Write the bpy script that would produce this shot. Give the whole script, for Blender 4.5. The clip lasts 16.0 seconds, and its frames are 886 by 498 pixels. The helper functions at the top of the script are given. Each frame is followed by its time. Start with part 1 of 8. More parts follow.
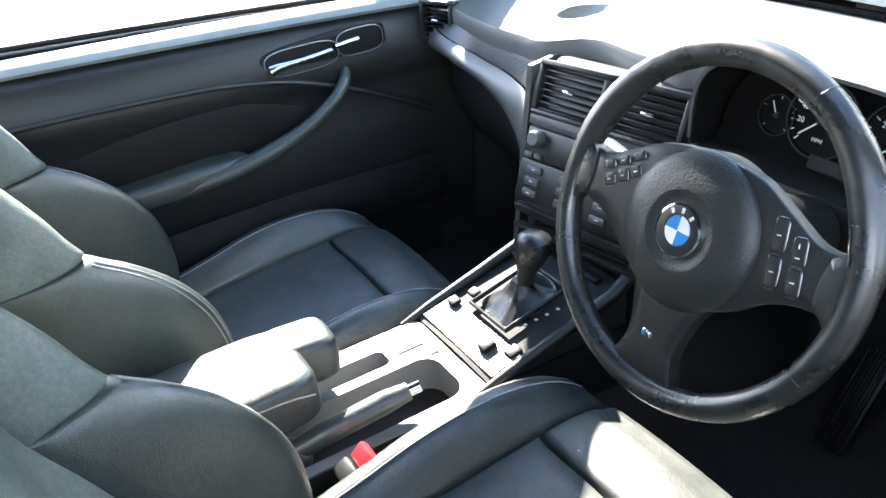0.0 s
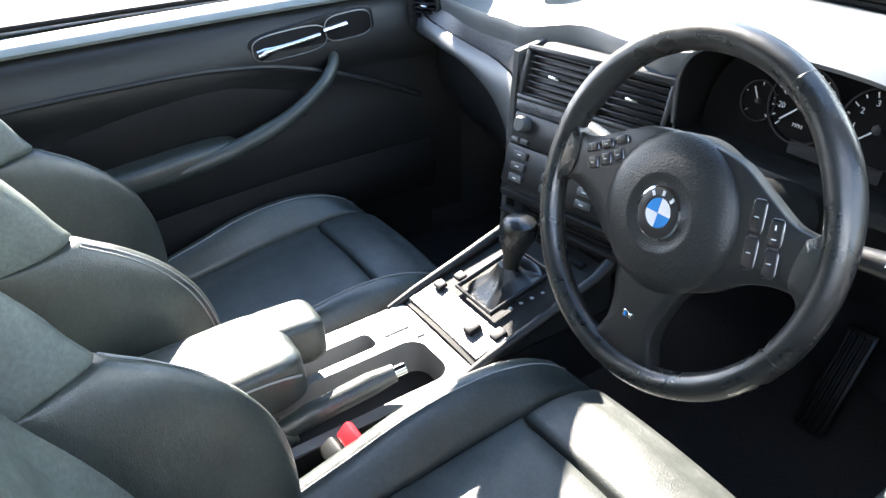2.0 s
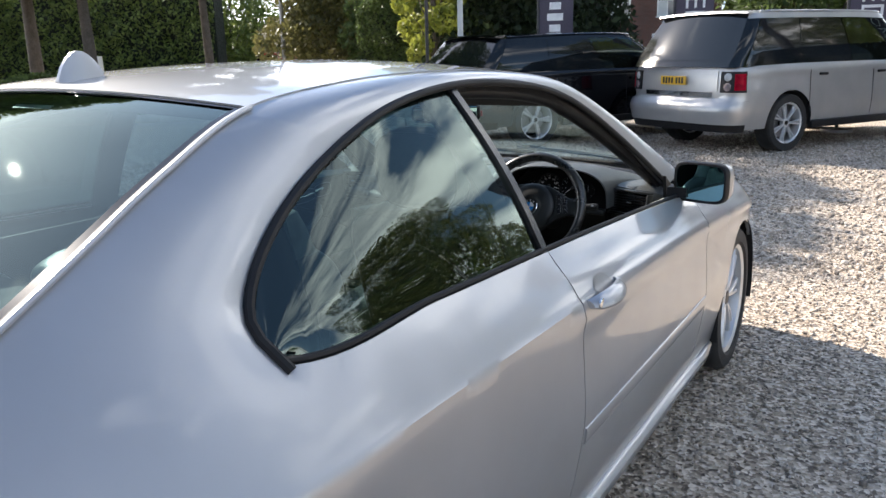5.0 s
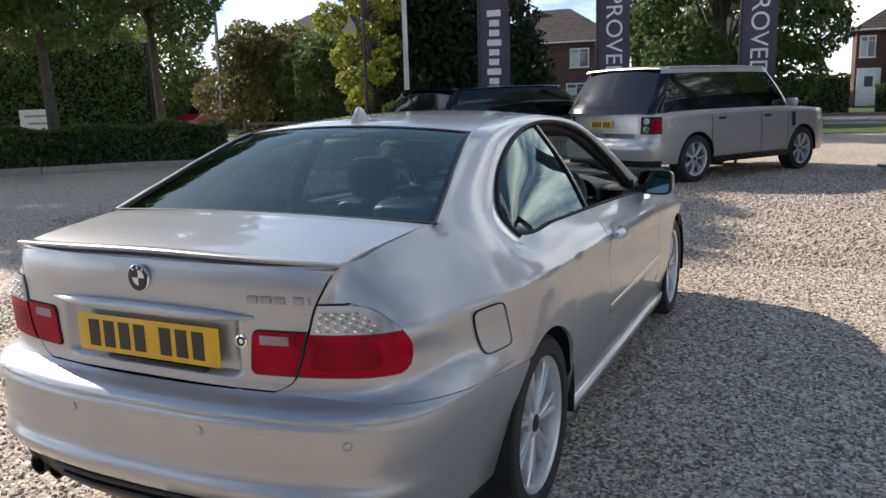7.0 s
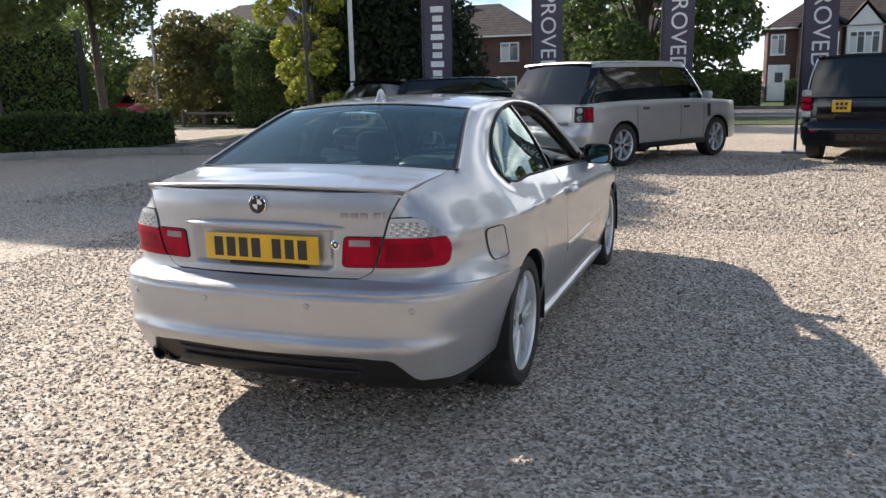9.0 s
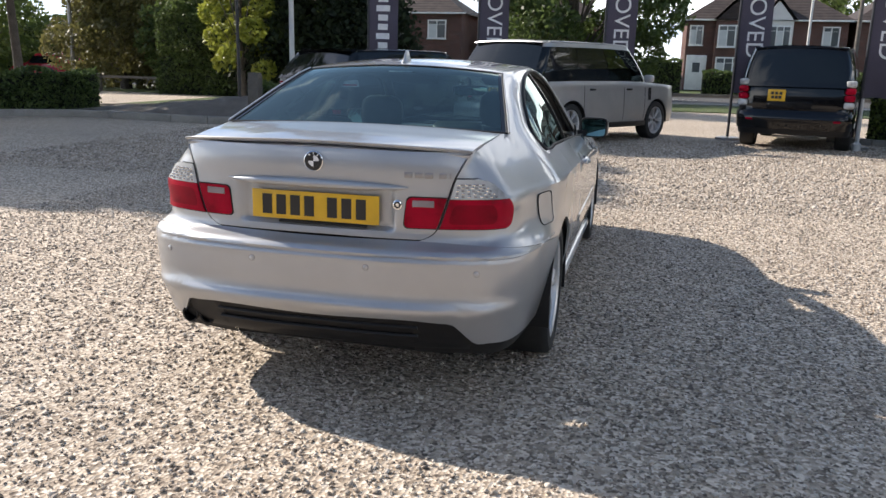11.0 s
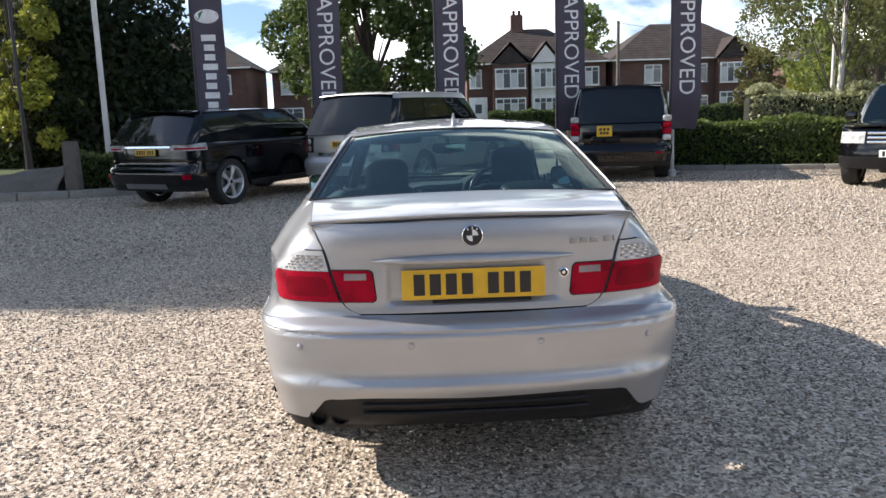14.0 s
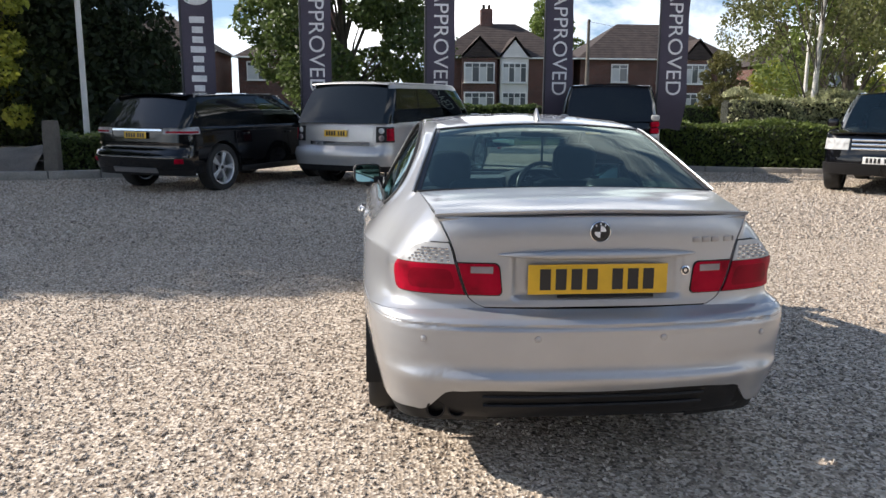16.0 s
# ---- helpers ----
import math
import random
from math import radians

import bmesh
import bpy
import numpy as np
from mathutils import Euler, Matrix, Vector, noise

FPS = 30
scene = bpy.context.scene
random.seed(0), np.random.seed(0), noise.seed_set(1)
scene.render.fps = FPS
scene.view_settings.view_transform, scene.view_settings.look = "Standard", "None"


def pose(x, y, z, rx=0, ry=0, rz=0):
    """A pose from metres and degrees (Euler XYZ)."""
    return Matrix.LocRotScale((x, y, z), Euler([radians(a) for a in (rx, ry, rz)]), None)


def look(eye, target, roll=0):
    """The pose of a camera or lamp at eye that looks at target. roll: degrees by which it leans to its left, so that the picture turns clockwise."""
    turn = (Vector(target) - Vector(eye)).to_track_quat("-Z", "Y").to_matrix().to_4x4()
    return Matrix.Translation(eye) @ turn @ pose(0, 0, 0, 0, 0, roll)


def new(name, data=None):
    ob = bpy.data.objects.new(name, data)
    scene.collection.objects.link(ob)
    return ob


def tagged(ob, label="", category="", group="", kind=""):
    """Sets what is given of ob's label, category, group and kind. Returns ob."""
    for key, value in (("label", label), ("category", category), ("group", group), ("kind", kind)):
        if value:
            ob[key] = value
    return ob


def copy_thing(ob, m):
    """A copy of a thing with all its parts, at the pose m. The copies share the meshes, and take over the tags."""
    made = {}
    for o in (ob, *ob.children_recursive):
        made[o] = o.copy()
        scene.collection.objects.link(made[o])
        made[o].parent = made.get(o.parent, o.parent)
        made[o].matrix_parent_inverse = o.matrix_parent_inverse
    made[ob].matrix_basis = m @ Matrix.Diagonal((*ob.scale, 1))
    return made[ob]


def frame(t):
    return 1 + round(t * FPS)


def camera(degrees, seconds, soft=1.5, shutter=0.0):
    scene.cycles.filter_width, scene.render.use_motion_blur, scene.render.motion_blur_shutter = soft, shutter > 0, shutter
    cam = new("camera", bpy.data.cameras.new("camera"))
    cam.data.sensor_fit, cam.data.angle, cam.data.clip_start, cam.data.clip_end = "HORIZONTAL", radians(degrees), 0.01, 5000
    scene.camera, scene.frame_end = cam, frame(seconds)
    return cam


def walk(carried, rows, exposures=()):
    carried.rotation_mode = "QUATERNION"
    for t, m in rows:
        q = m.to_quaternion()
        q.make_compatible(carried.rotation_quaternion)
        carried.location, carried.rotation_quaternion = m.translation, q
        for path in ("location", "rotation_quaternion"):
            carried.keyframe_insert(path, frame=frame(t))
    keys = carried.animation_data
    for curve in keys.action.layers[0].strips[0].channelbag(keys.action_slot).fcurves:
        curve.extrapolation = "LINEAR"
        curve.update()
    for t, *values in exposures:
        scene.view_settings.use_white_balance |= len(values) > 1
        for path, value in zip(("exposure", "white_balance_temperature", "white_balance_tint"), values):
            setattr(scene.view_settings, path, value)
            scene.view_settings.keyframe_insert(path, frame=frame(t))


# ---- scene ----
import collections
cam = camera(58.6, 16.0)
PATH = [
    (0, (0.84, 2.155, 1.276), (-0.692, 2.96, 0.274), -5.8),
    (0.5, (0.845, 2.152, 1.271), (-0.677, 2.951, 0.249), -5.8),
    (1, (0.848, 2.155, 1.27), (-0.665, 2.968, 0.245), -5.9),
    (1.5, (0.848, 2.156, 1.268), (-0.659, 2.98, 0.243), -5.8),
    (2, (0.854, 2.154, 1.273), (-0.655, 2.971, 0.246), -5.2),
    (2.5, (0.913, 2.019, 1.291), (-0.522, 3.061, 0.366), -4.0),
    (2.7, (0.941, 1.868, 1.321), (-0.378, 3.121, 0.491), -2.7),
    (3, (1.027, 1.727, 1.364), (-0.202, 3.135, 0.651), -0.9),
    (3.1, (1.033, 1.68, 1.339), (-0.192, 3.115, 0.675), -0.6),
    (3.5, (1.18, 1.466, 1.376), (-0.033, 2.925, 0.743), 0.0),
    (4, (1.286, 1.106, 1.38), (0.168, 2.67, 0.828), -1.1),
    (4.2, (1.318, 0.947, 1.381), (0.241, 2.546, 0.85), -1.6),
    (6.3, (1.661, -0.898, 1.455), (0.736, 0.827, 1.043), -0.2),
    (6.5, (1.653, -1.058, 1.445), (0.773, 0.696, 1.057), -0.9),
    (7, (1.657, -1.469, 1.451), (0.813, 0.304, 1.072), -1.7),
    (7.5, (1.691, -1.813, 1.451), (0.874, -0.021, 1.101), -1.7),
    (8, (1.659, -2.157, 1.441), (0.92, -0.329, 1.102), -1.8),
    (8.5, (1.729, -2.389, 1.428), (1.014, -0.561, 1.043), -1.2),
    (9, (1.743, -2.555, 1.424), (1.064, -0.717, 1.023), -1.2),
    (9.2, (1.738, -2.579, 1.41), (1.073, -0.738, 1.0), -1.6),
    (11.3, (0.974, -2.694, 1.354), (0.537, -0.795, 0.901), 1.0),
    (11.5, (0.804, -2.685, 1.361), (0.397, -0.777, 0.918), -0.3),
    (12, (0.407, -2.718, 1.38), (0.193, -0.77, 0.984), 0.4),
    (12.5, (0.099, -2.712, 1.41), (0.042, -0.755, 1.005), -0.5),
    (13, (-0.055, -2.673, 1.437), (-0.024, -0.708, 1.067), -1.4),
    (13.5, (-0.166, -2.704, 1.442), (-0.067, -0.738, 1.089), -2.0),
    (14, (-0.188, -2.703, 1.424), (-0.13, -0.733, 1.084), -1.8),
    (14.5, (-0.187, -2.693, 1.421), (-0.149, -0.722, 1.083), -1.4),
    (15, (-0.199, -2.668, 1.414), (-0.163, -0.698, 1.071), 0.7),
    (15.5, (-0.399, -2.668, 1.398), (-0.338, -0.7, 1.048), 3.8),
    (16, (-0.81, -2.679, 1.44), (-0.639, -0.719, 1.079), 0.3),
]

EXPOSURES = [(0, 3.52), (1, 3.42), (2.2, 3.36), (2.6, 3.22), (3.0, 3.08), (3.6, 2.72), (4.2, 2.12), (6.3, 0.44), (7, 0.50), (8, 0.60), (9, 0.68), (11.5, 0.64), (13, 0.74), (15.2, 0.74), (16, 0.56)]
walk(cam, [(t, look(eye, target, roll)) for t, eye, target, roll in PATH], EXPOSURES)

# ---- light: low autumn sun from the car's left, broken cloud ----
SUN_WAY = Vector((-1.47, 0.40, 1.0)).normalized()
world = bpy.data.worlds.new("sky")
scene.world = world
world.use_nodes = True
wt = world.node_tree
wt.nodes.clear()


def wnode(kind, **values):
    n = wt.nodes.new(kind)
    for k, v in values.items():
        n.inputs[k].default_value = v
    return n


sky = wnode("ShaderNodeTexSky")
sky.sky_type, sky.sun_disc = "NISHITA", False
sky.sun_elevation = math.asin(SUN_WAY.z)
sky.sun_rotation = math.atan2(SUN_WAY.x, SUN_WAY.y)
sky.altitude, sky.dust_density, sky.ozone_density = 50, 0.4, 1.3
coord = wnode("ShaderNodeTexCoord")
raised = wnode("ShaderNodeMapping", Location=(0.0, 0.0, 0.14), Scale=(1.0, 1.0, 0.9))
stretch = wnode("ShaderNodeMapping", Rotation=(0.0, 0.0, 2.4), Scale=(1.0, 1.0, 2.6))
puffs = wnode("ShaderNodeTexNoise", Scale=2.3, Detail=9.0, Roughness=0.56, Distortion=0.25)
# more cloud low in the sky than overhead
split = wnode("ShaderNodeSeparateXYZ")
thin = wnode("ShaderNodeMath")
thin.operation, thin.inputs[1].default_value = "MULTIPLY_ADD", -0.20
ramp = wnode("ShaderNodeValToRGB")
ramp.color_ramp.elements[0].position, ramp.color_ramp.elements[1].position = 0.423, 0.568
mix = wnode("ShaderNodeMix")
mix.data_type = "RGBA"
mix.inputs["B"].default_value = (14.2, 14.2, 14.3, 1)
back = wnode("ShaderNodeBackground", Strength=0.118)
out = wnode("ShaderNodeOutputWorld")
for a, b in ((coord.outputs["Generated"], raised.inputs["Vector"]), (raised.outputs[0], sky.inputs["Vector"]), (coord.outputs["Generated"], stretch.inputs["Vector"]), (stretch.outputs[0], puffs.inputs["Vector"]), (coord.outputs["Generated"], split.inputs[0]), (split.outputs["Z"], thin.inputs[0]),
             (puffs.outputs[0], thin.inputs[2]), (thin.outputs[0], ramp.inputs[0]),
             (ramp.outputs[0], mix.inputs["Factor"]), (sky.outputs[0], mix.inputs["A"]), (mix.outputs["Result"], back.inputs[0]), (back.outputs[0], out.inputs[0])):
    wt.links.new(a, b)
sun = new("sun", bpy.data.lights.new("sun", "SUN"))
sun.data.energy, sun.data.angle, sun.data.color = 5.0, radians(0.55), (1.0, 0.905, 0.81)
sun.matrix_world = look(Vector((0, 0, 30)) + SUN_WAY * 20, (0, 0, 30))


# ---- materials ----
class Nodes:
    """A node material in the making."""

    def __init__(self, name):
        self.mat = bpy.data.materials.new(name)
        self.mat.use_nodes = True
        self.t = self.mat.node_tree
        self.b = self.t.nodes["Principled BSDF"]
        self.at = None

    def node(self, kind, **values):
        n = self.t.nodes.new(kind)
        for k, v in values.items():
            n.inputs[k.replace("_", " ")].default_value = v
        return n

    def link(self, a, b):
        self.t.links.new(a, b)

    def where(self, world_space=True):
        if self.at is None:
            if world_space:
                self.at = self.node("ShaderNodeNewGeometry").outputs["Position"]
            else:
                self.at = self.node("ShaderNodeTexCoord").outputs["Object"]
        return self.at

    def noise(self, scale, detail=4.0, rough=0.55, stretch=None):
        n = self.node("ShaderNodeTexNoise", Scale=scale, Detail=detail, Roughness=rough)
        if stretch:
            m = self.node("ShaderNodeMapping", Scale=stretch)
            self.link(self.where(), m.inputs["Vector"])
            self.link(m.outputs[0], n.inputs["Vector"])
        else:
            self.link(self.where(), n.inputs["Vector"])
        return n.outputs[0]

    def cells(self, scale, feature="F1"):
        n = self.node("ShaderNodeTexVoronoi", Scale=scale)
        n.feature = feature
        self.link(self.where(), n.inputs["Vector"])
        return n

    def ramp(self, fac, stops):
        r = self.node("ShaderNodeValToRGB")
        e = r.color_ramp.elements
        while len(e) < len(stops):
            e.new(0.5)
        for el, (p, c) in zip(e, stops):
            el.position, el.color = p, (*c, 1)
        self.link(fac, r.inputs[0])
        return r.outputs[0]

    def blend(self, fac, a, b, mode="MIX"):
        m = self.node("ShaderNodeMix")
        m.data_type, m.blend_type = "RGBA", mode
        for sock, v in (("Factor", fac), ("A", a), ("B", b)):
            if isinstance(v, (int, float)):
                m.inputs[sock].default_value = v
            elif isinstance(v, tuple):
                m.inputs[sock].default_value = (*v, 1)
            else:
                self.link(v, m.inputs[sock])
        return m.outputs["Result"]

    def color(self, c):
        if isinstance(c, tuple):
            self.b.inputs["Base Color"].default_value = (*c, 1)
        else:
            self.link(c, self.b.inputs["Base Color"])

    def bump(self, height, strength, distance):
        n = self.node("ShaderNodeBump", Strength=strength, Distance=distance)
        self.link(height, n.inputs["Height"])
        self.link(n.outputs[0], self.b.inputs["Normal"])

    def set(self, **values):
        for k, v in values.items():
            self.b.inputs[k.replace("_", " ")].default_value = v
        return self


def spread(c, k):
    return tuple(v * k for v in c)


def painted(name, c, metallic=0.0, rough=0.35, coat=1.0, vary=0.06, grime=0.0):
    n = Nodes(name)
    col = n.ramp(n.noise(3.0), [(0.3, spread(c, 1 - vary)), (0.7, spread(c, 1 + vary))])
    if grime:
        col = n.blend(n.ramp(n.noise(1.6, 6.0), [(0.45, (0, 0, 0)), (0.75, (grime,) * 3)]), col, (0.20, 0.18, 0.15))
    n.color(col)
    n.set(Metallic=metallic, Roughness=rough, Coat_Weight=coat, Coat_Roughness=0.05, Coat_IOR=1.45, Specular_IOR_Level=0.5 if metallic else 0.08)
    flake = n.noise(900.0, 1.0)
    n.bump(flake, 0.015 if metallic else 0.008, 0.001)
    return n.mat


def plastic(name, c, rough=0.5, grain=0.0, scale=700.0, vary=0.12, spec=0.5):
    n = Nodes(name)
    n.color(n.ramp(n.noise(9.0, 5.0), [(0.3, spread(c, 1 - vary)), (0.7, spread(c, 1 + vary))]))
    n.set(Roughness=rough)
    n.set(Specular_IOR_Level=spec)
    if grain:
        v = n.cells(scale)
        n.bump(v.outputs["Distance"], grain, 0.0006)
    return n.mat


def leather(name, c, rough=0.36, relief=0.55):
    n = Nodes(name)
    worn = n.blend(0.45, n.noise(14.0, 6.0), n.noise(190.0, 4.0))
    n.color(n.ramp(worn, [(0.36, spread(c, 0.70)), (0.52, c), (0.68, spread(c, 1.45))]))
    n.link(n.ramp(n.noise(30.0, 5.0), [(0.3, (rough - 0.08,) * 3), (0.7, (rough + 0.1,) * 3)]), n.b.inputs["Roughness"])
    h = n.blend(0.6, n.cells(330.0, "DISTANCE_TO_EDGE").outputs["Distance"], n.noise(22.0, 4.0, stretch=(1, 2.5, 1)))
    n.bump(h, relief, 0.0020)
    n.set(Specular_IOR_Level=0.8)
    return n.mat


def carpet(name, c):
    n = Nodes(name)
    n.color(n.ramp(n.noise(350.0, 2.0), [(0.3, spread(c, 0.5)), (0.7, spread(c, 1.4))]))
    n.set(Roughness=0.95)
    n.bump(n.noise(420.0, 2.0), 0.6, 0.003)
    return n.mat


def metal(name, c, rough, scratch=0.0):
    n = Nodes(name)
    n.color(n.ramp(n.noise(25.0, 5.0), [(0.3, spread(c, 0.9)), (0.7, c)]))
    n.set(Metallic=1.0, Roughness=rough)
    if scratch:
        n.bump(n.noise(300.0, 3.0), scratch, 0.0005)
    return n.mat


def glass(name, tint, gloss=1.0):
    """Thin pane: what is behind shows tinted, the sky is mirrored by the angle."""
    n = Nodes(name)
    clear = n.node("ShaderNodeBsdfTransparent")
    clear.inputs["Color"].default_value = (*tint, 1)
    shine = n.node("ShaderNodeBsdfGlossy", Roughness=0.01)
    shine.inputs["Color"].default_value = (0.84, 1.0, 0.93, 1)
    facing = n.node("ShaderNodeLayerWeight", Blend=0.5)
    power = n.node("ShaderNodeMath")
    power.operation, power.inputs[1].default_value = "POWER", 4.6
    amount = n.node("ShaderNodeMath")
    amount.operation = "MULTIPLY_ADD"
    amount.inputs[1].default_value, amount.inputs[2].default_value = 0.92, 0.07 * gloss
    amount.use_clamp = True
    both = n.node("ShaderNodeMixShader")
    n.link(facing.outputs["Facing"], power.inputs[0])
    n.link(power.outputs[0], amount.inputs[0])
    n.link(amount.outputs[0], both.inputs[0])
    n.link(clear.outputs[0], both.inputs[1])
    n.link(shine.outputs[0], both.inputs[2])
    n.link(both.outputs[0], n.t.nodes["Material Output"].inputs["Surface"])
    return n.mat


def lens(name, c, rough=0.08):
    n = Nodes(name)
    n.color(n.ramp(n.noise(11.0, 3.0), [(0.3, spread(c, 0.5)), (0.5, c), (0.72, spread(c, 1.25))]))
    n.set(Roughness=0.5, Specular_IOR_Level=0.06, Coat_Weight=0.14, Coat_Roughness=rough, Coat_IOR=1.4)
    v = n.cells(170.0)
    n.bump(v.outputs["Distance"], 0.06, 0.0012)
    return n.mat


SILVER = painted("silver_paint", (0.40, 0.41, 0.425), 0.60, 0.40, 1.0)
SILVER_SUV = painted("suv_silver_paint", (0.44, 0.44, 0.435), 0.55, 0.36, 0.7, grime=0.06)
BLACK_PAINT = painted("black_paint", (0.003, 0.0033, 0.0045), 0.0, 0.2, grime=0.004)
RED_PAINT = painted("red_paint", (0.40, 0.02, 0.03), 0.0, 0.3, grime=0.1)
WHITE_PAINT = painted("white_paint", (0.78, 0.78, 0.75), 0.0, 0.4, 0.4, grime=0.2)
TRIM = plastic("black_trim", (0.012, 0.012, 0.013), 0.45, 0.12, spec=0.25)
PILLAR = plastic("pillar_cover", (0.018, 0.018, 0.020), 0.22, 0.0, spec=0.5)
FRIT = plastic("black_glass_edge", (0.006, 0.006, 0.007), 0.12, spec=0.4)
SEAL = plastic("rubber_seal", (0.011, 0.011, 0.012), 0.6, spec=0.3)
GAP = plastic("dark_inside", (0.008, 0.008, 0.008), 0.8)
TYRE = plastic("tyre_rubber", (0.018, 0.018, 0.018), 0.75, 0.3, 300.0, 0.3)
ALLOY = painted("alloy", (0.62, 0.63, 0.64), 0.5, 0.32, 0.6)
STEEL = metal("dull_steel", (0.35, 0.35, 0.36), 0.42, 0.05)
CHROME = metal("chrome", (0.78, 0.79, 0.80), 0.10)
MIRROR = metal("mirror_glass", (0.34, 0.60, 0.63), 0.01)
GLASS = glass("clear_glass", (0.86, 0.92, 0.90))
GLASS_TINT = glass("tinted_glass", (0.24, 0.36, 0.36), 1.3)
RED_LENS = lens("red_lens", (0.31, 0.0008, 0.017), 0.03)
DEEP_RED = lens("deep_red_lens", (0.20, 0.0006, 0.011), 0.03)
PALE_RED = lens("pale_red_lens", (0.27, 0.23, 0.23), 0.03)
CLEAR_LENS = lens("clear_lens", (0.44, 0.45, 0.45), 0.04)
YELLOW = plastic("yellow_plate", (0.64, 0.38, 0.018), 0.4)
WHITE_PLATE = plastic("white_plate", (0.75, 0.75, 0.72), 0.4)
PRINT = plastic("black_print", (0.012, 0.012, 0.013), 0.4)
WHITE_PRINT = plastic("white_print", (0.72, 0.72, 0.72), 0.5)
BLUE_ENAMEL = plastic("blue_enamel", (0.03, 0.22, 0.55), 0.25)
LEATHER = leather("black_leather", (0.038, 0.048, 0.0445))
WHEEL_LEATHER = leather("worn_wheel_leather", (0.015, 0.0165, 0.0165), 0.30, 0.10)
DOOR_LOW = plastic("dark_door_lining", (0.010, 0.010, 0.010), 0.6, 0.3, 420.0, spec=0.2)
MATTE = plastic("matte_black", (0.007, 0.007, 0.007), 0.9, spec=0.05)
DOOR = plastic("door_lining", (0.019, 0.020, 0.020), 0.42, 0.3, 420.0)
HUB_COVER = plastic("airbag_plastic", (0.015, 0.017, 0.017), 0.42, 0.5, 420.0)
SELECTOR = plastic("selector_surround", (0.024, 0.026, 0.026), 0.62, 0.5, 330.0, spec=0.12)
SEAT_GRAIN = leather("grey_green_grain", (0.096, 0.121, 0.111), 0.50)
SUEDE = leather("grey_seat_panel", (0.040, 0.047, 0.043), 0.5)
# Pale grey-green: the sunlight on the door tops is put into this colour.
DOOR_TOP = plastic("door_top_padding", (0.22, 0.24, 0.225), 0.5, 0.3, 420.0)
STITCH = plastic("pale_stitching", (0.32, 0.33, 0.33), 0.7)
# Lighter copy of the dash plastic; sunlight on the top is put into it.
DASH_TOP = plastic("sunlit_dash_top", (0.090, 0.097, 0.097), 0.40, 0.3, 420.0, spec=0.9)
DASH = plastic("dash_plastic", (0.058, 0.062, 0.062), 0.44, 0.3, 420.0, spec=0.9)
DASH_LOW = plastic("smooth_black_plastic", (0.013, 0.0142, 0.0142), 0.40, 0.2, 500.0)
WEAVE = plastic("woven_trim", (0.05, 0.05, 0.052), 0.35, 0.9, 240.0, 0.3)
CONSOLE = plastic("console_silver_grey", (0.16, 0.165, 0.165), 0.42, 0.1)
CARPET = carpet("black_carpet", (0.028, 0.028, 0.029))
LINER = plastic("roof_lining", (0.034, 0.033, 0.035), 0.8, 0.25, 600.0)
BUCKLE_RED = plastic("red_button", (0.55, 0.02, 0.03), 0.35)


# ---- mesh helpers ----
def bare(name, verts, faces, mats, smooth=True, sharp=38.0, slots=None):
    me = bpy.data.meshes.new(name)
    me.from_pydata([tuple(map(float, v)) for v in verts], [], [tuple(f) for f in faces])
    for m in mats if isinstance(mats, (list, tuple)) else [mats]:
        me.materials.append(m)
    bm = bmesh.new()
    bm.from_mesh(me)
    bmesh.ops.recalc_face_normals(bm, faces=bm.faces)
    if slots is not None:
        bm.faces.ensure_lookup_table()
        for f, k in zip(bm.faces, slots):
            f.material_index = k
    for f in bm.faces:
        f.smooth = smooth
    if smooth:
        for e in bm.edges:
            if len(e.link_faces) == 2 and e.calc_face_angle(0.0) > radians(sharp):
                e.smooth = False
    bm.to_mesh(me)
    bm.free()
    return me


def part(name, geo, mat, parent=None, label="", smooth=True, sharp=38.0, m=None, category=""):
    """One mesh object; geo is (verts, faces)."""
    ob = new(name, bare(name, geo[0], geo[1], mat, smooth, sharp))
    if m is not None:
        ob.matrix_basis = m
    if parent is not None:
        ob.parent = parent
    return tagged(ob, label, category)


def thing(name, label, category, m=None, group="", kind=""):
    ob = new(name)
    ob.empty_display_size = 0.1
    if m is not None:
        ob.matrix_basis = m
    return tagged(ob, label, category, group, kind)


def under(ob, parent):
    ob.parent = parent
    return ob


def join(*geos):
    verts, faces = [], []
    for v, f in geos:
        k = len(verts)
        verts += [tuple(p) for p in v]
        faces += [tuple(i + k for i in q) for q in f]
    return verts, faces


def moved(geo, m):
    return [tuple(m @ Vector(v)) for v in geo[0]], geo[1]


def flipped(geo):
    """The mirror image across x = 0."""
    return [(-v[0], v[1], v[2]) for v in geo[0]], [tuple(reversed(f)) for f in geo[1]]


def from_bm(bm):
    bm.verts.index_update()
    geo = [tuple(v.co) for v in bm.verts], [tuple(v.index for v in f.verts) for f in bm.faces]
    bm.free()
    return geo


def box(c, size, bevel=0.0, seg=2, rot=(0, 0, 0)):
    bm = bmesh.new()
    bmesh.ops.create_cube(bm, size=1.0)
    bmesh.ops.scale(bm, vec=size, verts=bm.verts)
    if bevel:
        bmesh.ops.bevel(bm, geom=list(bm.edges), offset=min(bevel, min(size) * 0.49), segments=seg, affect="EDGES", profile=0.5)
    bmesh.ops.transform(bm, matrix=pose(*c, *rot), verts=bm.verts)
    return from_bm(bm)


def grid_faces(rows, cols, closed=False):
    n = cols if closed else cols - 1
    return [(i * cols + j, i * cols + (j + 1) % cols, (i + 1) * cols + (j + 1) % cols, (i + 1) * cols + j) for i in range(rows - 1) for j in range(n)]


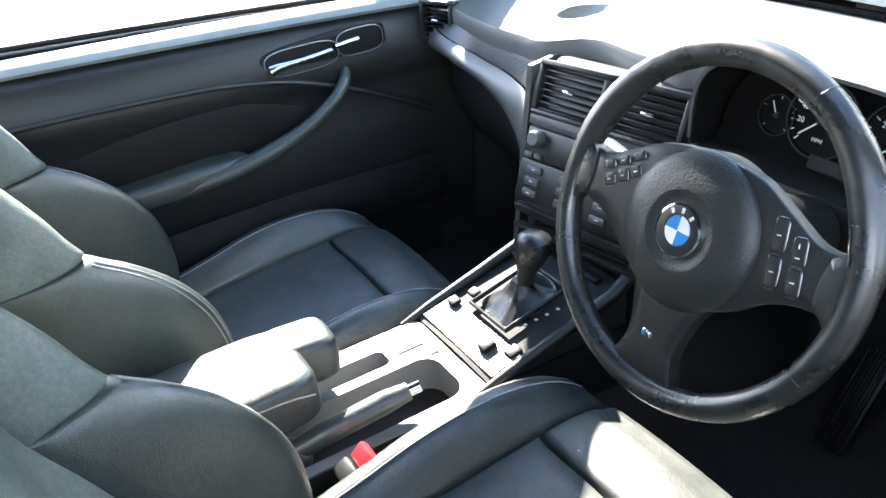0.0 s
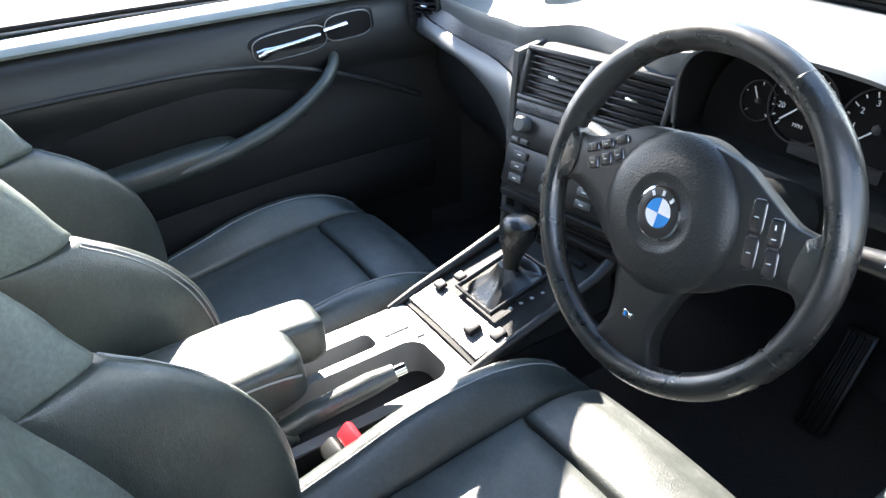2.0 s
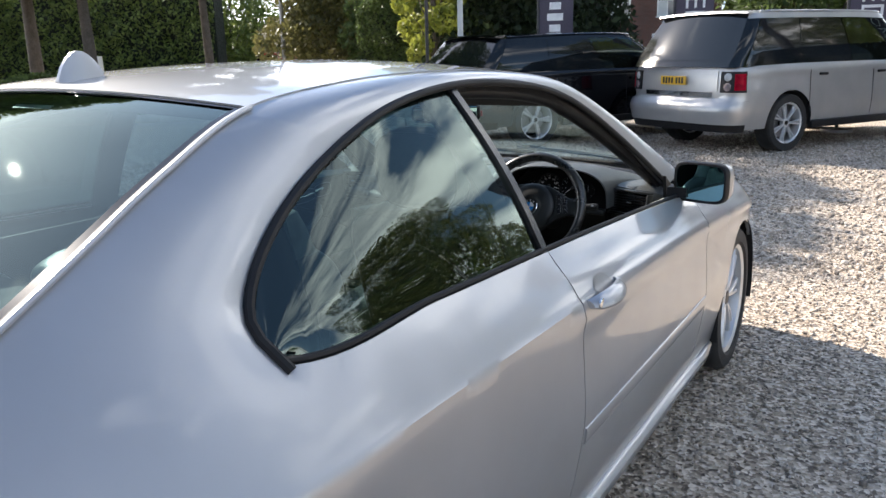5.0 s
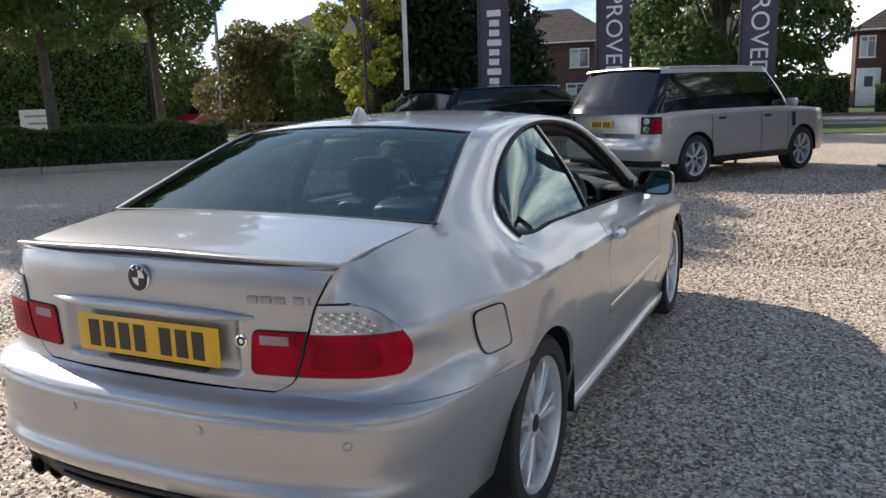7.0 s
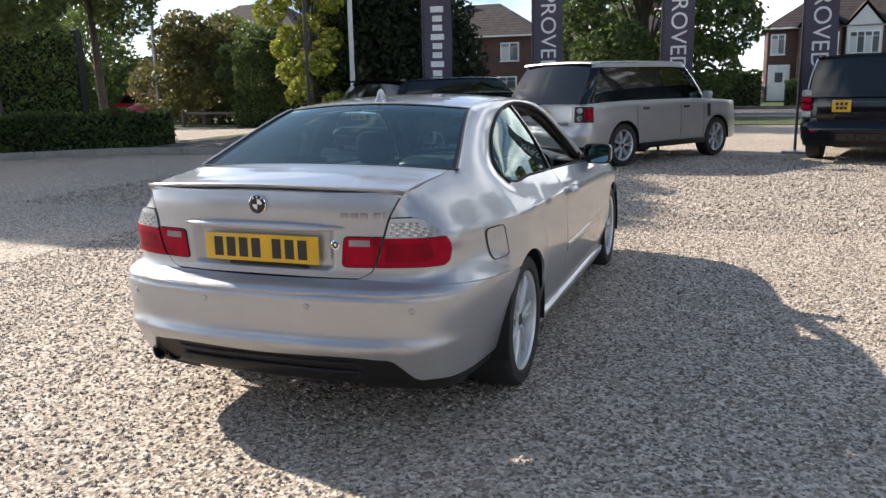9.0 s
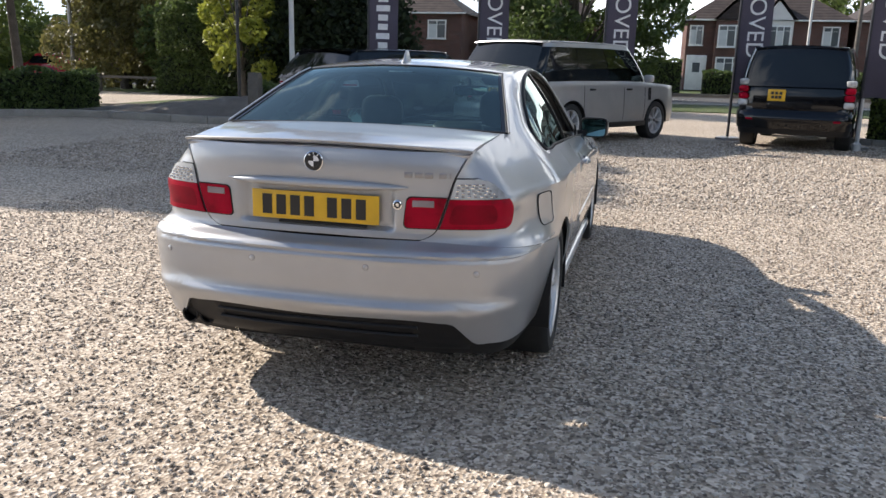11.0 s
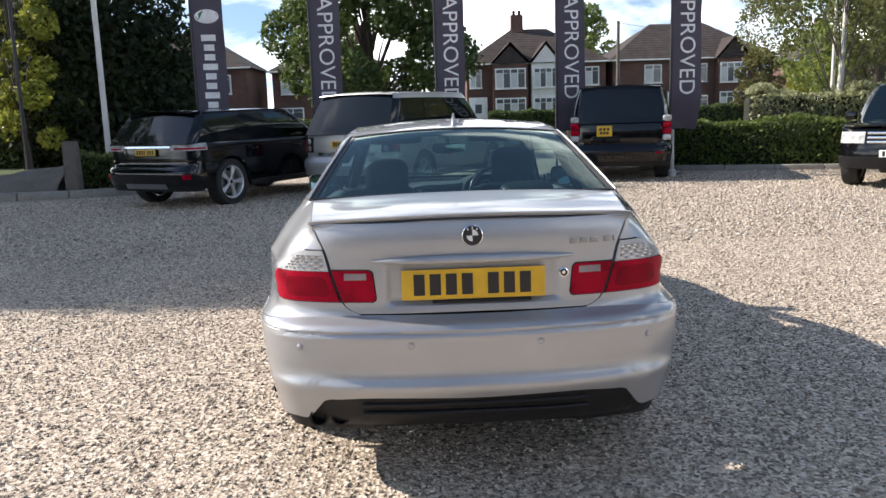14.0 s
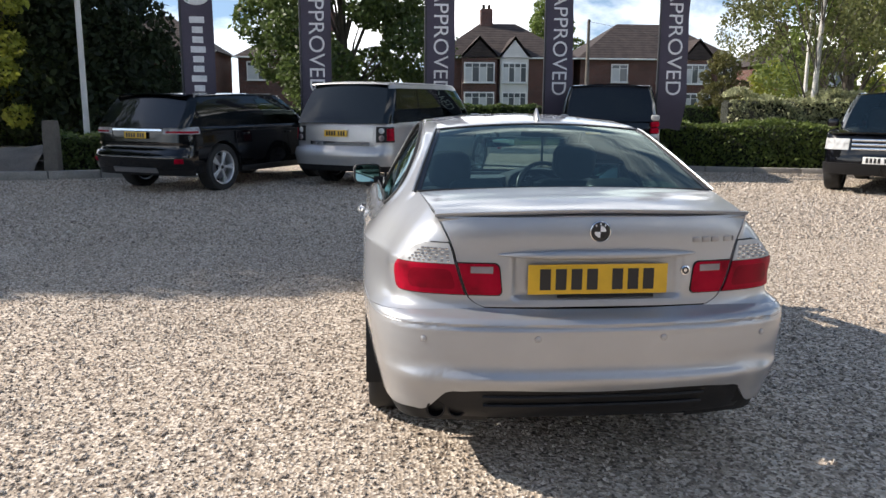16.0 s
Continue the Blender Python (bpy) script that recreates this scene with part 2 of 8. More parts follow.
def loft(sections, closed=True, caps=True):
    """Skin over sections of equally many points."""
    cols = len(sections[0])
    verts = [tuple(p) for s in sections for p in s]
    faces = grid_faces(len(sections), cols, closed)
    if caps and closed:
        faces += [tuple(range(cols)), tuple(range((len(sections) - 1) * cols, len(sections) * cols))]
    return verts, faces


def sheet(rows, thick=None):
    """A sheet from rows of points; thick: a turned-in rim, as a vector or a length along the normals."""
    r, c = len(rows), len(rows[0])
    p = np.array(rows, float)
    verts, faces = [tuple(v) for v in p.reshape(-1, 3)], grid_faces(r, c)
    if thick is not None:
        if np.ndim(thick) == 0:
            du = np.gradient(p, axis=1)
            dv = np.gradient(p, axis=0)
            nn = np.cross(du, dv)
            nn /= np.linalg.norm(nn, axis=2, keepdims=True) + 1e-12
            q = p - nn * thick
        else:
            q = p + np.array(thick)
        ring = [(0, j) for j in range(c)] + [(i, c - 1) for i in range(1, r)] + [(r - 1, j) for j in range(c - 2, -1, -1)] + [(i, 0) for i in range(r - 2, 0, -1)]
        k = len(verts)
        verts += [tuple(q[i, j]) for i, j in ring]
        n = len(ring)
        faces += [(ring[a][0] * c + ring[a][1], k + a, k + (a + 1) % n, ring[(a + 1) % n][0] * c + ring[(a + 1) % n][1]) for a in range(n)]
    return verts, faces


def slab(rows, thick):
    """A closed sheet with both faces."""
    r, c = len(rows), len(rows[0])
    p = np.array(rows, float)
    nn = np.cross(np.gradient(p, axis=1), np.gradient(p, axis=0))
    nn /= np.linalg.norm(nn, axis=2, keepdims=True) + 1e-12
    q = p - nn * thick
    verts, faces = [tuple(v) for v in p.reshape(-1, 3)], grid_faces(r, c)
    k = len(verts)
    verts += [tuple(v) for v in q.reshape(-1, 3)]
    faces += [tuple(k + i for i in reversed(f)) for f in grid_faces(r, c)]
    ring = [j for j in range(c)] + [i * c + c - 1 for i in range(1, r)] + [(r - 1) * c + j for j in range(c - 2, -1, -1)] + [i * c for i in range(r - 2, 0, -1)]
    n = len(ring)
    faces += [(ring[a], k + ring[a], k + ring[(a + 1) % n], ring[(a + 1) % n]) for a in range(n)]
    return verts, faces


def tube(path, radius, n=10, closed=False, squash=None):
    """A tube along a path; radius: one or one per point."""
    pts = [Vector(p) for p in path]
    k = len(pts)
    rad = [radius] * k if isinstance(radius, (int, float)) else radius
    rings, up = [], None
    for i, p in enumerate(pts):
        a = pts[(i + 1) % k] if closed or i < k - 1 else p
        b = pts[i - 1] if closed or i > 0 else p
        d = (a - b).normalized()
        if up is None:
            up = d.orthogonal().normalized() if abs(d.z) > 0.9 else Vector((0, 0, 1))
        side = d.cross(up).normalized()
        up = side.cross(d).normalized()
        w, h = squash or (1, 1)
        rings.append([p + (side * math.cos(2 * math.pi * j / n) * w + up * math.sin(2 * math.pi * j / n) * h) * rad[i] for j in range(n)])
    if closed:
        return [tuple(q) for s in rings for q in s], [((i * n + j), (i * n + (j + 1) % n), (((i + 1) % k) * n + (j + 1) % n), (((i + 1) % k) * n + j)) for i in range(k) for j in range(n)]
    return loft(rings)


def lathe(profile, n=32, axis="z", caps=True):
    """profile: (radius, height) rows, turned round an axis."""
    rings = []
    for r, h in profile:
        ring = []
        for j in range(n):
            a = 2 * math.pi * j / n
            c, s = r * math.cos(a), r * math.sin(a)
            ring.append({"z": (c, s, h), "x": (h, c, s), "y": (s, h, c)}[axis])
        rings.append(ring)
    return loft(rings, True, caps)


def smooth_line(points, n):
    """n points on a Catmull-Rom curve through the points, spaced by chord length."""
    p = np.array(points, float)
    d = np.concatenate([[0], np.cumsum(np.linalg.norm(np.diff(p, axis=0), axis=1))])
    t = np.linspace(0, d[-1], n)
    ext = np.vstack([2 * p[0] - p[1], p, 2 * p[-1] - p[-2]])
    outp = []
    for x in t:
        i = min(max(int(np.searchsorted(d, x, "right")) - 1, 0), len(p) - 2)
        u = (x - d[i]) / (d[i + 1] - d[i] + 1e-12)
        a, b, c, e = ext[i], ext[i + 1], ext[i + 2], ext[i + 3]
        outp.append(0.5 * ((2 * b) + (c - a) * u + (2 * a - 5 * b + 4 * c - e) * u * u + (3 * b - a - 3 * c + e) * u ** 3))
    return np.array(outp)


def curve_of(points):
    """A function of one number (the first of each row) to the rest."""
    p = np.array(points, float)
    x, v = p[:, 0], p[:, 1:]
    m = np.gradient(v, x, axis=0)

    def f(t):
        t = min(max(t, x[0]), x[-1])
        i = min(max(int(np.searchsorted(x, t, "right")) - 1, 0), len(x) - 2)
        h = x[i + 1] - x[i]
        u = (t - x[i]) / h
        r = (2 * u ** 3 - 3 * u ** 2 + 1) * v[i] + (u ** 3 - 2 * u ** 2 + u) * h * m[i] + (-2 * u ** 3 + 3 * u ** 2) * v[i + 1] + (u ** 3 - u ** 2) * h * m[i + 1]
        return float(r[0]) if len(r) == 1 else r

    return f


def pillow(c, size, rot=(0, 0, 0), e=0.45, n=14, dent=0.0, taper=0.0):
    """A padded block: a superellipsoid; e near 0 is boxy, 1 is round. dent: a hollow in its top. taper: narrower towards +y."""
    def sp(v, k):
        return math.copysign(abs(v) ** k, v)

    secs = []
    for i in range(1, n):
        a = -math.pi / 2 + math.pi * i / n
        ring = []
        for j in range(2 * n):
            b = 2 * math.pi * j / (2 * n)
            x, y, z = sp(math.cos(a), e) * sp(math.cos(b), e), sp(math.cos(a), e) * sp(math.sin(b), e), sp(math.sin(a), e)
            if z > 0:
                z -= dent * max(0, 1 - x * x) * z
            x *= 1 - taper * y
            ring.append((x * size[0] / 2, y * size[1] / 2, z * size[2] / 2))
        secs.append(ring)
    return moved(loft(secs), pose(*c, *rot))


def words(text, size, m, mat, parent=None, name="lettering", depth=0.001):
    """Text as a mesh, centred, in the built-in font."""
    cu = bpy.data.curves.new(name, "FONT")
    cu.body, cu.size, cu.extrude, cu.align_x, cu.align_y = text, size, depth, "CENTER", "CENTER"
    tmp = bpy.data.objects.new(name, cu)
    scene.collection.objects.link(tmp)
    me = bpy.data.meshes.new_from_object(tmp.evaluated_get(bpy.context.evaluated_depsgraph_get()))
    bpy.data.objects.remove(tmp)
    bpy.data.curves.remove(cu)
    me.materials.clear()
    me.materials.append(mat)
    ob = new(name, me)
    ob.matrix_basis = m
    if parent is not None:
        ob.parent = parent
    return ob


# ---- ground, road, verge ----
def stone_ramp(n, fac, k=1.0):
    return n.ramp(fac, [(0.05, spread((0.14, 0.112, 0.088), k)), (0.30, spread((0.34, 0.282, 0.220), k)), (0.62, spread((0.49, 0.42, 0.340), k)), (0.9, spread((0.70, 0.63, 0.54), k))])


def ground_mat():
    n = Nodes("gravel_ground")
    v = n.cells(62.0)
    sep = n.node("ShaderNodeSeparateColor")
    n.link(v.outputs["Color"], sep.inputs[0])
    stone = stone_ramp(n, sep.outputs[0])
    tone = n.ramp(n.noise(0.22, 6.0), [(0.3, (0.82, 0.80, 0.78)), (0.55, (1.02, 0.99, 0.95)), (0.75, (1.16, 1.10, 1.03))])
    n.color(n.blend(1.0, stone, tone, "MULTIPLY"))
    n.set(Roughness=0.85)
    h = n.blend(0.4, v.outputs["Distance"], n.cells(23.0).outputs["Distance"])
    n.bump(h, 0.6, 0.02)
    return n.mat


def loose_stone_mat():
    n = Nodes("loose_stones")
    g = n.node("ShaderNodeNewGeometry")
    n.color(n.blend(0.25, stone_ramp(n, g.outputs["Random Per Island"]), n.ramp(n.noise(140.0, 3.0), [(0.3, (0.22, 0.19, 0.155)), (0.7, (0.52, 0.46, 0.39))])))
    n.set(Roughness=0.8)
    return n.mat


def rough_mat(name, a, b, scale, bump, dist, rough=0.9, fine=60.0):
    n = Nodes(name)
    big = n.ramp(n.noise(scale, 6.0), [(0.3, a), (0.7, b)])
    n.color(n.blend(0.35, big, n.ramp(n.noise(fine, 4.0), [(0.35, spread(a, 0.6)), (0.65, spread(b, 1.3))])))
    n.set(Roughness=rough)
    n.bump(n.noise(fine, 4.0), bump, dist)
    return n.mat


GRAVEL, STONES = ground_mat(), loose_stone_mat()
ASPHALT = rough_mat("asphalt", (0.045, 0.045, 0.047), (0.075, 0.073, 0.07), 1.5, 0.4, 0.01, 0.85, 120.0)
GRASS = rough_mat("grass", (0.045, 0.075, 0.02), (0.10, 0.13, 0.035), 1.2, 1.0, 0.05, 0.9, 40.0)
KERB_STONE = rough_mat("kerb_concrete", (0.20, 0.19, 0.17), (0.33, 0.31, 0.28), 3.0, 0.5, 0.008)
EARTH = rough_mat("bark_earth", (0.035, 0.026, 0.018), (0.07, 0.05, 0.035), 2.0, 1.0, 0.05)
OLD_WOOD = rough_mat("weathered_wood", (0.075, 0.066, 0.056), (0.16, 0.145, 0.125), 4.0, 0.7, 0.01)


def lift(x, y):
    """The land rises to the houses across the road."""
    t = min(1, max(0, (y - 44) / 14))
    return 0.15 * t * t * (3 - 2 * t)


axis = np.concatenate([np.linspace(-400, -40, 8), np.linspace(-34, 34, 35), np.linspace(40, 400, 8)])
ayis = np.concatenate([np.linspace(-400, -30, 6), np.linspace(-24, 70, 48), np.linspace(80, 500, 8)])
ground = tagged(part("ground", sheet([[(x, y, lift(x, y)) for x in axis] for y in ayis]), GRAVEL, None, "pale angular gravel forecourt in sun and tree shade"), category="ground", kind="structure")


def strip_of(name, pts_a, pts_b, z, mat, label, thick=0.05):
    rows = [[tuple(a) + (z,) for a in pts_a], [tuple(b) + (z,) for b in pts_b]]
    return tagged(part(name, slab([[(x, y, z + lift(x, y)) for x, y, z in r] for r in rows], thick), mat, None, label, smooth=False), category=name, kind="structure")


xs = np.linspace(-70, 70, 29)
strip_of("road", [(x, 33.0) for x in xs], [(x, 41.0) for x in xs], 0.012, ASPHALT, "grey asphalt road past the forecourt", 0.03)
strip_of("verge", [(x, 25.5) for x in xs], [(x, 31.2) for x in xs], 0.03, GRASS, "short green grass verge along the road", 0.03)
strip_of("pavement", [(x, 31.2) for x in xs], [(x, 32.9) for x in xs], 0.05, KERB_STONE, "pale pavement beside the road", 0.05)
strip_of("pavement", [(x, 41.1) for x in xs], [(x, 43.2) for x in xs], 0.06, KERB_STONE, "pale pavement across the road", 0.06)
lawn = tagged(part("lawn", sheet([[(x, y, lift(x, y) + 0.03) for x in xs] for y in np.linspace(43.3, 90, 14)]), GRASS, None, "front gardens across the road", smooth=True), category="lawn", kind="structure")
for i in range(14):
    x = -40 + 6.0 * i
    tagged(part("road_marking", box((x, 37.0, 0.0165), (3.0, 0.10, 0.003)), WHITE_PRINT, None, "white dashed centre line of the road"), category="marking", kind="structure")

# loose stones near the car, uncountable
rng = np.random.default_rng(4)
near, far = 78000, 60000
count = near + far
px = np.concatenate([rng.uniform(-4.2, 4.6, near), rng.uniform(-7.5, 9.5, far)])
py = np.concatenate([rng.uniform(-0.9, 6.5, near), rng.uniform(5.5, 14.0, far)])
pr = np.concatenate([0.0058 + 0.0075 * rng.random(near) ** 2, 0.010 + 0.013 * rng.random(far) ** 1.5])
octa = np.array([(1, 0, 0), (-1, 0, 0), (0, 1, 0), (0, -1, 0), (0, 0, 1), (0, 0, -1)], float)
pos = octa[None] * (pr[:, None, None] * rng.uniform(0.6, 1.35, (count, 6, 1)))
ca, sa = np.cos(rng.uniform(0, 6.28, count)), np.sin(rng.uniform(0, 6.28, count))
tilt = rng.normal(0, 0.35, (count, 2))
rx = pos[:, :, 0] * ca[:, None] - pos[:, :, 1] * sa[:, None]
ry = pos[:, :, 0] * sa[:, None] + pos[:, :, 1] * ca[:, None]
rz = pos[:, :, 2] * 0.75 + rx * tilt[:, :1] + ry * tilt[:, 1:]
verts = np.stack([rx + px[:, None], ry + py[:, None], rz + (pr * 0.30)[:, None]], -1).reshape(-1, 3)
tri = np.array([(4, 0, 2), (4, 2, 1), (4, 1, 3), (4, 3, 0), (5, 2, 0), (5, 1, 2), (5, 3, 1), (5, 0, 3)])
faces = (tri[None] + 6 * np.arange(count)[:, None, None]).reshape(-1, 3)


def raw_mesh(name, verts, faces, mat):
    """A large triangle or quad mesh from arrays."""
    me = bpy.data.meshes.new(name)
    k = faces.shape[1]
    me.vertices.add(len(verts))
    me.vertices.foreach_set("co", verts.astype(np.float32).ravel())
    me.loops.add(faces.size)
    me.loops.foreach_set("vertex_index", faces.astype(np.int32).ravel())
    me.polygons.add(len(faces))
    me.polygons.foreach_set("loop_start", np.arange(0, faces.size, k, dtype=np.int32))
    me.polygons.foreach_set("loop_total", np.full(len(faces), k, np.int32))
    me.materials.append(mat)
    me.update(calc_edges=True)
    me.validate()
    return me


tagged(new("gravel", raw_mesh("gravel", verts, faces, STONES)), "loose pale and brown gravel stones", "gravel", kind="stuff")


# ---- the silver coupe: x to its right, y ahead from the rear bumper, z up ----
class Hull:
    """The skin of a car below its windows: a plan line pushed in by profiles of the height."""

    def __init__(self, plan, rear, side, front, belt, tuck=0.0):
        self.tuck = tuck
        self.p = smooth_line([(x, y, 0) for x, y in plan], 1200)[:, :2]
        d = np.gradient(self.p, axis=0)
        self.s = np.concatenate([[0], np.cumsum(np.linalg.norm(np.diff(self.p, axis=0), axis=1))])
        n = np.stack([d[:, 1], -d[:, 0]], 1)
        self.n = n / np.linalg.norm(n, axis=1, keepdims=True)
        self.prof = [curve_of(v) for v in (rear, side, front)]
        self.belt = curve_of(belt)
        self.end = self.s[-1]

    def of_x(self, x, front=False):
        half = len(self.p) // 2
        if front:
            return float(np.interp(-x, -self.p[half:, 0], self.s[half:]))
        k = int(np.argmax(self.p[:, 0] > 0.93 * self.p[:, 0].max()))
        return float(np.interp(x, self.p[:k, 0], self.s[:k]))

    def of_y(self, y):
        return float(np.interp(y, np.maximum.accumulate(self.p[:, 1]), self.s))

    def __call__(self, s, z, off=0.0):
        sign, s = (-1, -s) if s < 0 else (1, s)
        x, y = np.interp(s, self.s, self.p[:, 0]), np.interp(s, self.s, self.p[:, 1])
        nx, ny = np.interp(s, self.s, self.n[:, 0]), np.interp(s, self.s, self.n[:, 1])
        k = math.hypot(nx, ny)
        nx, ny = nx / k, ny / k
        w = ny * ny
        d = (1 - w) * self.prof[1](z - self.belt(y))
        d += w * (self.prof[0](z) if ny < 0 else self.prof[2](z))
        if self.tuck and y < 0.85:
            # the rear corners draw in above the bumper
            a, b = min(1, max(0, (z - 0.655) / 0.075)), min(1, max(0, (0.85 - y) / 0.50))
            d += self.tuck * (1 - w) * a * a * (3 - 2 * a) * b * b * (3 - 2 * b)
        return sign * (x - nx * (d - off)), y - ny * (d - off), z


HULL = Hull(
    [(0, 0), (0.25, 0.003), (0.45, 0.026), (0.60, 0.064), (0.71, 0.120), (0.785, 0.215), (0.825, 0.36), (0.846, 0.55), (0.864, 0.80), (0.873, 1.05), (0.875, 1.4),
     (0.876, 2.0), (0.876, 2.6), (0.874, 3.1), (0.872, 3.5), (0.868, 3.75), (0.850, 4.0), (0.80, 4.2), (0.70, 4.35), (0.5, 4.445), (0.25, 4.484), (0, 4.49)],
    rear=[(0.22, 0.16), (0.30, 0.075), (0.36, 0.044), (0.41, 0.014), (0.435, -0.002), (0.45, -0.008), (0.464, -0.007), (0.478, 0.003), (0.495, 0.008), (0.55, 0.006), (0.62, 0.003), (0.646, 0.003), (0.653, 0.009), (0.661, 0.002), (0.674, 0.010), (0.684, 0.024), (0.692, 0.050), (0.702, 0.072), (0.72, 0.078), (0.80, 0.078), (0.90, 0.080),
          (1.0, 0.082), (1.04, 0.092), (1.10, 0.13)],
    side=[(-0.80, 0.085), (-0.66, 0.045), (-0.5, 0.012), (-0.4, 0.0), (-0.3, 0.003), (-0.2, 0.009), (-0.119, 0.011), (-0.111, 0.018), (-0.075, 0.042), (-0.03, 0.080), (0, 0.104), (0.05, 0.165), (0.10, 0.22)],
    front=[(0.18, 0.10), (0.28, 0.03), (0.40, 0.0), (0.50, 0.005), (0.60, 0.05), (0.66, 0.10), (0.74, 0.22), (0.80, 0.34)],
    belt=[(0, 0.998), (0.4, 0.990), (1.0, 0.978), (2.0, 0.957), (3.0, 0.925), (3.4, 0.90), (3.7, 0.875), (4.2, 0.81), (4.5, 0.73)], tuck=0.060)
ARCH = 0.348
HUB_Y, HUB_Z = (1.01, 3.735), 0.318


def arch_z(y, low):
    for hy in HUB_Y:
        if abs(y - hy) < ARCH:
            return max(low, HUB_Z + math.sqrt(ARCH ** 2 - (y - hy) ** 2))
    return low


def hull_y(s):
    return float(np.interp(abs(s), HULL.s, HULL.p[:, 1]))


def hull_x(s):
    return float(np.interp(abs(s), HULL.s, HULL.p[:, 0]))


def spaced(y0, y1, n):
    """Stations along y, closer at the ends of the wheel arches."""
    cuts = sorted({y0, y1, *(c for h in HUB_Y for c in (h - ARCH, h + ARCH) if y0 < c < y1)})
    ys = []
    for a, b in zip(cuts, cuts[1:]):
        m = max(6, round(n * (b - a) / (y1 - y0)))
        ys += [a + (b - a) * (0.5 - 0.5 * math.cos(math.pi * i / m)) for i in range(m)]
    return ys + [y1]


def columns(ss, low, high, m, off=0.0):
    rows = []
    for j in range(m + 1):
        rows.append([HULL(s, low(s) + (high(s) - low(s)) * j / m, off) for s in ss])
    return rows


def level(low, high, mark, j, m):
    """The height of row j of m; two rows lie close on both sides of the pressed line at mark."""
    k = round(m * 0.6)
    if j <= k:
        return low + (mark - 0.004 - low) * j / k
    return mark + 0.004 + (high - mark - 0.004) * (j - k - 1) / (m - k - 1)


def creased(ss, low, high, m):
    return [[HULL(s, level(low(s), high(s), HULL.belt(hull_y(s)) - 0.115, j, m)) for s in ss] for j in range(m + 1)]


def rows_of(zs, left, right, n, off=0.0, sag=None):
    rows = []
    for z in zs:
        a, b = left(z), right(z)
        row = [HULL(a + (b - a) * i / n, z, off) for i in range(n + 1)]
        if sag:
            row = [sag(p) for p in row]
        rows.append(row)
    return rows


LID_EDGE = curve_of([(0.70, 0.405), (0.712, 0.432), (0.722, 0.458), (0.738, 0.482), (0.757, 0.495), (0.80, 0.512), (0.87, 0.535), (0.94, 0.558), (1.0, 0.592), (1.04, 0.618), (1.08, 0.63)])
SEAM = curve_of([(0, 0.706), (0.6, 0.704), (0.80, 0.690), (1.1, 0.66), (1.6, 0.61), (2.2, 0.56)])
TOP = curve_of([(0.0, 1.035), (0.10, 1.040), (0.4, 1.066), (0.62, 1.080), (0.72, 1.070), (0.85, 1.035), (1.0, 0.988), (1.4, 0.971), (1.86, 0.955), (2.886, 0.905), (3.08, 0.892), (3.35, 0.885), (3.7, 0.858), (4.05, 0.795), (4.3, 0.715), (4.49, 0.66)])
BUMP_LOW = curve_of([(0, 0.405), (0.50, 0.405), (0.57, 0.395), (0.62, 0.345), (0.66, 0.312), (0.75, 0.305), (1.6, 0.29)])

coupe = thing("car", "silver two-door coupe with open driver's window on the gravel", "car")


def both(name, geo, mat, parent, label="", **kw):
    return part(name, geo, mat, parent, label, **kw), part(name, flipped(geo), mat, parent, label, **kw)


# rear bumper with its dark lower insert
s_arch = HULL.of_y(HUB_Y[0] - ARCH + 0.006)


def bump_low(s):
    s = abs(s)
    return arch_z(hull_y(s), BUMP_LOW(s))


def bump_high(s):
    return SEAM(abs(s)) - 0.002


half = [s_arch * i / 46 for i in range(47)] + [HULL.of_y(y) for y in (0.70, 0.73, 0.76, 0.79, 0.815)]
full = [-s for s in half[::-1]][:-1] + half
bumper = part("rear_bumper", sheet(columns(full, bump_low, bump_high, 44), 0.02), SILVER, coupe)
insert = [s for s in full if abs(s) <= HULL.of_x(0.66)]
part("lower_insert", sheet(columns(insert, lambda s: 0.27, lambda s: 0.42, 8, -0.016), 0.06), TRIM, bumper, "black textured lower bumper insert")
for z, d in ((0.335, 0.004), (0.375, 0.0)):
    part("insert_rib", tube([HULL(s, z, -0.012 + d) for s in insert[8:-8]], 0.008, 6), TRIM, bumper)
for x, z in ((-0.64, 0.602), (-0.232, 0.612), (0.232, 0.612), (0.64, 0.602)):
    s = math.copysign(HULL.of_x(abs(x)), x)
    c, o = Vector(HULL(s, z, 0.0005)), Vector(HULL(s, z, 0.01))
    turn = (o - c).to_track_quat("Z", "Y").to_matrix().to_4x4()
    part("parking_sensor", lathe([(0.0105, -0.004), (0.0105, 0.0015), (0.0085, 0.003), (0.0, 0.0032)], 18), SILVER, bumper, m=Matrix.Translation(c) @ turn)
    part("sensor_ring", lathe([(0.0135, -0.004), (0.0135, 0.001), (0.0112, 0.001), (0.0112, -0.004)], 18, caps=False), STEEL, bumper, m=Matrix.Translation(c) @ turn)
part("bumper_strip", tube([HULL(s, 0.655, 0.000) for s in full[4:-4]], 0.0022, 6), SILVER, bumper)

# dark inner shell behind the panel gaps
def inner_top(s):
    y = hull_y(s)
    return TOP(y) - 0.012 - 0.13 * min(1, max(0, (0.86 - y) / 0.1))
shell_s = [HULL.of_y(y) for y in spaced(0.07, 4.4, 90)]
shell_s = [0.41] + [s for s in shell_s if s > 0.45]
both("inner_body", sheet(columns(shell_s, lambda s: arch_z(hull_y(s), 0.24), inner_top, 10, -0.014)), GAP, coupe)

# rear quarters
sl0 = HULL.of_x(0.545)


def deck_edge(y):
    """The straight line along which the boot lid meets the quarter panels."""
    return 0.585 + 0.104 * (y - 0.17)


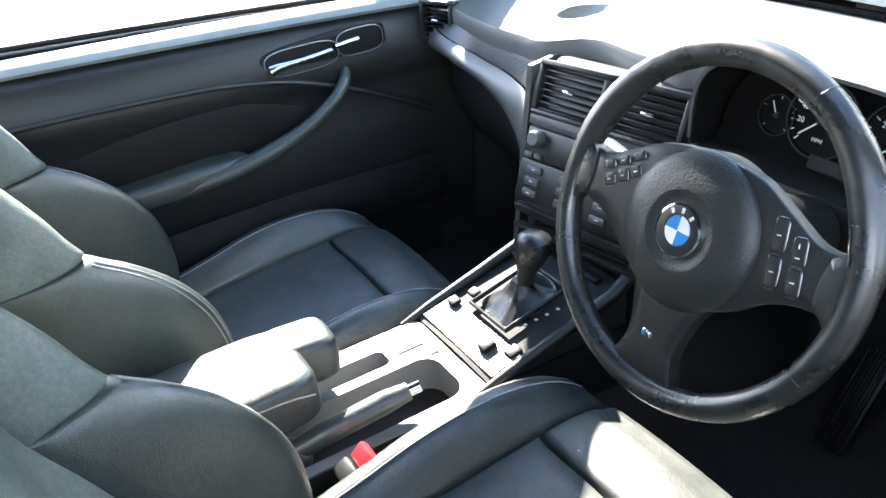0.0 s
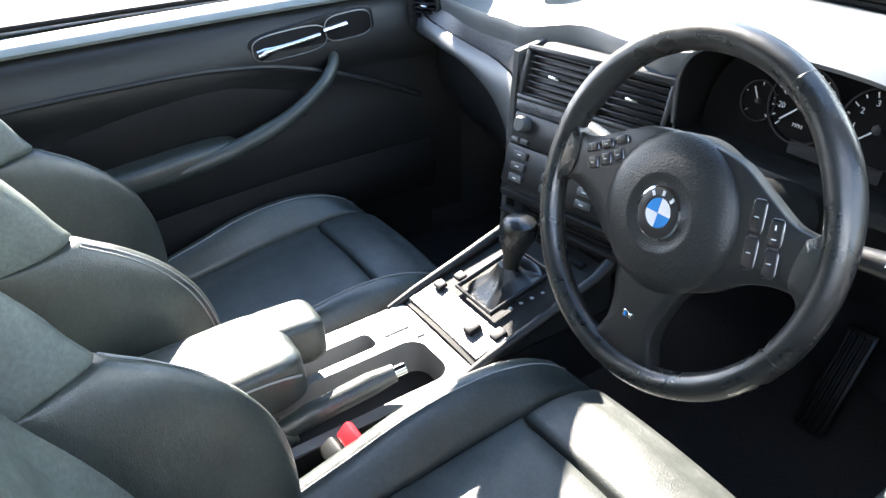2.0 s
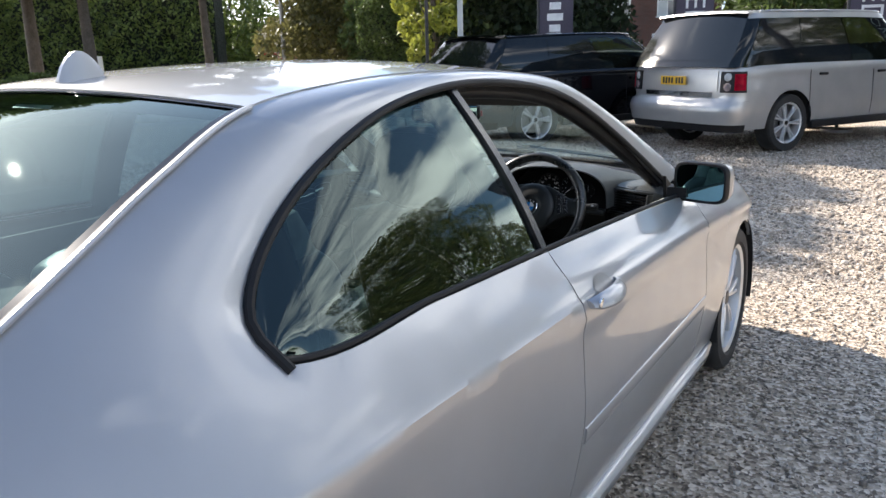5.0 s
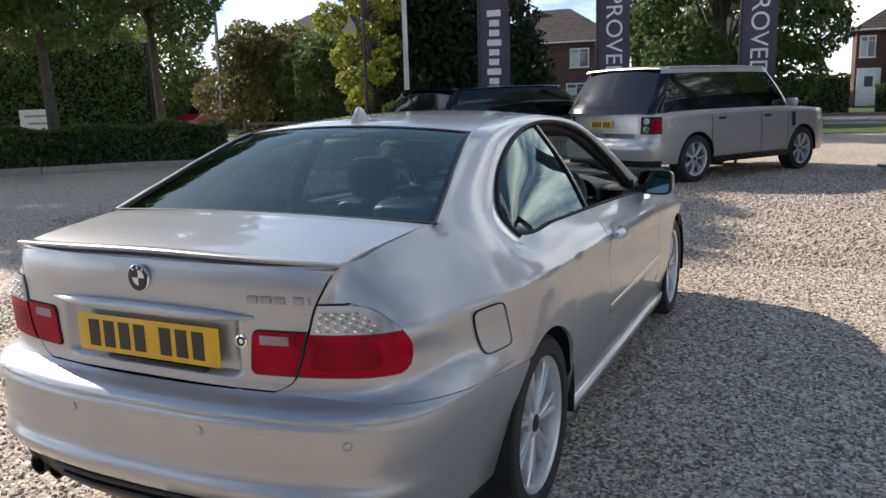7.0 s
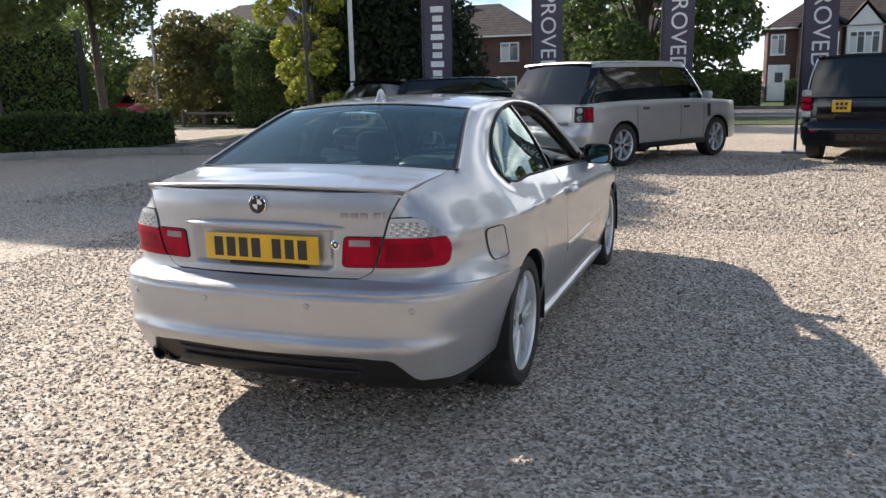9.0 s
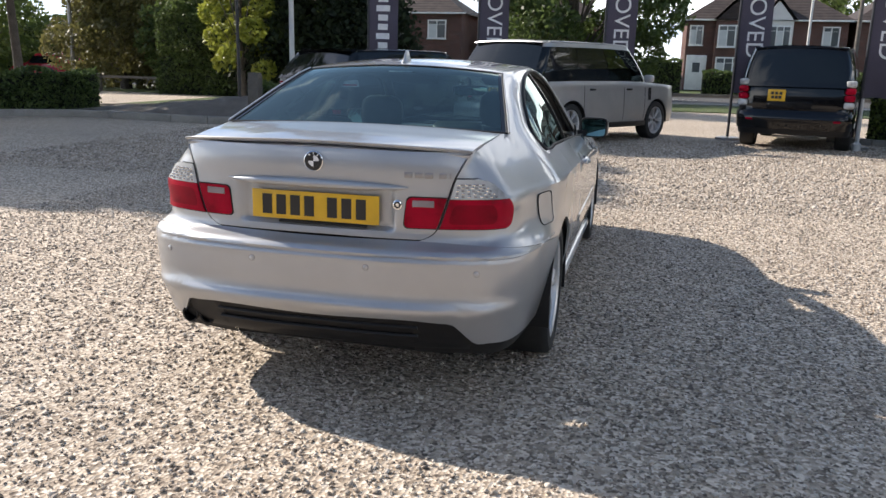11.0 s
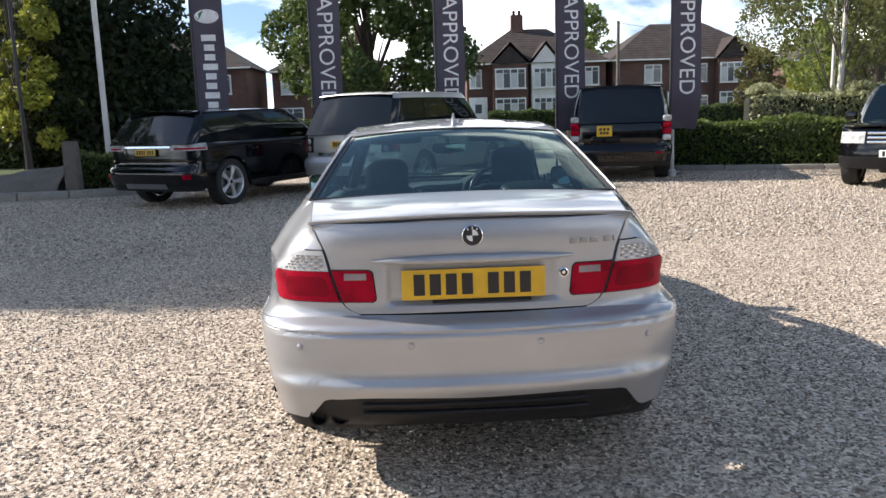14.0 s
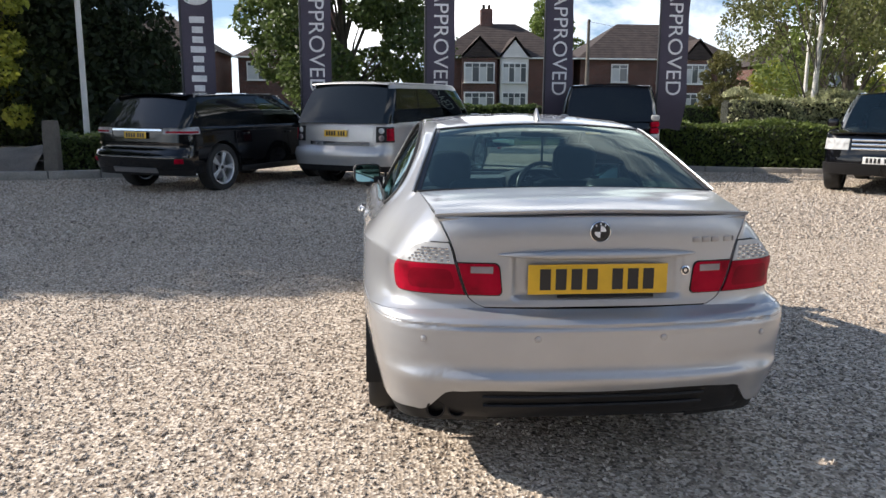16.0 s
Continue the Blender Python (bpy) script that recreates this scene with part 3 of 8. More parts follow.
def quarter_geo(rail, first=62, m=30, thick=0.012):
    """The rear quarter with the roof pillar above it, one pressing: smooth but for the pressed line along its side."""
    width = len(rail[0])
    pillar_ys = [p[1] for p in reversed(rail[-1])]
    s0 = HULL.of_y(pillar_ys[0])
    ss = [sl0 + (s0 - sl0) * i / 26 for i in range(26)] + [HULL.of_y(y) for y in pillar_ys] + [HULL.of_y(y) for y in spaced(pillar_ys[-1], 1.862, 38)[1:]]
    verts, free = [[None] * len(ss) for _ in range(m + 1)], round(m * 0.6)
    for i, s in enumerate(ss):
        y = hull_y(s)
        low = arch_z(y, SEAM(s)) if y < 1.1 else arch_z(y, 0.235)
        pillar = 26 <= i < 26 + width
        high = rail[-1][width - 1 - (i - 26)][2] if pillar else TOP(y)
        a = max(0.0, 1 - (s - sl0) / 0.5) ** 3
        col = []
        for j in range(m + 1):
            z = level(low, high, HULL.belt(y) - 0.115, j, m)
            col.append(HULL(s + a * (HULL.of_x(LID_EDGE(z) + 0.003) - sl0), z))
        top = rail[-1][width - 1 - (i - 26)] if pillar else ((deck_edge(col[-1][1]), *col[-1][1:]) if i < 26 else col[-1])
        d = np.array(top) - np.array(col[-1])
        for j in range(m + 1):
            k = min(1, max(0, (col[j][2] - 0.90) / (high - 0.90)))
            verts[j][i] = np.array(col[j]) + d * k * k * (3 - 2 * k)
    nc = len(ss)
    faces = grid_faces(m + 1, nc)
    pts = [p for r in verts for p in r]
    under_row = [m * nc + 26 + c for c in range(width)]
    for k in range(len(rail) - 2, first - 1, -1):
        row = [len(pts) + c for c in range(width)]
        pts += [np.array(p) for p in reversed(rail[k])]
        faces += [(under_row[c], under_row[c + 1], row[c + 1], row[c]) for c in range(width - 1)]
        under_row = row
    p0 = np.array(pts)
    n = len(p0)
    count = collections.Counter(tuple(sorted((f[a], f[(a + 1) % 4]))) for f in faces for a in range(4))
    rim = {v for e, k in count.items() if k == 1 for v in e}
    ea = np.array([e for e in count] + [e[::-1] for e in count])
    a, b = ea[:, 0], ea[:, 1]
    near = 1 / (np.linalg.norm(p0[a] - p0[b], axis=1) + 1e-4)
    near /= np.bincount(a, near, n)[a]
    hold, bend = np.full(n, 0.002), np.ones(n)
    for v in range(n):
        x, y, z = p0[v]
        row = v // nc
        if v in rim or v >= n - 2 * width:
            hold[v], bend[v] = 1e4, 0
        elif row in (free, free + 1):
            hold[v], bend[v] = 0.05, 0
        elif y < 0.33 and z < 0.95:
            hold[v] = 1.0

    def stiff(q):
        c = bend * (q - np.bincount(a, near * q[b], n))
        return c - np.bincount(b, near * c[a], n) + hold * q

    # conjugate gradients, one axis after the other
    p1, lead = p0.copy(), 1 / (hold + 1.4)
    for k in range(3):
        q = p0[:, k].copy()
        r = hold * q - stiff(q)
        z = lead * r
        d, rz = z.copy(), r @ z
        for _ in range(260):
            g = stiff(d)
            step = rz / (d @ g + 1e-30)
            q += step * d
            r -= step * g
            z = lead * r
            rz, old = r @ z, rz
            d = z + d * (rz / (old + 1e-30))
        p1[:, k] = q
    # a turned-in rim gives the pressing its thickness
    ring = collections.defaultdict(lambda: np.zeros(3))
    for f in faces:
        nn = np.cross(p1[f[2]] - p1[f[0]], p1[f[3]] - p1[f[1]])
        for v in f:
            ring[v] = ring[v] + nn
    out, back = [tuple(p) for p in p1], {}
    for v in sorted(rim):
        back[v] = len(out)
        nn = ring[v] / np.linalg.norm(ring[v])
        nn = nn if nn[0] > 0 else -nn
        out.append(tuple(p1[v] - nn * thick))
    faces += [(a, b, back[b], back[a]) for (a, b), k in count.items() if k == 1]

    def shift(p):
        d = np.linalg.norm(p0 - np.array(p), axis=1)
        w = np.argsort(d)[:8]
        g = 1 / (d[w] + 1e-3) ** 2
        return tuple(np.array(p) + (g[:, None] * (p1 - p0)[w]).sum(0) / g.sum())

    return (out, faces), shift


# doors
s_d0, s_d1 = HULL.of_y(1.867), HULL.of_y(3.05)


def door_rows():
    ss = [s_d0 + (s_d1 - s_d0) * i / 30 for i in range(31)]
    return creased(ss, lambda s: 0.238, lambda s: TOP(hull_y(s)), 28)


doors = both("door", sheet(door_rows(), 0.012), SILVER, coupe)
strip = [[HULL(HULL.of_y(y), z, o) for z, o in ((0.487, -0.002), (0.489, 0.003), (0.497, 0.0055), (0.523, 0.0055), (0.531, 0.003), (0.533, -0.002))] for y in np.linspace(1.875, 3.04, 20)]
for k, d in enumerate(doors):
    g = loft(strip)
    part("rub_strip", g if k == 0 else flipped(g), SILVER, d, "body-coloured rubbing strip")


def handle_geo():
    secs = []
    for i in range(13):
        t = i / 12
        y = 1.888 + 0.205 * t
        w = 0.010 + 0.0085 * math.sin(math.pi * min(1, max(0, (t * 1.06)))) ** 0.6
        o = 0.004 + 0.030 * math.sin(math.pi * t) ** 0.55
        zc = 0.835 + 0.003 * t
        p = [HULL(HULL.of_y(y), zc + w * math.sin(a), o + 0.010 * math.cos(a)) for a in np.linspace(0, 2 * math.pi, 11)[:-1]]
        secs.append(p)
    return loft(secs)


def cup_geo():
    rows = []
    for i in range(9):
        row = []
        for j in range(9):
            u, v = i / 4 - 1, j / 4 - 1
            r = math.hypot(u, v)
            k = 1 / max(1, math.hypot(u, v) / max(abs(u), abs(v), 1e-6))
            row.append(HULL(HULL.of_y(2.013 + 0.055 * u * k), 0.840 + 0.034 * v * k, 0.0025 if max(abs(u), abs(v)) > 0.9 else 0.0015))
        rows.append(row)
    return sheet(rows)


for k, d in enumerate(doors):
    f = (lambda g: g) if k == 0 else flipped
    part("door_handle", f(handle_geo()), SILVER, d)
    # No hollow here: a flat grey patch carries the cup's shade as colour.
    part("handle_recess", f(cup_geo()), STEEL, d, "flat grey patch for the shaded cup behind the door handle")
    lock = moved(lathe([(0.013, 0), (0.013, 0.004), (0.009, 0.006), (0, 0.006)], 16, "x"), Matrix.Translation(HULL(HULL.of_y(1.908), 0.835, 0.022)))
    part("key_lock", f(lock), CHROME, d)

# front wings, front bumper, bonnet
wing_ys = spaced(3.055, 4.10, 60)
wing = both("front_wing", sheet(columns([HULL.of_y(y) for y in wing_ys], lambda s: arch_z(hull_y(s), 0.24 if hull_y(s) < 3.7 else 0.55), lambda s: TOP(hull_y(s)), 20), 0.012), SILVER, coupe)
s_b0 = HULL.of_y(4.105)
fb = [s_b0 + (HULL.end - s_b0) * i / 26 for i in range(27)]
both("front_bumper", sheet(columns(fb, lambda s: 0.20, lambda s: 0.585, 16), 0.02), SILVER, coupe)
both("front_corner", sheet(columns([HULL.of_y(y) for y in (4.085, 4.09, 4.1)], lambda s: 0.24, lambda s: 0.55, 8), 0.01), SILVER, coupe)
lamp_s = [s for s in fb if hull_x(s) > 0.36]
both("headlamp", sheet(columns(lamp_s, lambda s: 0.592, lambda s: min(0.70, TOP(hull_y(s)) - 0.01), 8), 0.03), CLEAR_LENS, coupe, "clear headlamp")
grille_s = [s for s in fb if 0.03 < hull_x(s) < 0.35]
both("kidney_grille", sheet(columns(grille_s, lambda s: 0.592, lambda s: 0.67, 6), 0.03), TRIM, coupe, "black kidney grille half")
hood = []
for i in range(19):
    y = 3.33 + (4.40 - 3.33) * i / 18
    xe = abs(HULL(HULL.of_y(y), TOP(y))[0]) - 0.008
    nose = (i / 18) ** 3
    hood.append([(xe * u, y + 0.16 * (1 - u * u) * (0.25 + 0.25 * nose) , TOP(y) + 0.004 + 0.045 * (1 - u * u) - 0.03 * nose * (1 - u * u)) for u in np.linspace(-1, 1, 25)])
part("bonnet", sheet(hood, 0.012), SILVER, coupe)
scuttle = [[(x, y0 + 0.05 * (1 - (x / 0.72) ** 2), z) for x in np.linspace(-0.72, 0.72, 15)] for y0, z in ((3.24, 0.905), (3.30, 0.902), (3.36, 0.892))]
part("scuttle_panel", sheet(scuttle, 0.03), TRIM, coupe, "black scuttle panel below the windscreen")

# sills
sill = []
for y in np.linspace(1.345, 3.40, 24):
    s = HULL.of_y(y)
    k = min(1, (y - 1.345) / 0.10, (3.40 - y) / 0.10)
    sill.append([HULL(s, z, o * (0.5 + 0.5 * k)) for z, o in ((0.236, -0.004), (0.230, 0.012), (0.215, 0.026), (0.185, 0.030), (0.165, 0.020), (0.155, -0.03), (0.235, -0.04))])
both("side_skirt", loft(sill), SILVER, coupe)


# boot lid: face with a plate recess, deck and lip
def recess(p):
    x, y, z = p
    fx = min(1, max(0, (0.325 - abs(x)) / 0.030))
    fz = min(1, max(0, (z - 0.735) / 0.022), max(0, (0.905 - z) / 0.012))
    k = fx * fx * (3 - 2 * fx) * fz * fz * (3 - 2 * fz)
    return x, y + 0.022 * k, z


lid_zs = [0.712 + (1.040 - 0.712) * i / 40 for i in range(41)]
lid = part("boot_lid", sheet(rows_of(lid_zs, lambda z: -HULL.of_x(LID_EDGE(z) - 0.003), lambda z: HULL.of_x(LID_EDGE(z) - 0.003), 96, 0, recess), 0.015), SILVER, coupe)


def deck_z(x, y):
    e = TOP(y) - 0.001
    return e + 0.022 * (1 - (x / 0.62) ** 2)


deck = []
for i in range(21):
    v = i / 20
    row = []
    for u in np.linspace(-1, 1, 41):
        xe = deck_edge(0.165 + 0.445 * v) - 0.005
        x = u * xe
        y0 = HULL(HULL.of_x(min(abs(x), 0.614)), 1.04)[1] + 0.002
        y1 = 0.590 - 0.025 * (1 - u * u) + 0.02 * u * u
        y = y0 + (y1 - y0) * v
        row.append((x, y, deck_z(x, y) - 0.016 * (1 - v) ** 8))
    deck.append(row)
part("boot_deck", sheet(deck, 0.012), SILVER, lid)
lip = []
for u in np.linspace(-1, 1, 49):
    x = u * 0.592
    y0 = HULL(HULL.of_x(abs(x)), 1.04)[1]
    z0 = deck_z(x, 0.14 + 0.3 * (y0 - 0.08))
    end = 1 - abs(u) ** 24
    lip.append([(x, y0 + a, z0 + (b if b < 0 else b * (0.35 + 0.65 * end))) for a, b in ((0.070, -0.004), (0.045, 0.000), (0.02, 0.004), (0.000, 0.006), (-0.004, 0.003), (-0.002, -0.002), (0.008, -0.010))])
part("lip_spoiler", loft(lip), SILVER, lid)
bar = []
for u in np.linspace(-1, 1, 41):
    x = u * 0.378
    h = 0.014 * (1 - abs(u) ** 3) + 0.003
    s = math.copysign(HULL.of_x(abs(x)), x)
    o = 0.020 * (1 - abs(u) ** 6) + 0.002
    bar.append([HULL(s, 0.906 + h * math.sin(a), o * 0.5 + o * math.cos(a) * 0.8) for a in np.linspace(0, 2 * math.pi, 13)[:-1]])
part("boot_handle", loft(bar), SILVER, lid, "body-coloured grip strip above the plate")


def badge(radius, depth, parent, m, name="roundel", tint=None):
    """Round badge: dark ring, quarters in blue and white."""
    ring = part(name, lathe([(radius, 0), (radius, depth), (radius * 0.92, depth * 1.3), (radius * 0.62, depth * 1.3), (radius * 0.60, depth), (0, depth)], 40), PRINT, parent, "round black badge with quartered centre", m=m)
    part("badge_rim", lathe([(radius * 1.05, 0), (radius * 1.05, depth * 1.1), (radius * 0.97, depth * 1.4), (radius * 0.95, 0)], 40), CHROME, ring)
    for q in range(4):
        pts = [(0, 0, depth * 1.25)] + [(radius * 0.58 * math.cos(a), radius * 0.58 * math.sin(a), depth * 1.25) for a in np.linspace(q * math.pi / 2, (q + 1) * math.pi / 2, 9)]
        low = [(x, y, 0) for x, y, z in pts]
        n = len(pts)
        part("quarter", (pts + low, [tuple(range(n))] + [(i, (i + 1) % n, n + (i + 1) % n, n + i) for i in range(n)]), (tint or BLUE_ENAMEL) if q % 2 else WHITE_PRINT, ring, smooth=False)
    for a in (0.95, 1.57, 2.19):
        part("badge_mark", box((radius * 0.79 * math.cos(a), radius * 0.79 * math.sin(a), depth * 1.35), (radius * 0.12, radius * 0.2, depth * 0.3), rot=(0, 0, math.degrees(a) - 90)), WHITE_PRINT, ring)
    return ring


badge(0.0365, 0.006, lid, pose(0, HULL(0, 0.990)[1] - 0.001, 0.990, 90, 0, 0), tint=PRINT)
x0 = HULL(HULL.of_x(0.337), 0.842)
lockring = part("boot_lock", lathe([(0.018, -0.004), (0.018, 0.004), (0.013, 0.006), (0.012, 0.003), (0.007, 0.003), (0.006, 0.005), (0, 0.005)], 24), CHROME, lid, m=pose(x0[0], x0[1] - 0.001, x0[2], 90, 0, 4))
part("lock_surround", lathe([(0.0125, 0.0), (0.0125, 0.0045), (0.0075, 0.0045), (0.0075, 0)], 24, caps=False), PRINT, lockring)
# model lettering stands as plain chrome bars
for x, w in ((0.378, 0.036), (0.418, 0.036), (0.458, 0.036), (0.512, 0.032), (0.542, 0.008)):
    p = HULL(HULL.of_x(x), 0.955)
    q = HULL(HULL.of_x(x + 0.01), 0.955)
    part("model_badge", box((p[0], p[1] - 0.002, p[2]), (w * 0.85, 0.004, 0.020), 0.0015, rot=(0, 0, math.degrees(math.atan2(q[1] - p[1], q[0] - p[0])))), STEEL, lid, "plain chrome bar of the model badge")


def plate_rows(parent, w, h, bars, m, base=YELLOW, name="number_plate"):
    """A plate whose characters stand as plain bars."""
    pl = part(name, box((0, 0, 0), (w, h, 0.005), 0.003), base, parent, "number plate with plain dark bars", m=m)
    for x, bw, y, bh in bars:
        part("plate_bar", box((x, y, 0.003), (bw, bh, 0.002)), PRINT, pl)
    return pl


ONE_LINE = [(x, 0.040, 0.0, 0.078) for x in (-0.196, -0.138, -0.080, -0.022, 0.072, 0.130, 0.188)]
plate_rows(lid, 0.520, 0.111, ONE_LINE, pose(0, 0.079, 0.815, 90, 0, 0))
# A black bar stands in for the shadow under the number plate.
part("plate_shadow_bar", box((0.03, 0.082, 0.751), (0.36, 0.012, 0.010), 0.002), TRIM, lid, "dark bar for the shadow below the plate")


# tail lamps in two halves, on the lid and on the quarter
def lamp_patch(z0, z1, left, right, off, n=22, m=16, thick=0.014):
    zs = [z0 + (z1 - z0) * (0.5 - 0.5 * math.cos(math.pi * i / m)) for i in range(m + 1)]
    return sheet(rows_of(zs, left, right, n, off), thick)


def softened(z, z0, z1, r):
    """How far a rounded corner pulls in at this height."""
    d = min(z - z0, z1 - z)
    return r - math.sqrt(max(0.0, r * r - (r - d) ** 2)) if d < r else 0.0


def outer_end(z):
    return curve_of([(0.755, 0.235), (0.765, 0.255), (0.785, 0.272), (0.81, 0.276), (0.84, 0.262), (0.87, 0.236), (0.90, 0.196), (0.925, 0.145), (0.940, 0.09), (0.945, 0.04)])(z)


for sgn in (1, -1):
    f = (lambda g: g) if sgn == 1 else flipped
    lamp_in = f(lamp_patch(0.757, 0.872, lambda z: HULL.of_x(0.362 + 0.012 * (z - 0.757) / 0.11 + softened(z, 0.757, 0.872, 0.02)), lambda z: HULL.of_x(LID_EDGE(z) - 0.006), 0.006))
    part("lamp_gap", f(lamp_patch(0.753, 0.876, lambda z: HULL.of_x(0.358 + 0.012 * (z - 0.757) / 0.11 + softened(z, 0.753, 0.876, 0.02)), lambda z: HULL.of_x(LID_EDGE(z) - 0.004), 0.0025)), GAP, lid, "dark gap round the lamp")
    inner = part("inner_tail_lamp", lamp_in, RED_LENS, lid, "red inner half of the tail lamp")
    part("reversing_window", f(lamp_patch(0.838, 0.862, lambda z: HULL.of_x(0.396), lambda z: HULL.of_x(0.480), 0.0085, 8, 4)), PALE_RED, inner, "pale window in the red lens")
    sc = HULL.of_x(0.60)
    lamp_out = f(lamp_patch(0.757, 0.868, lambda z: HULL.of_x(LID_EDGE(z) + 0.007), lambda z: sc + outer_end(z) - 0.5 * softened(z, 0.757, 1.2, 0.02), 0.008, 30))
    part("lamp_gap", f(lamp_patch(0.753, 0.948, lambda z: HULL.of_x(LID_EDGE(z) + 0.004), lambda z: sc + outer_end(z) + 0.004 - 0.5 * softened(z, 0.753, 1.2, 0.02), 0.003, 30)), GAP, coupe, "dark gap round the lamp")
    outer = part("outer_tail_lamp", lamp_out, RED_LENS, coupe, "red outer half of the tail lamp")
    part("lamp_chamber", f(lamp_patch(0.776, 0.850, lambda z: HULL.of_x(LID_EDGE(z) + 0.030 + softened(z, 0.776, 0.850, 0.02)), lambda z: sc + outer_end(z) - 0.115 - softened(z, 0.776, 0.850, 0.02), 0.0086, 14, 8, 0.004)), DEEP_RED, outer, "darker chamber in the red lens")
    clear = f(lamp_patch(0.870, 0.944, lambda z: HULL.of_x(LID_EDGE(z) + 0.007), lambda z: sc + outer_end(z), 0.008, 30, 14))
    part("indicator_lens", clear, CLEAR_LENS, outer, "clear indicator lens with fine facets")
    for i in range(5):
        for j in range(8):
            z = 0.880 + 0.011 * i
            sa = HULL.of_x(LID_EDGE(z) + 0.016)
            s = sa + (sc + outer_end(z) - 0.06 - sa) * (j + 0.5) / 8
            p = HULL(s, z, 0.009)
            part("led_facet", f(box(p, (0.012, 0.003, 0.0075), 0.0012)), STEEL if (i + j) % 2 else CHROME, outer)

LINE_A = smooth_line([(0.705, 3.095, 0.912), (0.640, 2.87, 1.065), (0.580, 2.625, 1.205), (0.548, 2.41, 1.283), (0.538, 2.13, 1.322), (0.542, 1.83, 1.330), (0.562, 1.54, 1.297), (0.598, 1.28, 1.217), (0.645, 1.10, 1.132), (0.695, 1.005, 1.048), (0.760, 1.013, 0.980)], 81)
LINE_B = smooth_line([(0.690, 3.30, 0.935), (0.620, 2.96, 1.11), (0.545, 2.64, 1.262), (0.500, 2.44, 1.322), (0.470, 2.1, 1.352), (0.465, 1.8, 1.357), (0.478, 1.5, 1.347), (0.506, 1.22, 1.317), (0.552, 1.0, 1.242), (0.60, 0.80, 1.158), (0.642, 0.615, 1.080)], 81)
rail = []
for a, b in zip(LINE_A, LINE_B):
    row = []
    for v in np.linspace(0, 1, 13):
        p = a + (b - a) * v
        bulge = 0.018 * math.sin(math.pi * v)
        row.append((p[0] + bulge * 0.75, p[1], p[2] + bulge * 0.6))
    rail.append(row)
both("roof_rail", slab(rail[:63], 0.030), SILVER, coupe, "silver pillar and roof rail")
quarter, on_quarter = quarter_geo(rail)
both("rear_quarter", quarter, SILVER, coupe)

# fuel flap: the dark gap line and the flap
flap_rows, gap_rows = [], []
for i in range(13):
    u = i / 6 - 1
    fr, gr = [], []
    for j in range(13):
        v = j / 6 - 1
        k = 1.0 if max(abs(u), abs(v)) == 0 else 1 / max(1.0, (abs(u) ** 6 + abs(v) ** 6) ** (1 / 6) / max(abs(u), abs(v)))
        lean = 0.018
        y, z = 0.615 + 0.076 * u * k + lean * -v * k, 0.776 + 0.068 * v * k
        fr.append(on_quarter(HULL(HULL.of_y(y), z, 0.0024)))
        gr.append(on_quarter(HULL(HULL.of_y(0.615 + 0.0795 * u * k + lean * -v * k), 0.776 + 0.0715 * v * k, 0.0012)))
    flap_rows.append(fr)
    gap_rows.append(gr)
part("flap_gap", sheet(gap_rows, 0.004), GAP, coupe, "dark gap round the fuel flap")
part("fuel_flap", sheet(flap_rows, 0.003), SILVER, coupe)

# ---- pillars, roof and windows ----
cover = [tuple(a * 0.62 + b * 0.38 + np.array((-0.030, 0.0, -0.026))) for a, b in zip(LINE_A[2:66], LINE_B[2:66])]
both("pillar_cover", tube(cover, [0.032] * 22 + [0.028] * 42, 12), TRIM, coupe, "dark grey padded pillar and roof edge cover")
both("pillar_lining", sheet([[(x - 0.020, y, z - 0.024) for x, y, z in r] for r in rail]), TRIM, coupe, "dark grained pillar lining")
I_WS, I_RW = 24, 61  # windscreen top and rear window top on the edge line


def top_rows(i0, i1, swell, bow, n=25, lift=0.0, inset=0.0):
    """Rows across the car between the two edge lines; swell and bow: rise and push of the middle, at both ends."""
    rows = []
    for k in range(i0, i1 + 1):
        t = (k - i0) / (i1 - i0)
        x, y, z = LINE_B[k]
        x -= inset
        rows.append([(x * u, y + (bow[0] + (bow[1] - bow[0]) * t) * (1 - u * u), z + lift + (swell[0] + (swell[1] - swell[0]) * t) * (1 - u ** 2)) for u in np.linspace(-1, 1, n)])
    return rows


part("roof", slab(top_rows(I_WS, I_RW, (0.028, 0.030), (0.05, -0.05), 33, -0.001), 0.004), SILVER, coupe)
part("headlining", sheet(top_rows(I_WS, I_RW, (0.020, 0.022), (0.04, -0.04), 17, -0.028)), LINER, coupe, "dark cloth headlining")
part("windscreen", sheet(top_rows(0, I_WS, (0.0, 0.028), (0.17, 0.05), 25, -0.003)), GLASS, coupe)
part("rear_window", sheet(top_rows(I_RW, 80, (0.030, 0.016), (-0.05, -0.03), 33, -0.003)), GLASS_TINT, coupe, "tinted rear window")
# black surround of the rear window and the bright edge line
rw = top_rows(I_RW, 80, (0.030, 0.016), (-0.05, -0.03), 33, 0.000)
for near, far in (([r[0] for r in rw], [r[2] for r in rw]), ([r[-1] for r in rw], [r[-3] for r in rw]), (rw[-1], rw[-2]), (rw[0], rw[1])):
    part("window_border", sheet([near, [tuple(np.array(a) + (np.array(b) - np.array(a)) * 0.30) for a, b in zip(near, far)]]), FRIT, coupe)
edge = [r[0] for r in rw] + rw[-1] + [r[-1] for r in rw[::-1]]
part("window_seal", tube(edge, 0.005, 6), SEAL, coupe)
for r in ([r[0] for r in rw], [r[-1] for r in rw]):
    part("window_trim", tube([(x * 1.014, y, z + 0.003) for x, y, z in r], 0.005, 6), SILVER, coupe, "thin bright window edge")
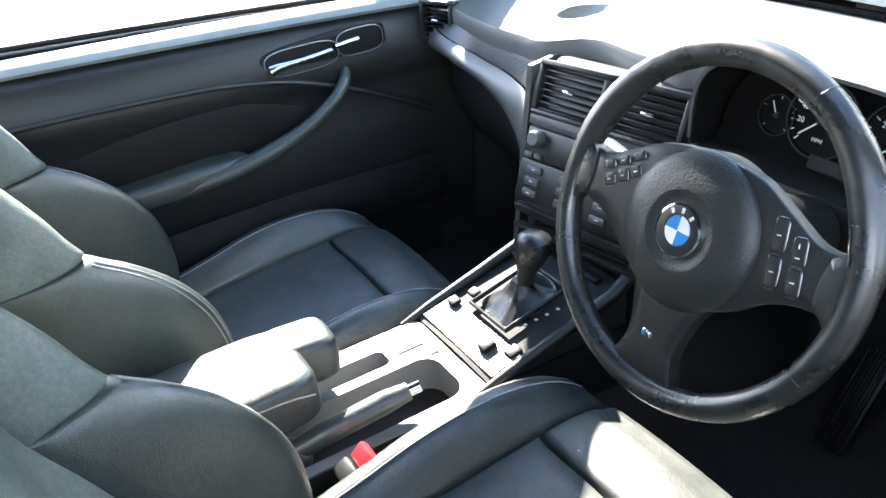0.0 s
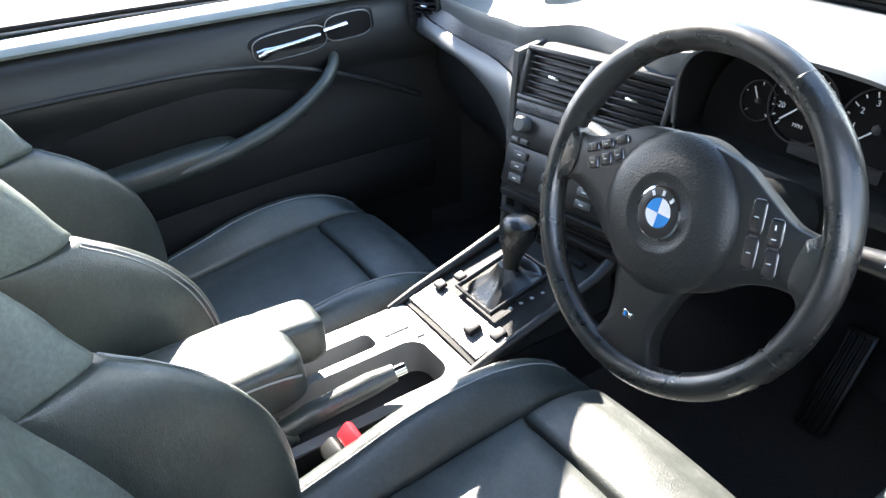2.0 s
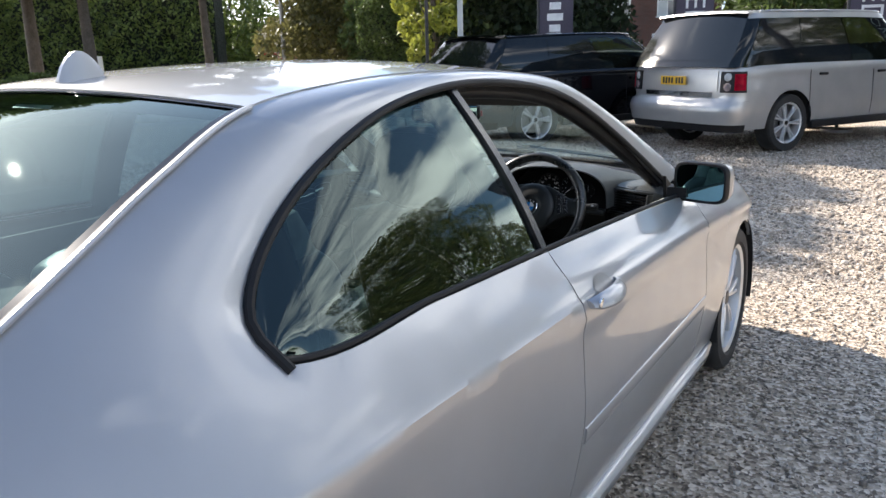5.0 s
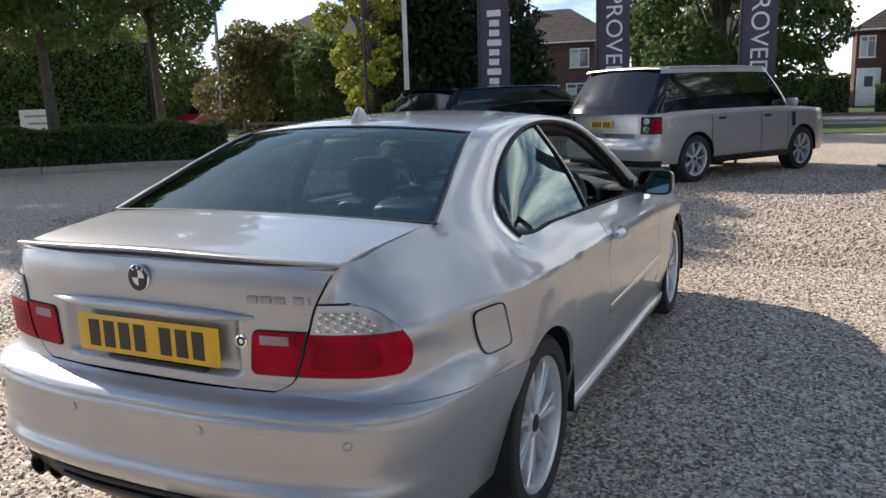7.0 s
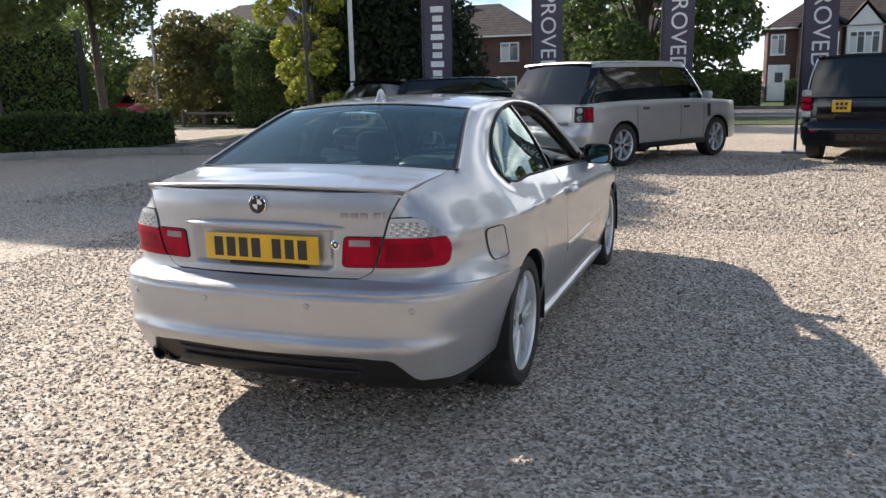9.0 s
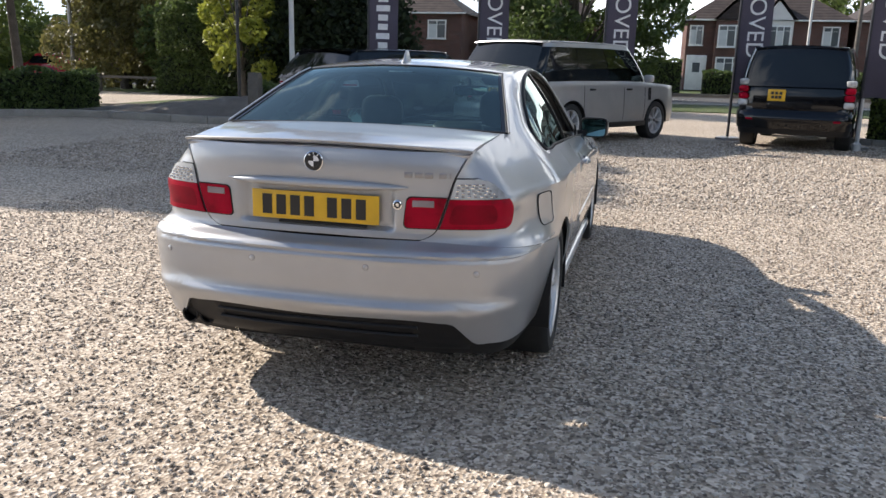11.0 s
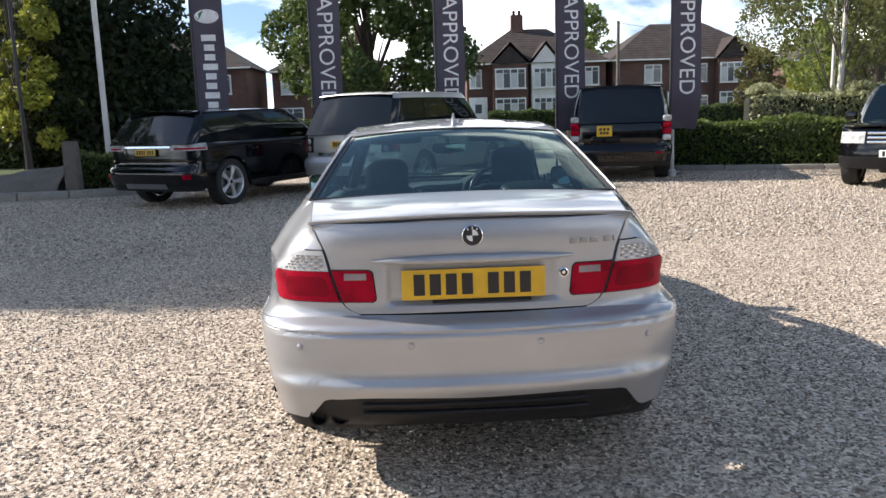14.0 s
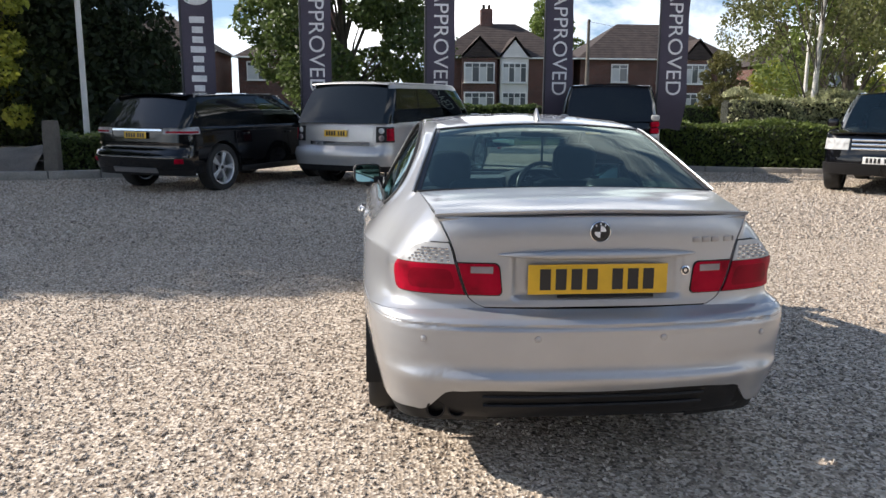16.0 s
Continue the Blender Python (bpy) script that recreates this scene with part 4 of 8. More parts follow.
part("screen_sticker", box((0.0, 1.165, 1.318), (0.12, 0.001, 0.012), rot=(-62, 0, 0)), WHITE_PRINT, coupe, "pale strip label inside the rear window")
ws = top_rows(0, I_WS, (0.0, 0.028), (0.17, 0.05), 25, 0.0)
part("windscreen_band", sheet(ws[-3:]), TRIM, coupe)
part("windscreen_seal", tube(ws[0], 0.008, 6), SEAL, coupe)
part("cowl", slab([[(x, y + 0.085 * v, z - 0.004 - 0.020 * v) for x, y, z in ws[0]] for v in (0, 0.3, 0.6, 1)], 0.01), TRIM, coupe, "black scuttle panel below the windscreen")
for a, b in ((2, 12), (11, 22)):
    arm = [tuple(np.array(ws[0][k]) * (1 - w) + np.array(ws[3][k]) * w + np.array((0, 0.010, 0.016))) for k, w in zip(range(a, b + 1), np.linspace(0.55, 0.05, b - a + 1))]
    part("wiper", tube(arm, 0.008, 6), TRIM, coupe, "black wiper resting on the windscreen")
part("tax_disc", lathe([(0.037, 0), (0.037, 0.001), (0, 0.001)], 24), TRIM, coupe, "round disc holder on the windscreen", m=pose(-0.470, 3.145, 1.030, 22, 0, 20))
# shark fin aerial
fin = []
for t in np.linspace(0, 1, 9):
    h = 0.014 + 0.058 * math.sin(math.pi * min(1, t * 0.95)) ** 0.8 * (1 - 0.25 * t)
    w = 0.020 * (1 - 0.6 * t)
    y = 1.235 + 0.10 * t - 0.008
    zb = 1.349 + 0.016 * t
    fin.append([(-w, y, zb), (-w * 0.7, y, zb + h * 0.6), (-w * 0.25, y - 0.004, zb + h), (w * 0.25, y - 0.004, zb + h), (w * 0.7, y, zb + h * 0.6), (w, y, zb)])
part("aerial_fin", loft(fin), SILVER, coupe)

# side windows: the rear ones stand closed, the front ones are wound down
GLASS_TOP = curve_of([(y, z, x) for x, y, z in sorted([tuple(p) for p in LINE_A if p[1] > 0.998 and p[2] > 1.0], key=lambda q: q[1])][::1])


def side_pane(y0, y1, n=24, m=10, lean=0.0):
    rows = []
    for j in range(m + 1):
        row = []
        for i in range(n + 1):
            y = y0 + (y1 - y0) * i / n
            xb, _, zb = HULL(HULL.of_y(y), TOP(max(1.0, y)))
            zt, xt = GLASS_TOP(y)
            v = j / m
            z = zb + (zt - zb) * v
            row.append((xb - 0.012 + (xt - xb) * v + 0.020 * math.sin(math.pi * v), y + lean * (z - 0.955), z))
        rows.append(row)
    return rows


both("rear_side_window", sheet([[(x, y - 0.05 * (z - 0.955) * max(0.0, (y - 1.4) / 0.44), z) for x, y, z in r] for r in side_pane(1.0, 1.850)]), GLASS_TINT, coupe, "closed tinted rear side window")
inner_pil = side_pane(1.760, 1.850, 4, 10, -0.05)
both("inner_pillar", slab([[(x - 0.030, y, z) for x, y, z in r] for r in inner_pil], 0.012), LINER, coupe, "dark inner pillar behind the glass")
pil = side_pane(1.846, 1.872, 3, 10, -0.05)
both("centre_pillar", slab([[(x + 0.010, y, z) for x, y, z in r] for r in pil], 0.02), PILLAR, coupe, "dark glossy centre pillar trim")
seal_line = [tuple(p + np.array((0.006, 0, -0.002))) for p in LINE_A]
belt_line = [HULL(HULL.of_y(y), TOP(y) + 0.004, -0.006) for y in np.linspace(1.012, 3.08, 50)]
both("window_frame_seal", tube(seal_line, 0.009, 8), SEAL, coupe, "black rubber window seal")
both("belt_seal", tube(belt_line, 0.0065, 8), SEAL, coupe, "black rubber belt seal")


# door mirrors
def mirror_parts(f):
    turn = pose(0.869, 2.965, 0.957, 0, 0, -13)

    def ring(y, kx, kz, e=0.42, n=36):
        pts = []
        for a in np.linspace(0, 2 * math.pi, n + 1)[:-1]:
            c, sn = math.cos(a), math.sin(a)
            pts.append(tuple(turn @ Vector((kx * 0.092 * math.copysign(abs(c) ** e, c), y, kz * 0.066 * math.copysign(abs(sn) ** e, sn)))))
        return pts

    hd = part("door_mirror", f(loft([ring(-0.024, 1.0, 1.0), ring(0.0, 1.0, 0.99), ring(0.025, 0.95, 0.94), ring(0.045, 0.84, 0.82, 0.5), ring(0.058, 0.62, 0.6, 0.6), ring(0.064, 0.3, 0.3, 0.8)])), SILVER, coupe, "silver door mirror with dark rim")
    part("mirror_bezel", f(loft([ring(-0.020, 0.98, 0.98), ring(-0.022, 1.035, 1.04), ring(-0.040, 1.035, 1.04), ring(-0.046, 1.0, 1.0), ring(-0.047, 0.93, 0.91), ring(-0.041, 0.91, 0.885)])), TRIM, hd, "black mirror bezel")
    rows = []
    for j in range(9):
        v = j / 4 - 1
        row = []
        for i in range(13):
            u = i / 6 - 1
            k = 1.0 if max(abs(u), abs(v)) == 0 else 1 / max(1.0, (abs(u) ** 5 + abs(v) ** 5) ** 0.2 / max(abs(u), abs(v)))
            row.append(tuple(turn @ Vector((0.0845 * u * k, -0.0435 + 0.0012 * (u * u + v * v), 0.059 * v * k))))
        rows.append(row)
    part("mirror_pane", f(sheet(rows)), MIRROR, hd, "mirror glass")
    part("mirror_foot", f(loft([[(x, y, z) for y, z in ((2.925, 0.902), (2.985, 0.902), (2.99, 0.935), (2.93, 0.935))] for x in (0.750, 0.785, 0.815)])), TRIM, hd)


for f in ((lambda g: g), flipped):
    mirror_parts(f)


# wheels
def wheel_part(parent, m, radius, width, rim_r, spokes, style, mat=ALLOY):
    """Wheel with the outer face at +x; style: spoke pairs' spread."""
    w = under(thing("wheel", "alloy wheel with black tyre", "", m), parent)
    h = width / 2
    prof = [(rim_r - 0.005, -h * 0.9), (rim_r + 0.015, -h), (radius - 0.02, -h * 0.98), (radius - 0.006, -h * 0.86), (radius, -h * 0.65), (radius, h * 0.65), (radius - 0.006, h * 0.86), (radius - 0.02, h * 0.98), (rim_r + 0.015, h), (rim_r - 0.002, h * 0.88)]
    part("tyre", lathe(prof, 56, "x", False), TYRE, w)
    rim = part("rim", lathe([(rim_r + 0.002, -h * 0.85), (rim_r - 0.02, -h * 0.5), (rim_r - 0.022, h * 0.5), (rim_r - 0.012, h * 0.84), (rim_r + 0.004, h * 0.92), (rim_r + 0.003, h * 0.80)], 56, "x", False), mat, w)
    part("brake_disc", lathe([(0.05, -0.01), (rim_r * 0.72, -0.01), (rim_r * 0.72, 0.005), (0.05, 0.005)], 40, "x", False), STEEL, w)
    part("wheel_barrel", lathe([(rim_r - 0.024, -h * 0.7), (0.03, -h * 0.65)], 40, "x", False), GAP, w)
    face = h * 0.72
    part("hub_cap", lathe([(0.062, face - 0.05), (0.060, face - 0.006), (0.035, face + 0.001), (0.033, face - 0.002), (0, face - 0.002)], 32, "x"), mat, w)
    part("centre_badge", lathe([(0.031, face - 0.004), (0.031, face + 0.002), (0, face + 0.003)], 24, "x"), PRINT, w)
    for i in range(spokes):
        for dv in style:
            a = 2 * math.pi * i / spokes
            secs = []
            for t in np.linspace(0, 1, 6):
                r = 0.045 + (rim_r - 0.055) * t
                ang = a + dv * (0.55 + 0.45 * t)
                wd = 0.0085 + 0.0035 * t if spokes > 5 else 0.014 + 0.006 * t
                xo = face + 0.004 * math.sin(math.pi * t)
                c, sn = math.cos(ang), math.sin(ang)
                secs.append([(xo - 0.030, r * c - wd * sn, r * sn + wd * c), (xo - 0.006, r * c - wd * sn, r * sn + wd * c), (xo, r * c - wd * 0.55 * sn, r * sn + wd * 0.55 * c),
                             (xo, r * c + wd * 0.55 * sn, r * sn - wd * 0.55 * c), (xo - 0.006, r * c + wd * sn, r * sn - wd * c), (xo - 0.030, r * c + wd * sn, r * sn - wd * c)])
            part("spoke", loft(secs), mat, w)
    return w


for hy in HUB_Y:
    wheel_part(coupe, pose(0.735, hy, HUB_Z), 0.318, 0.225, 0.236, 7, (-0.13, 0.13))
    wheel_part(coupe, pose(-0.735, hy, HUB_Z, 0, 0, 180), 0.318, 0.225, 0.236, 7, (-0.13, 0.13))
    for sgn in (1, -1):
        liner = [[(sgn * x, hy + (ARCH + 0.01) * math.cos(a), HUB_Z + (ARCH + 0.01) * math.sin(a)) for a in np.linspace(-0.25, math.pi + 0.25, 24)] for x in (0.50, 0.855)]
        part("arch_liner", sheet(liner), GAP, coupe)
part("underbody", slab([[(x * (0.62 if any(abs(y - h) < 0.6 for h in HUB_Y) or y < 1 else 1), y, z) for x, y, z in r] for r in [[(x, y, 0.20) for x in (-0.80, -0.4, 0, 0.4, 0.80)] for y in np.linspace(0.36, 4.2, 30)]], 0.03), GAP, coupe, "dark underside")
for x in (-0.590, -0.510):
    part("exhaust_pipe", lathe([(0.030, -0.18), (0.034, 0.0), (0.036, 0.012), (0.029, 0.012), (0.027, -0.15)], 24, "y", False), TRIM, coupe, "dark exhaust tip", m=pose(x, 0.140, 0.310, 0, 0, 180))


for ob in coupe.children:
    if ob.name.split(".")[0] in ("windscreen", "rear_window", "rear_side_window", "door_window"):
        ob.visible_shadow = False


# ---- the coupe's cabin ----
PANEL = curve_of([(0.44, 2.150), (0.62, 2.097), (0.74, 2.060), (0.85, 2.024), (0.98, 1.988), (1.05, 1.972)])
CREST = curve_of([(0.44, 2.225), (0.54, 2.250), (0.62, 2.260), (0.685, 2.256), (0.737, 2.240), (0.793, 2.202), (0.835, 2.156), (0.866, 2.112), (0.885, 2.099), (0.93, 2.078), (0.98, 2.050), (1.05, 2.005)])
CUSHION = curve_of([(2.08, 0.530), (2.25, 0.536), (2.45, 0.552), (2.56, 0.562), (2.62, 0.568), (2.665, 0.556), (2.70, 0.520), (2.712, 0.46)])
RIDGE = curve_of([(2.08, 0.550), (2.20, 0.566), (2.32, 0.592), (2.42, 0.616), (2.50, 0.622), (2.58, 0.612), (2.64, 0.585), (2.68, 0.545), (2.70, 0.49)])


def ease(t):
    t = min(max(t, 0.0), 1.0)
    return t * t * (3 - 2 * t)


def back_front(ax, z):
    """How far forward the backrest's face lies at a distance from the middle and a height."""
    p, c = PANEL(z), CREST(z)
    if ax < 0.185:
        return p + (c - p) * ease((ax - 0.120) / 0.065) + 0.010 * (1 - (ax / 0.13) ** 2) * (ax < 0.13)
    k = min((ax - 0.185) / 0.058, 1.0)
    return c - (c - p + 0.05) * (1 - math.sqrt(max(0.0, 1 - k ** 2.2)))


def cushion_top(ax, y):
    p, c = CUSHION(y), RIDGE(y)
    if ax < 0.195:
        return p + (c - p) * ease((ax - 0.130) / 0.065) + 0.008 * (1 - (ax / 0.14) ** 2) * (ax < 0.14)
    k = min((ax - 0.195) / 0.052, 1.0)
    return c - 0.13 * (1 - math.sqrt(max(0.0, 1 - k ** 2.4)))


def padded(face, back, u_rows, v_rows, edge):
    """A padded piece over a grid: face(u, v) its skin, back(u, v) its rear, edge: how far the rim sinks in."""
    r, c = len(v_rows), len(u_rows)
    verts, faces = [], grid_faces(r, c)
    for i, v in enumerate(v_rows):
        for j, u in enumerate(u_rows):
            rim = i in (0, r - 1) or j in (0, c - 1)
            f, b = Vector(face(u, v)), Vector(back(u, v))
            verts.append(tuple(f + (b - f).normalized() * (edge if rim else 0.0)))
    ring = [j for j in range(c)] + [i * c + c - 1 for i in range(1, r)] + [(r - 1) * c + j for j in range(c - 2, -1, -1)] + [i * c for i in range(r - 2, 0, -1)]
    k = len(verts)
    verts += [tuple(back(u_rows[q % c], v_rows[q // c])) for q in ring]
    n = len(ring)
    faces += [(ring[a], k + a, k + (a + 1) % n, ring[(a + 1) % n]) for a in range(n)]
    faces.append(tuple(range(k, k + n)))
    return verts, faces


def rimmed(a, b, n, lip=0.004):
    """Even steps with a narrow first and last one."""
    return [a, a + lip] + list(np.linspace(a, b, n)[1:-1]) + [b - lip, b]


def seat(x, dy, dz, label):
    st = under(thing("front_seat", label, ""), coupe)
    st.location = (x, dy, dz)

    def p(name, geo, mat, lab=""):
        return part(name, geo, mat, st, lab, sharp=70)

    def face_b(u, v):
        return (u, back_front(abs(u), v), v)

    def rear_b(u, v):
        return (u, PANEL(v) - 0.055, v)

    def face_c(u, v):
        return (u, v, cushion_top(abs(u), v))

    def rear_c(u, v):
        return (u, min(v, 2.69), 0.40)

    p("seat_base", box((0, 2.34, 0.36), (0.42, 0.56, 0.14), 0.03), CARPET)
    p("cushion_panel", padded(face_c, rear_c, rimmed(-0.146, 0.146, 17), rimmed(2.10, 2.560, 14), 0.006), SUEDE, "grey-black leather cushion panel, creased")
    p("thigh_pad", padded(face_c, rear_c, rimmed(-0.146, 0.146, 17), rimmed(2.566, 2.710, 14), 0.007), SUEDE, "grey-black leather thigh pad")
    p("backrest_panel", padded(face_b, rear_b, rimmed(-0.138, 0.138, 17), rimmed(0.47, 0.950, 20), 0.006), SEAT_GRAIN, "grey-green textured backrest panel")
    for sx in (-1, 1):
        p("cushion_bolster", padded(face_c, rear_c, [sx * v for v in rimmed(0.148, 0.2465, 16, 0.003)], rimmed(2.09, 2.698, 30), 0.005), LEATHER, "raised black leather side bolster")
        p("backrest_bolster", padded(face_b, rear_b, [sx * v for v in rimmed(0.140, 0.2425, 16, 0.003)], rimmed(0.45, 0.868, 30), 0.006), LEATHER, "raised black leather backrest bolster")
        p("shoulder_wing", padded(lambda u, v: (u * (1 - 0.9 * max(0, v - 0.93) ** 1.5), back_front(abs(u), v), v), rear_b, [sx * v for v in rimmed(0.140, 0.2425, 14, 0.003)], rimmed(0.870, 1.015, 12), 0.006), SEAT_GRAIN, "grey-green grained shoulder wing")
        for off in (0.199, 0.206):
            p("bolster_seam", tube([(sx * off, back_front(off, z) + 0.0006, z) for z in np.linspace(0.50, 0.862, 30)], 0.0011, 5), STITCH)
        p("cushion_seam", tube([(sx * 0.190, y, cushion_top(0.190, y) + 0.0006) for y in np.linspace(2.15, 2.67, 26)], 0.0011, 5), STITCH)
    p("shoulder_pad", padded(face_b, rear_b, rimmed(-0.138, 0.138, 14), rimmed(0.953, 1.025, 8), 0.008), SEAT_GRAIN)
    p("shoulder_top", pillow((0, 1.965, 0.985), (0.44, 0.125, 0.085), (18, 0, 0), 0.55, 14), LEATHER)
    p("back_shell", pillow((0, 1.995, 0.745), (0.475, 0.10, 0.60), (17, 0, 0), 0.35, 14), DASH_LOW, "dark moulded seat back")
    hr = p("headrest", pillow((0, 1.925, 1.146), (0.262, 0.115, 0.215), (6, 0, 0), 0.6, 18), LEATHER, "black leather headrest with a welt")
    rim = []
    for a in np.linspace(0, 2 * math.pi, 49)[:-1]:
        cx, cz = abs(math.cos(a)) ** 0.55 * math.copysign(1, math.cos(a)), abs(math.sin(a)) ** 0.55 * math.copysign(1, math.sin(a))
        q = pose(0, 1.925, 1.146, 6) @ Vector((cx * 0.122, -0.035, cz * 0.100))
        rim.append(tuple(q))
    part("welt", tube(rim, 0.0035, 6, True), LEATHER, hr)
    for sx in (-1, 1):
        p("headrest_post", tube([(sx * 0.06, 1.955, 1.0), (sx * 0.06, 1.935, 1.08)], 0.006, 8), CHROME)
    p("recline_lever", pillow((0.245, 2.13, 0.47), (0.03, 0.16, 0.035), (12, 0, 0), 0.5, 8), DASH_LOW)
    p("seat_side_trim", box((0.238, 2.32, 0.385), (0.02, 0.48, 0.09), 0.012), DASH_LOW)
    return st


seat(0.380, 0.0, 0.0, "black leather driver's sport seat, sun on the cushion")
seat(-0.375, 0.025, -0.055, "black leather passenger sport seat")

# rear bench and shelf
bench = under(thing("rear_seat", "black leather rear bench", ""), coupe)
for sx in (-1, 1):
    part("rear_cushion", pillow((sx * 0.30, 1.45, 0.47), (0.52, 0.50, 0.16), (6, 0, 0), 0.4, 12), LEATHER, bench)
    part("rear_backrest", pillow((sx * 0.30, 1.17, 0.72), (0.54, 0.16, 0.56), (24, 0, 0), 0.4, 14), LEATHER, bench)
    part("rear_headrest", pillow((sx * 0.33, 1.03, 1.025), (0.26, 0.10, 0.13), (20, 0, 0), 0.5, 12), LEATHER, bench)
part("parcel_shelf", box((0, 0.86, 0.965), (1.20, 0.50, 0.03), 0.01), LINER, coupe, "grey cloth parcel shelf")
part("rear_bulkhead", box((0, 0.98, 0.62), (1.30, 0.05, 0.66), 0.01), CARPET, coupe)
for sx in (-1, 1):
    part("rear_side_trim", slab([[(sx * (0.70 - 0.05 * (z - 0.4)), y, z) for z in (0.32, 0.5, 0.65, 0.8, 0.93)] for y in np.linspace(1.02, 1.86, 9)], 0.012), DASH_LOW, coupe)
part("cabin_floor", slab([[(x, y, 0.265) for x in np.linspace(-0.76, 0.76, 7)] for y in np.linspace(1.3, 3.40, 9)], 0.02), CARPET, coupe)
part("front_bulkhead", slab([[(x, 3.30 + 0.10 * (z - 0.26) / 0.6, z) for x in np.linspace(-0.78, 0.78, 7)] for z in np.linspace(0.26, 0.90, 7)], 0.02), CARPET, coupe)
part("tunnel", loft([[(-0.105, y, 0.26), (-0.10, y, 0.42), (-0.08, y, 0.465), (0.08, y, 0.465), (0.10, y, 0.42), (0.105, y, 0.26)] for y in np.linspace(1.5, 3.32, 6)]), CARPET, coupe)
for sx in (-1, 1):
    part("footwell_side", slab([[(sx * 0.735, y, z) for z in np.linspace(0.26, 0.88, 5)] for y in np.linspace(2.98, 3.34, 4)], 0.02), CARPET, coupe)
part("accelerator_pedal", box((0.312, 3.160, 0.365), (0.055, 0.02, 0.20), 0.006, rot=(-32, 0, 0)), DASH_LOW, coupe, "ribbed black accelerator pedal")
for i in range(4):
    part("pedal_rib", box((0.294 + 0.012 * i, 3.149, 0.369), (0.006, 0.010, 0.185), 0.002, rot=(-32, 0, 0)), TRIM, coupe)

# dashboard
dash_part = under(thing("dashboard", "dark grained dashboard, sunlit on top", ""), coupe)
DASH_EDGE = curve_of([(-0.76, 3.06, 0.893), (-0.66, 3.00, 0.900), (-0.50, 2.960, 0.903), (-0.30, 2.935, 0.912), (-0.20, 2.925, 0.922), (-0.16, 2.950, 0.928), (0.0, 2.950, 0.934), (0.10, 2.950, 0.940), (0.145, 2.985, 0.944), (0.19, 3.035, 0.944), (0.36, 3.05, 0.940), (0.51, 3.035, 0.938), (0.555, 2.985, 0.936), (0.60, 2.967, 0.932), (0.68, 2.99, 0.920), (0.76, 3.06, 0.893)])
KNEE_EDGE = curve_of([(-0.76, 3.06, 0.893), (-0.66, 3.00, 0.900), (-0.50, 2.960, 0.903), (-0.30, 2.935, 0.912), (-0.17, 2.900, 0.924), (0.0, 2.890, 0.932), (0.14, 2.93, 0.945), (0.36, 2.975, 0.940), (0.58, 2.965, 0.935), (0.68, 2.99, 0.920), (0.76, 3.06, 0.893)])


def dash_rows():
    rows = []
    for x in np.linspace(-0.76, 0.76, 61):
        ye, ze = DASH_EDGE(x)
        yf = 3.25 + 0.16 * (1 - (x / 0.74) ** 2)
        yf = max(yf, ye + 0.05)
        prof = [(yf, 0.896), (yf - 0.03, 0.905)]
        for t in (0.2, 0.4, 0.6, 0.8, 0.93):
            prof.append((yf - 0.03 + (ye + 0.012 - yf + 0.03) * t, 0.905 + (ze - 0.905) * t + 0.014 * math.sin(math.pi * t)))
        prof += [(ye + 0.004, ze - 0.004), (ye, ze - 0.016), (ye + 0.002, ze - 0.05), (ye + 0.008, ze - 0.085)]
        rows.append([(x, y, z) for y, z in prof])
    return rows


part("dash_top", sheet(dash_rows()), DASH_TOP, dash_part, "grained upper dashboard, sunlight put into its lighter colour")


def band(z0, z1, y0, y1, x0, x1, n=30, m=6, bulge=0.01):
    rows = []
    for j in range(m + 1):
        v = j / m
        row = []
        for x in np.linspace(x0, x1, n):
            ye, ze = KNEE_EDGE(x)
            row.append((x, ye + y0 + (y1 - y0) * v - bulge * math.sin(math.pi * v), ze + z0 + (z1 - z0) * v))
        rows.append(row)
    return rows


ROLL_TOP = curve_of([(-0.755, 3.02, 0.845), (-0.63, 2.958, 0.849), (-0.43, 2.935, 0.838), (-0.28, 2.910, 0.836), (-0.22, 2.890, 0.832), (-0.172, 2.858, 0.815)])
ROLL_LOW = curve_of([(-0.755, 2.99, 0.790), (-0.66, 2.960, 0.802), (-0.52, 2.930, 0.808), (-0.35, 2.905, 0.793), (-0.25, 2.882, 0.760), (-0.205, 2.866, 0.728), (-0.172, 2.850, 0.690)])


def between(x, v, bulge):
    """A point of the padded roll across the passenger's side."""
    (ya, za), (yb, zb) = ROLL_TOP(x), ROLL_LOW(x)
    return (x, ya + (yb - ya) * v - bulge * math.sin(math.pi * v) ** 0.7, za + (zb - za) * v)


XS = np.linspace(-0.755, -0.172, 40)
part("trim_strip", sheet([[(x, DASH_EDGE(x)[0] * (1 - v) + ROLL_TOP(x)[0] * v + 0.006, (DASH_EDGE(x)[1] - 0.030) * (1 - v) + (ROLL_TOP(x)[1] - 0.002) * v) for x in XS] for v in np.linspace(0, 1, 5)]), WEAVE, dash_part, "woven dark trim strip")
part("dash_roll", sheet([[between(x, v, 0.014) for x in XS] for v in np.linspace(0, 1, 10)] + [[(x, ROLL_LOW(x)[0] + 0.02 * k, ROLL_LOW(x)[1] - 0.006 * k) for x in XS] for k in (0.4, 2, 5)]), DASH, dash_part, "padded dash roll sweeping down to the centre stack")
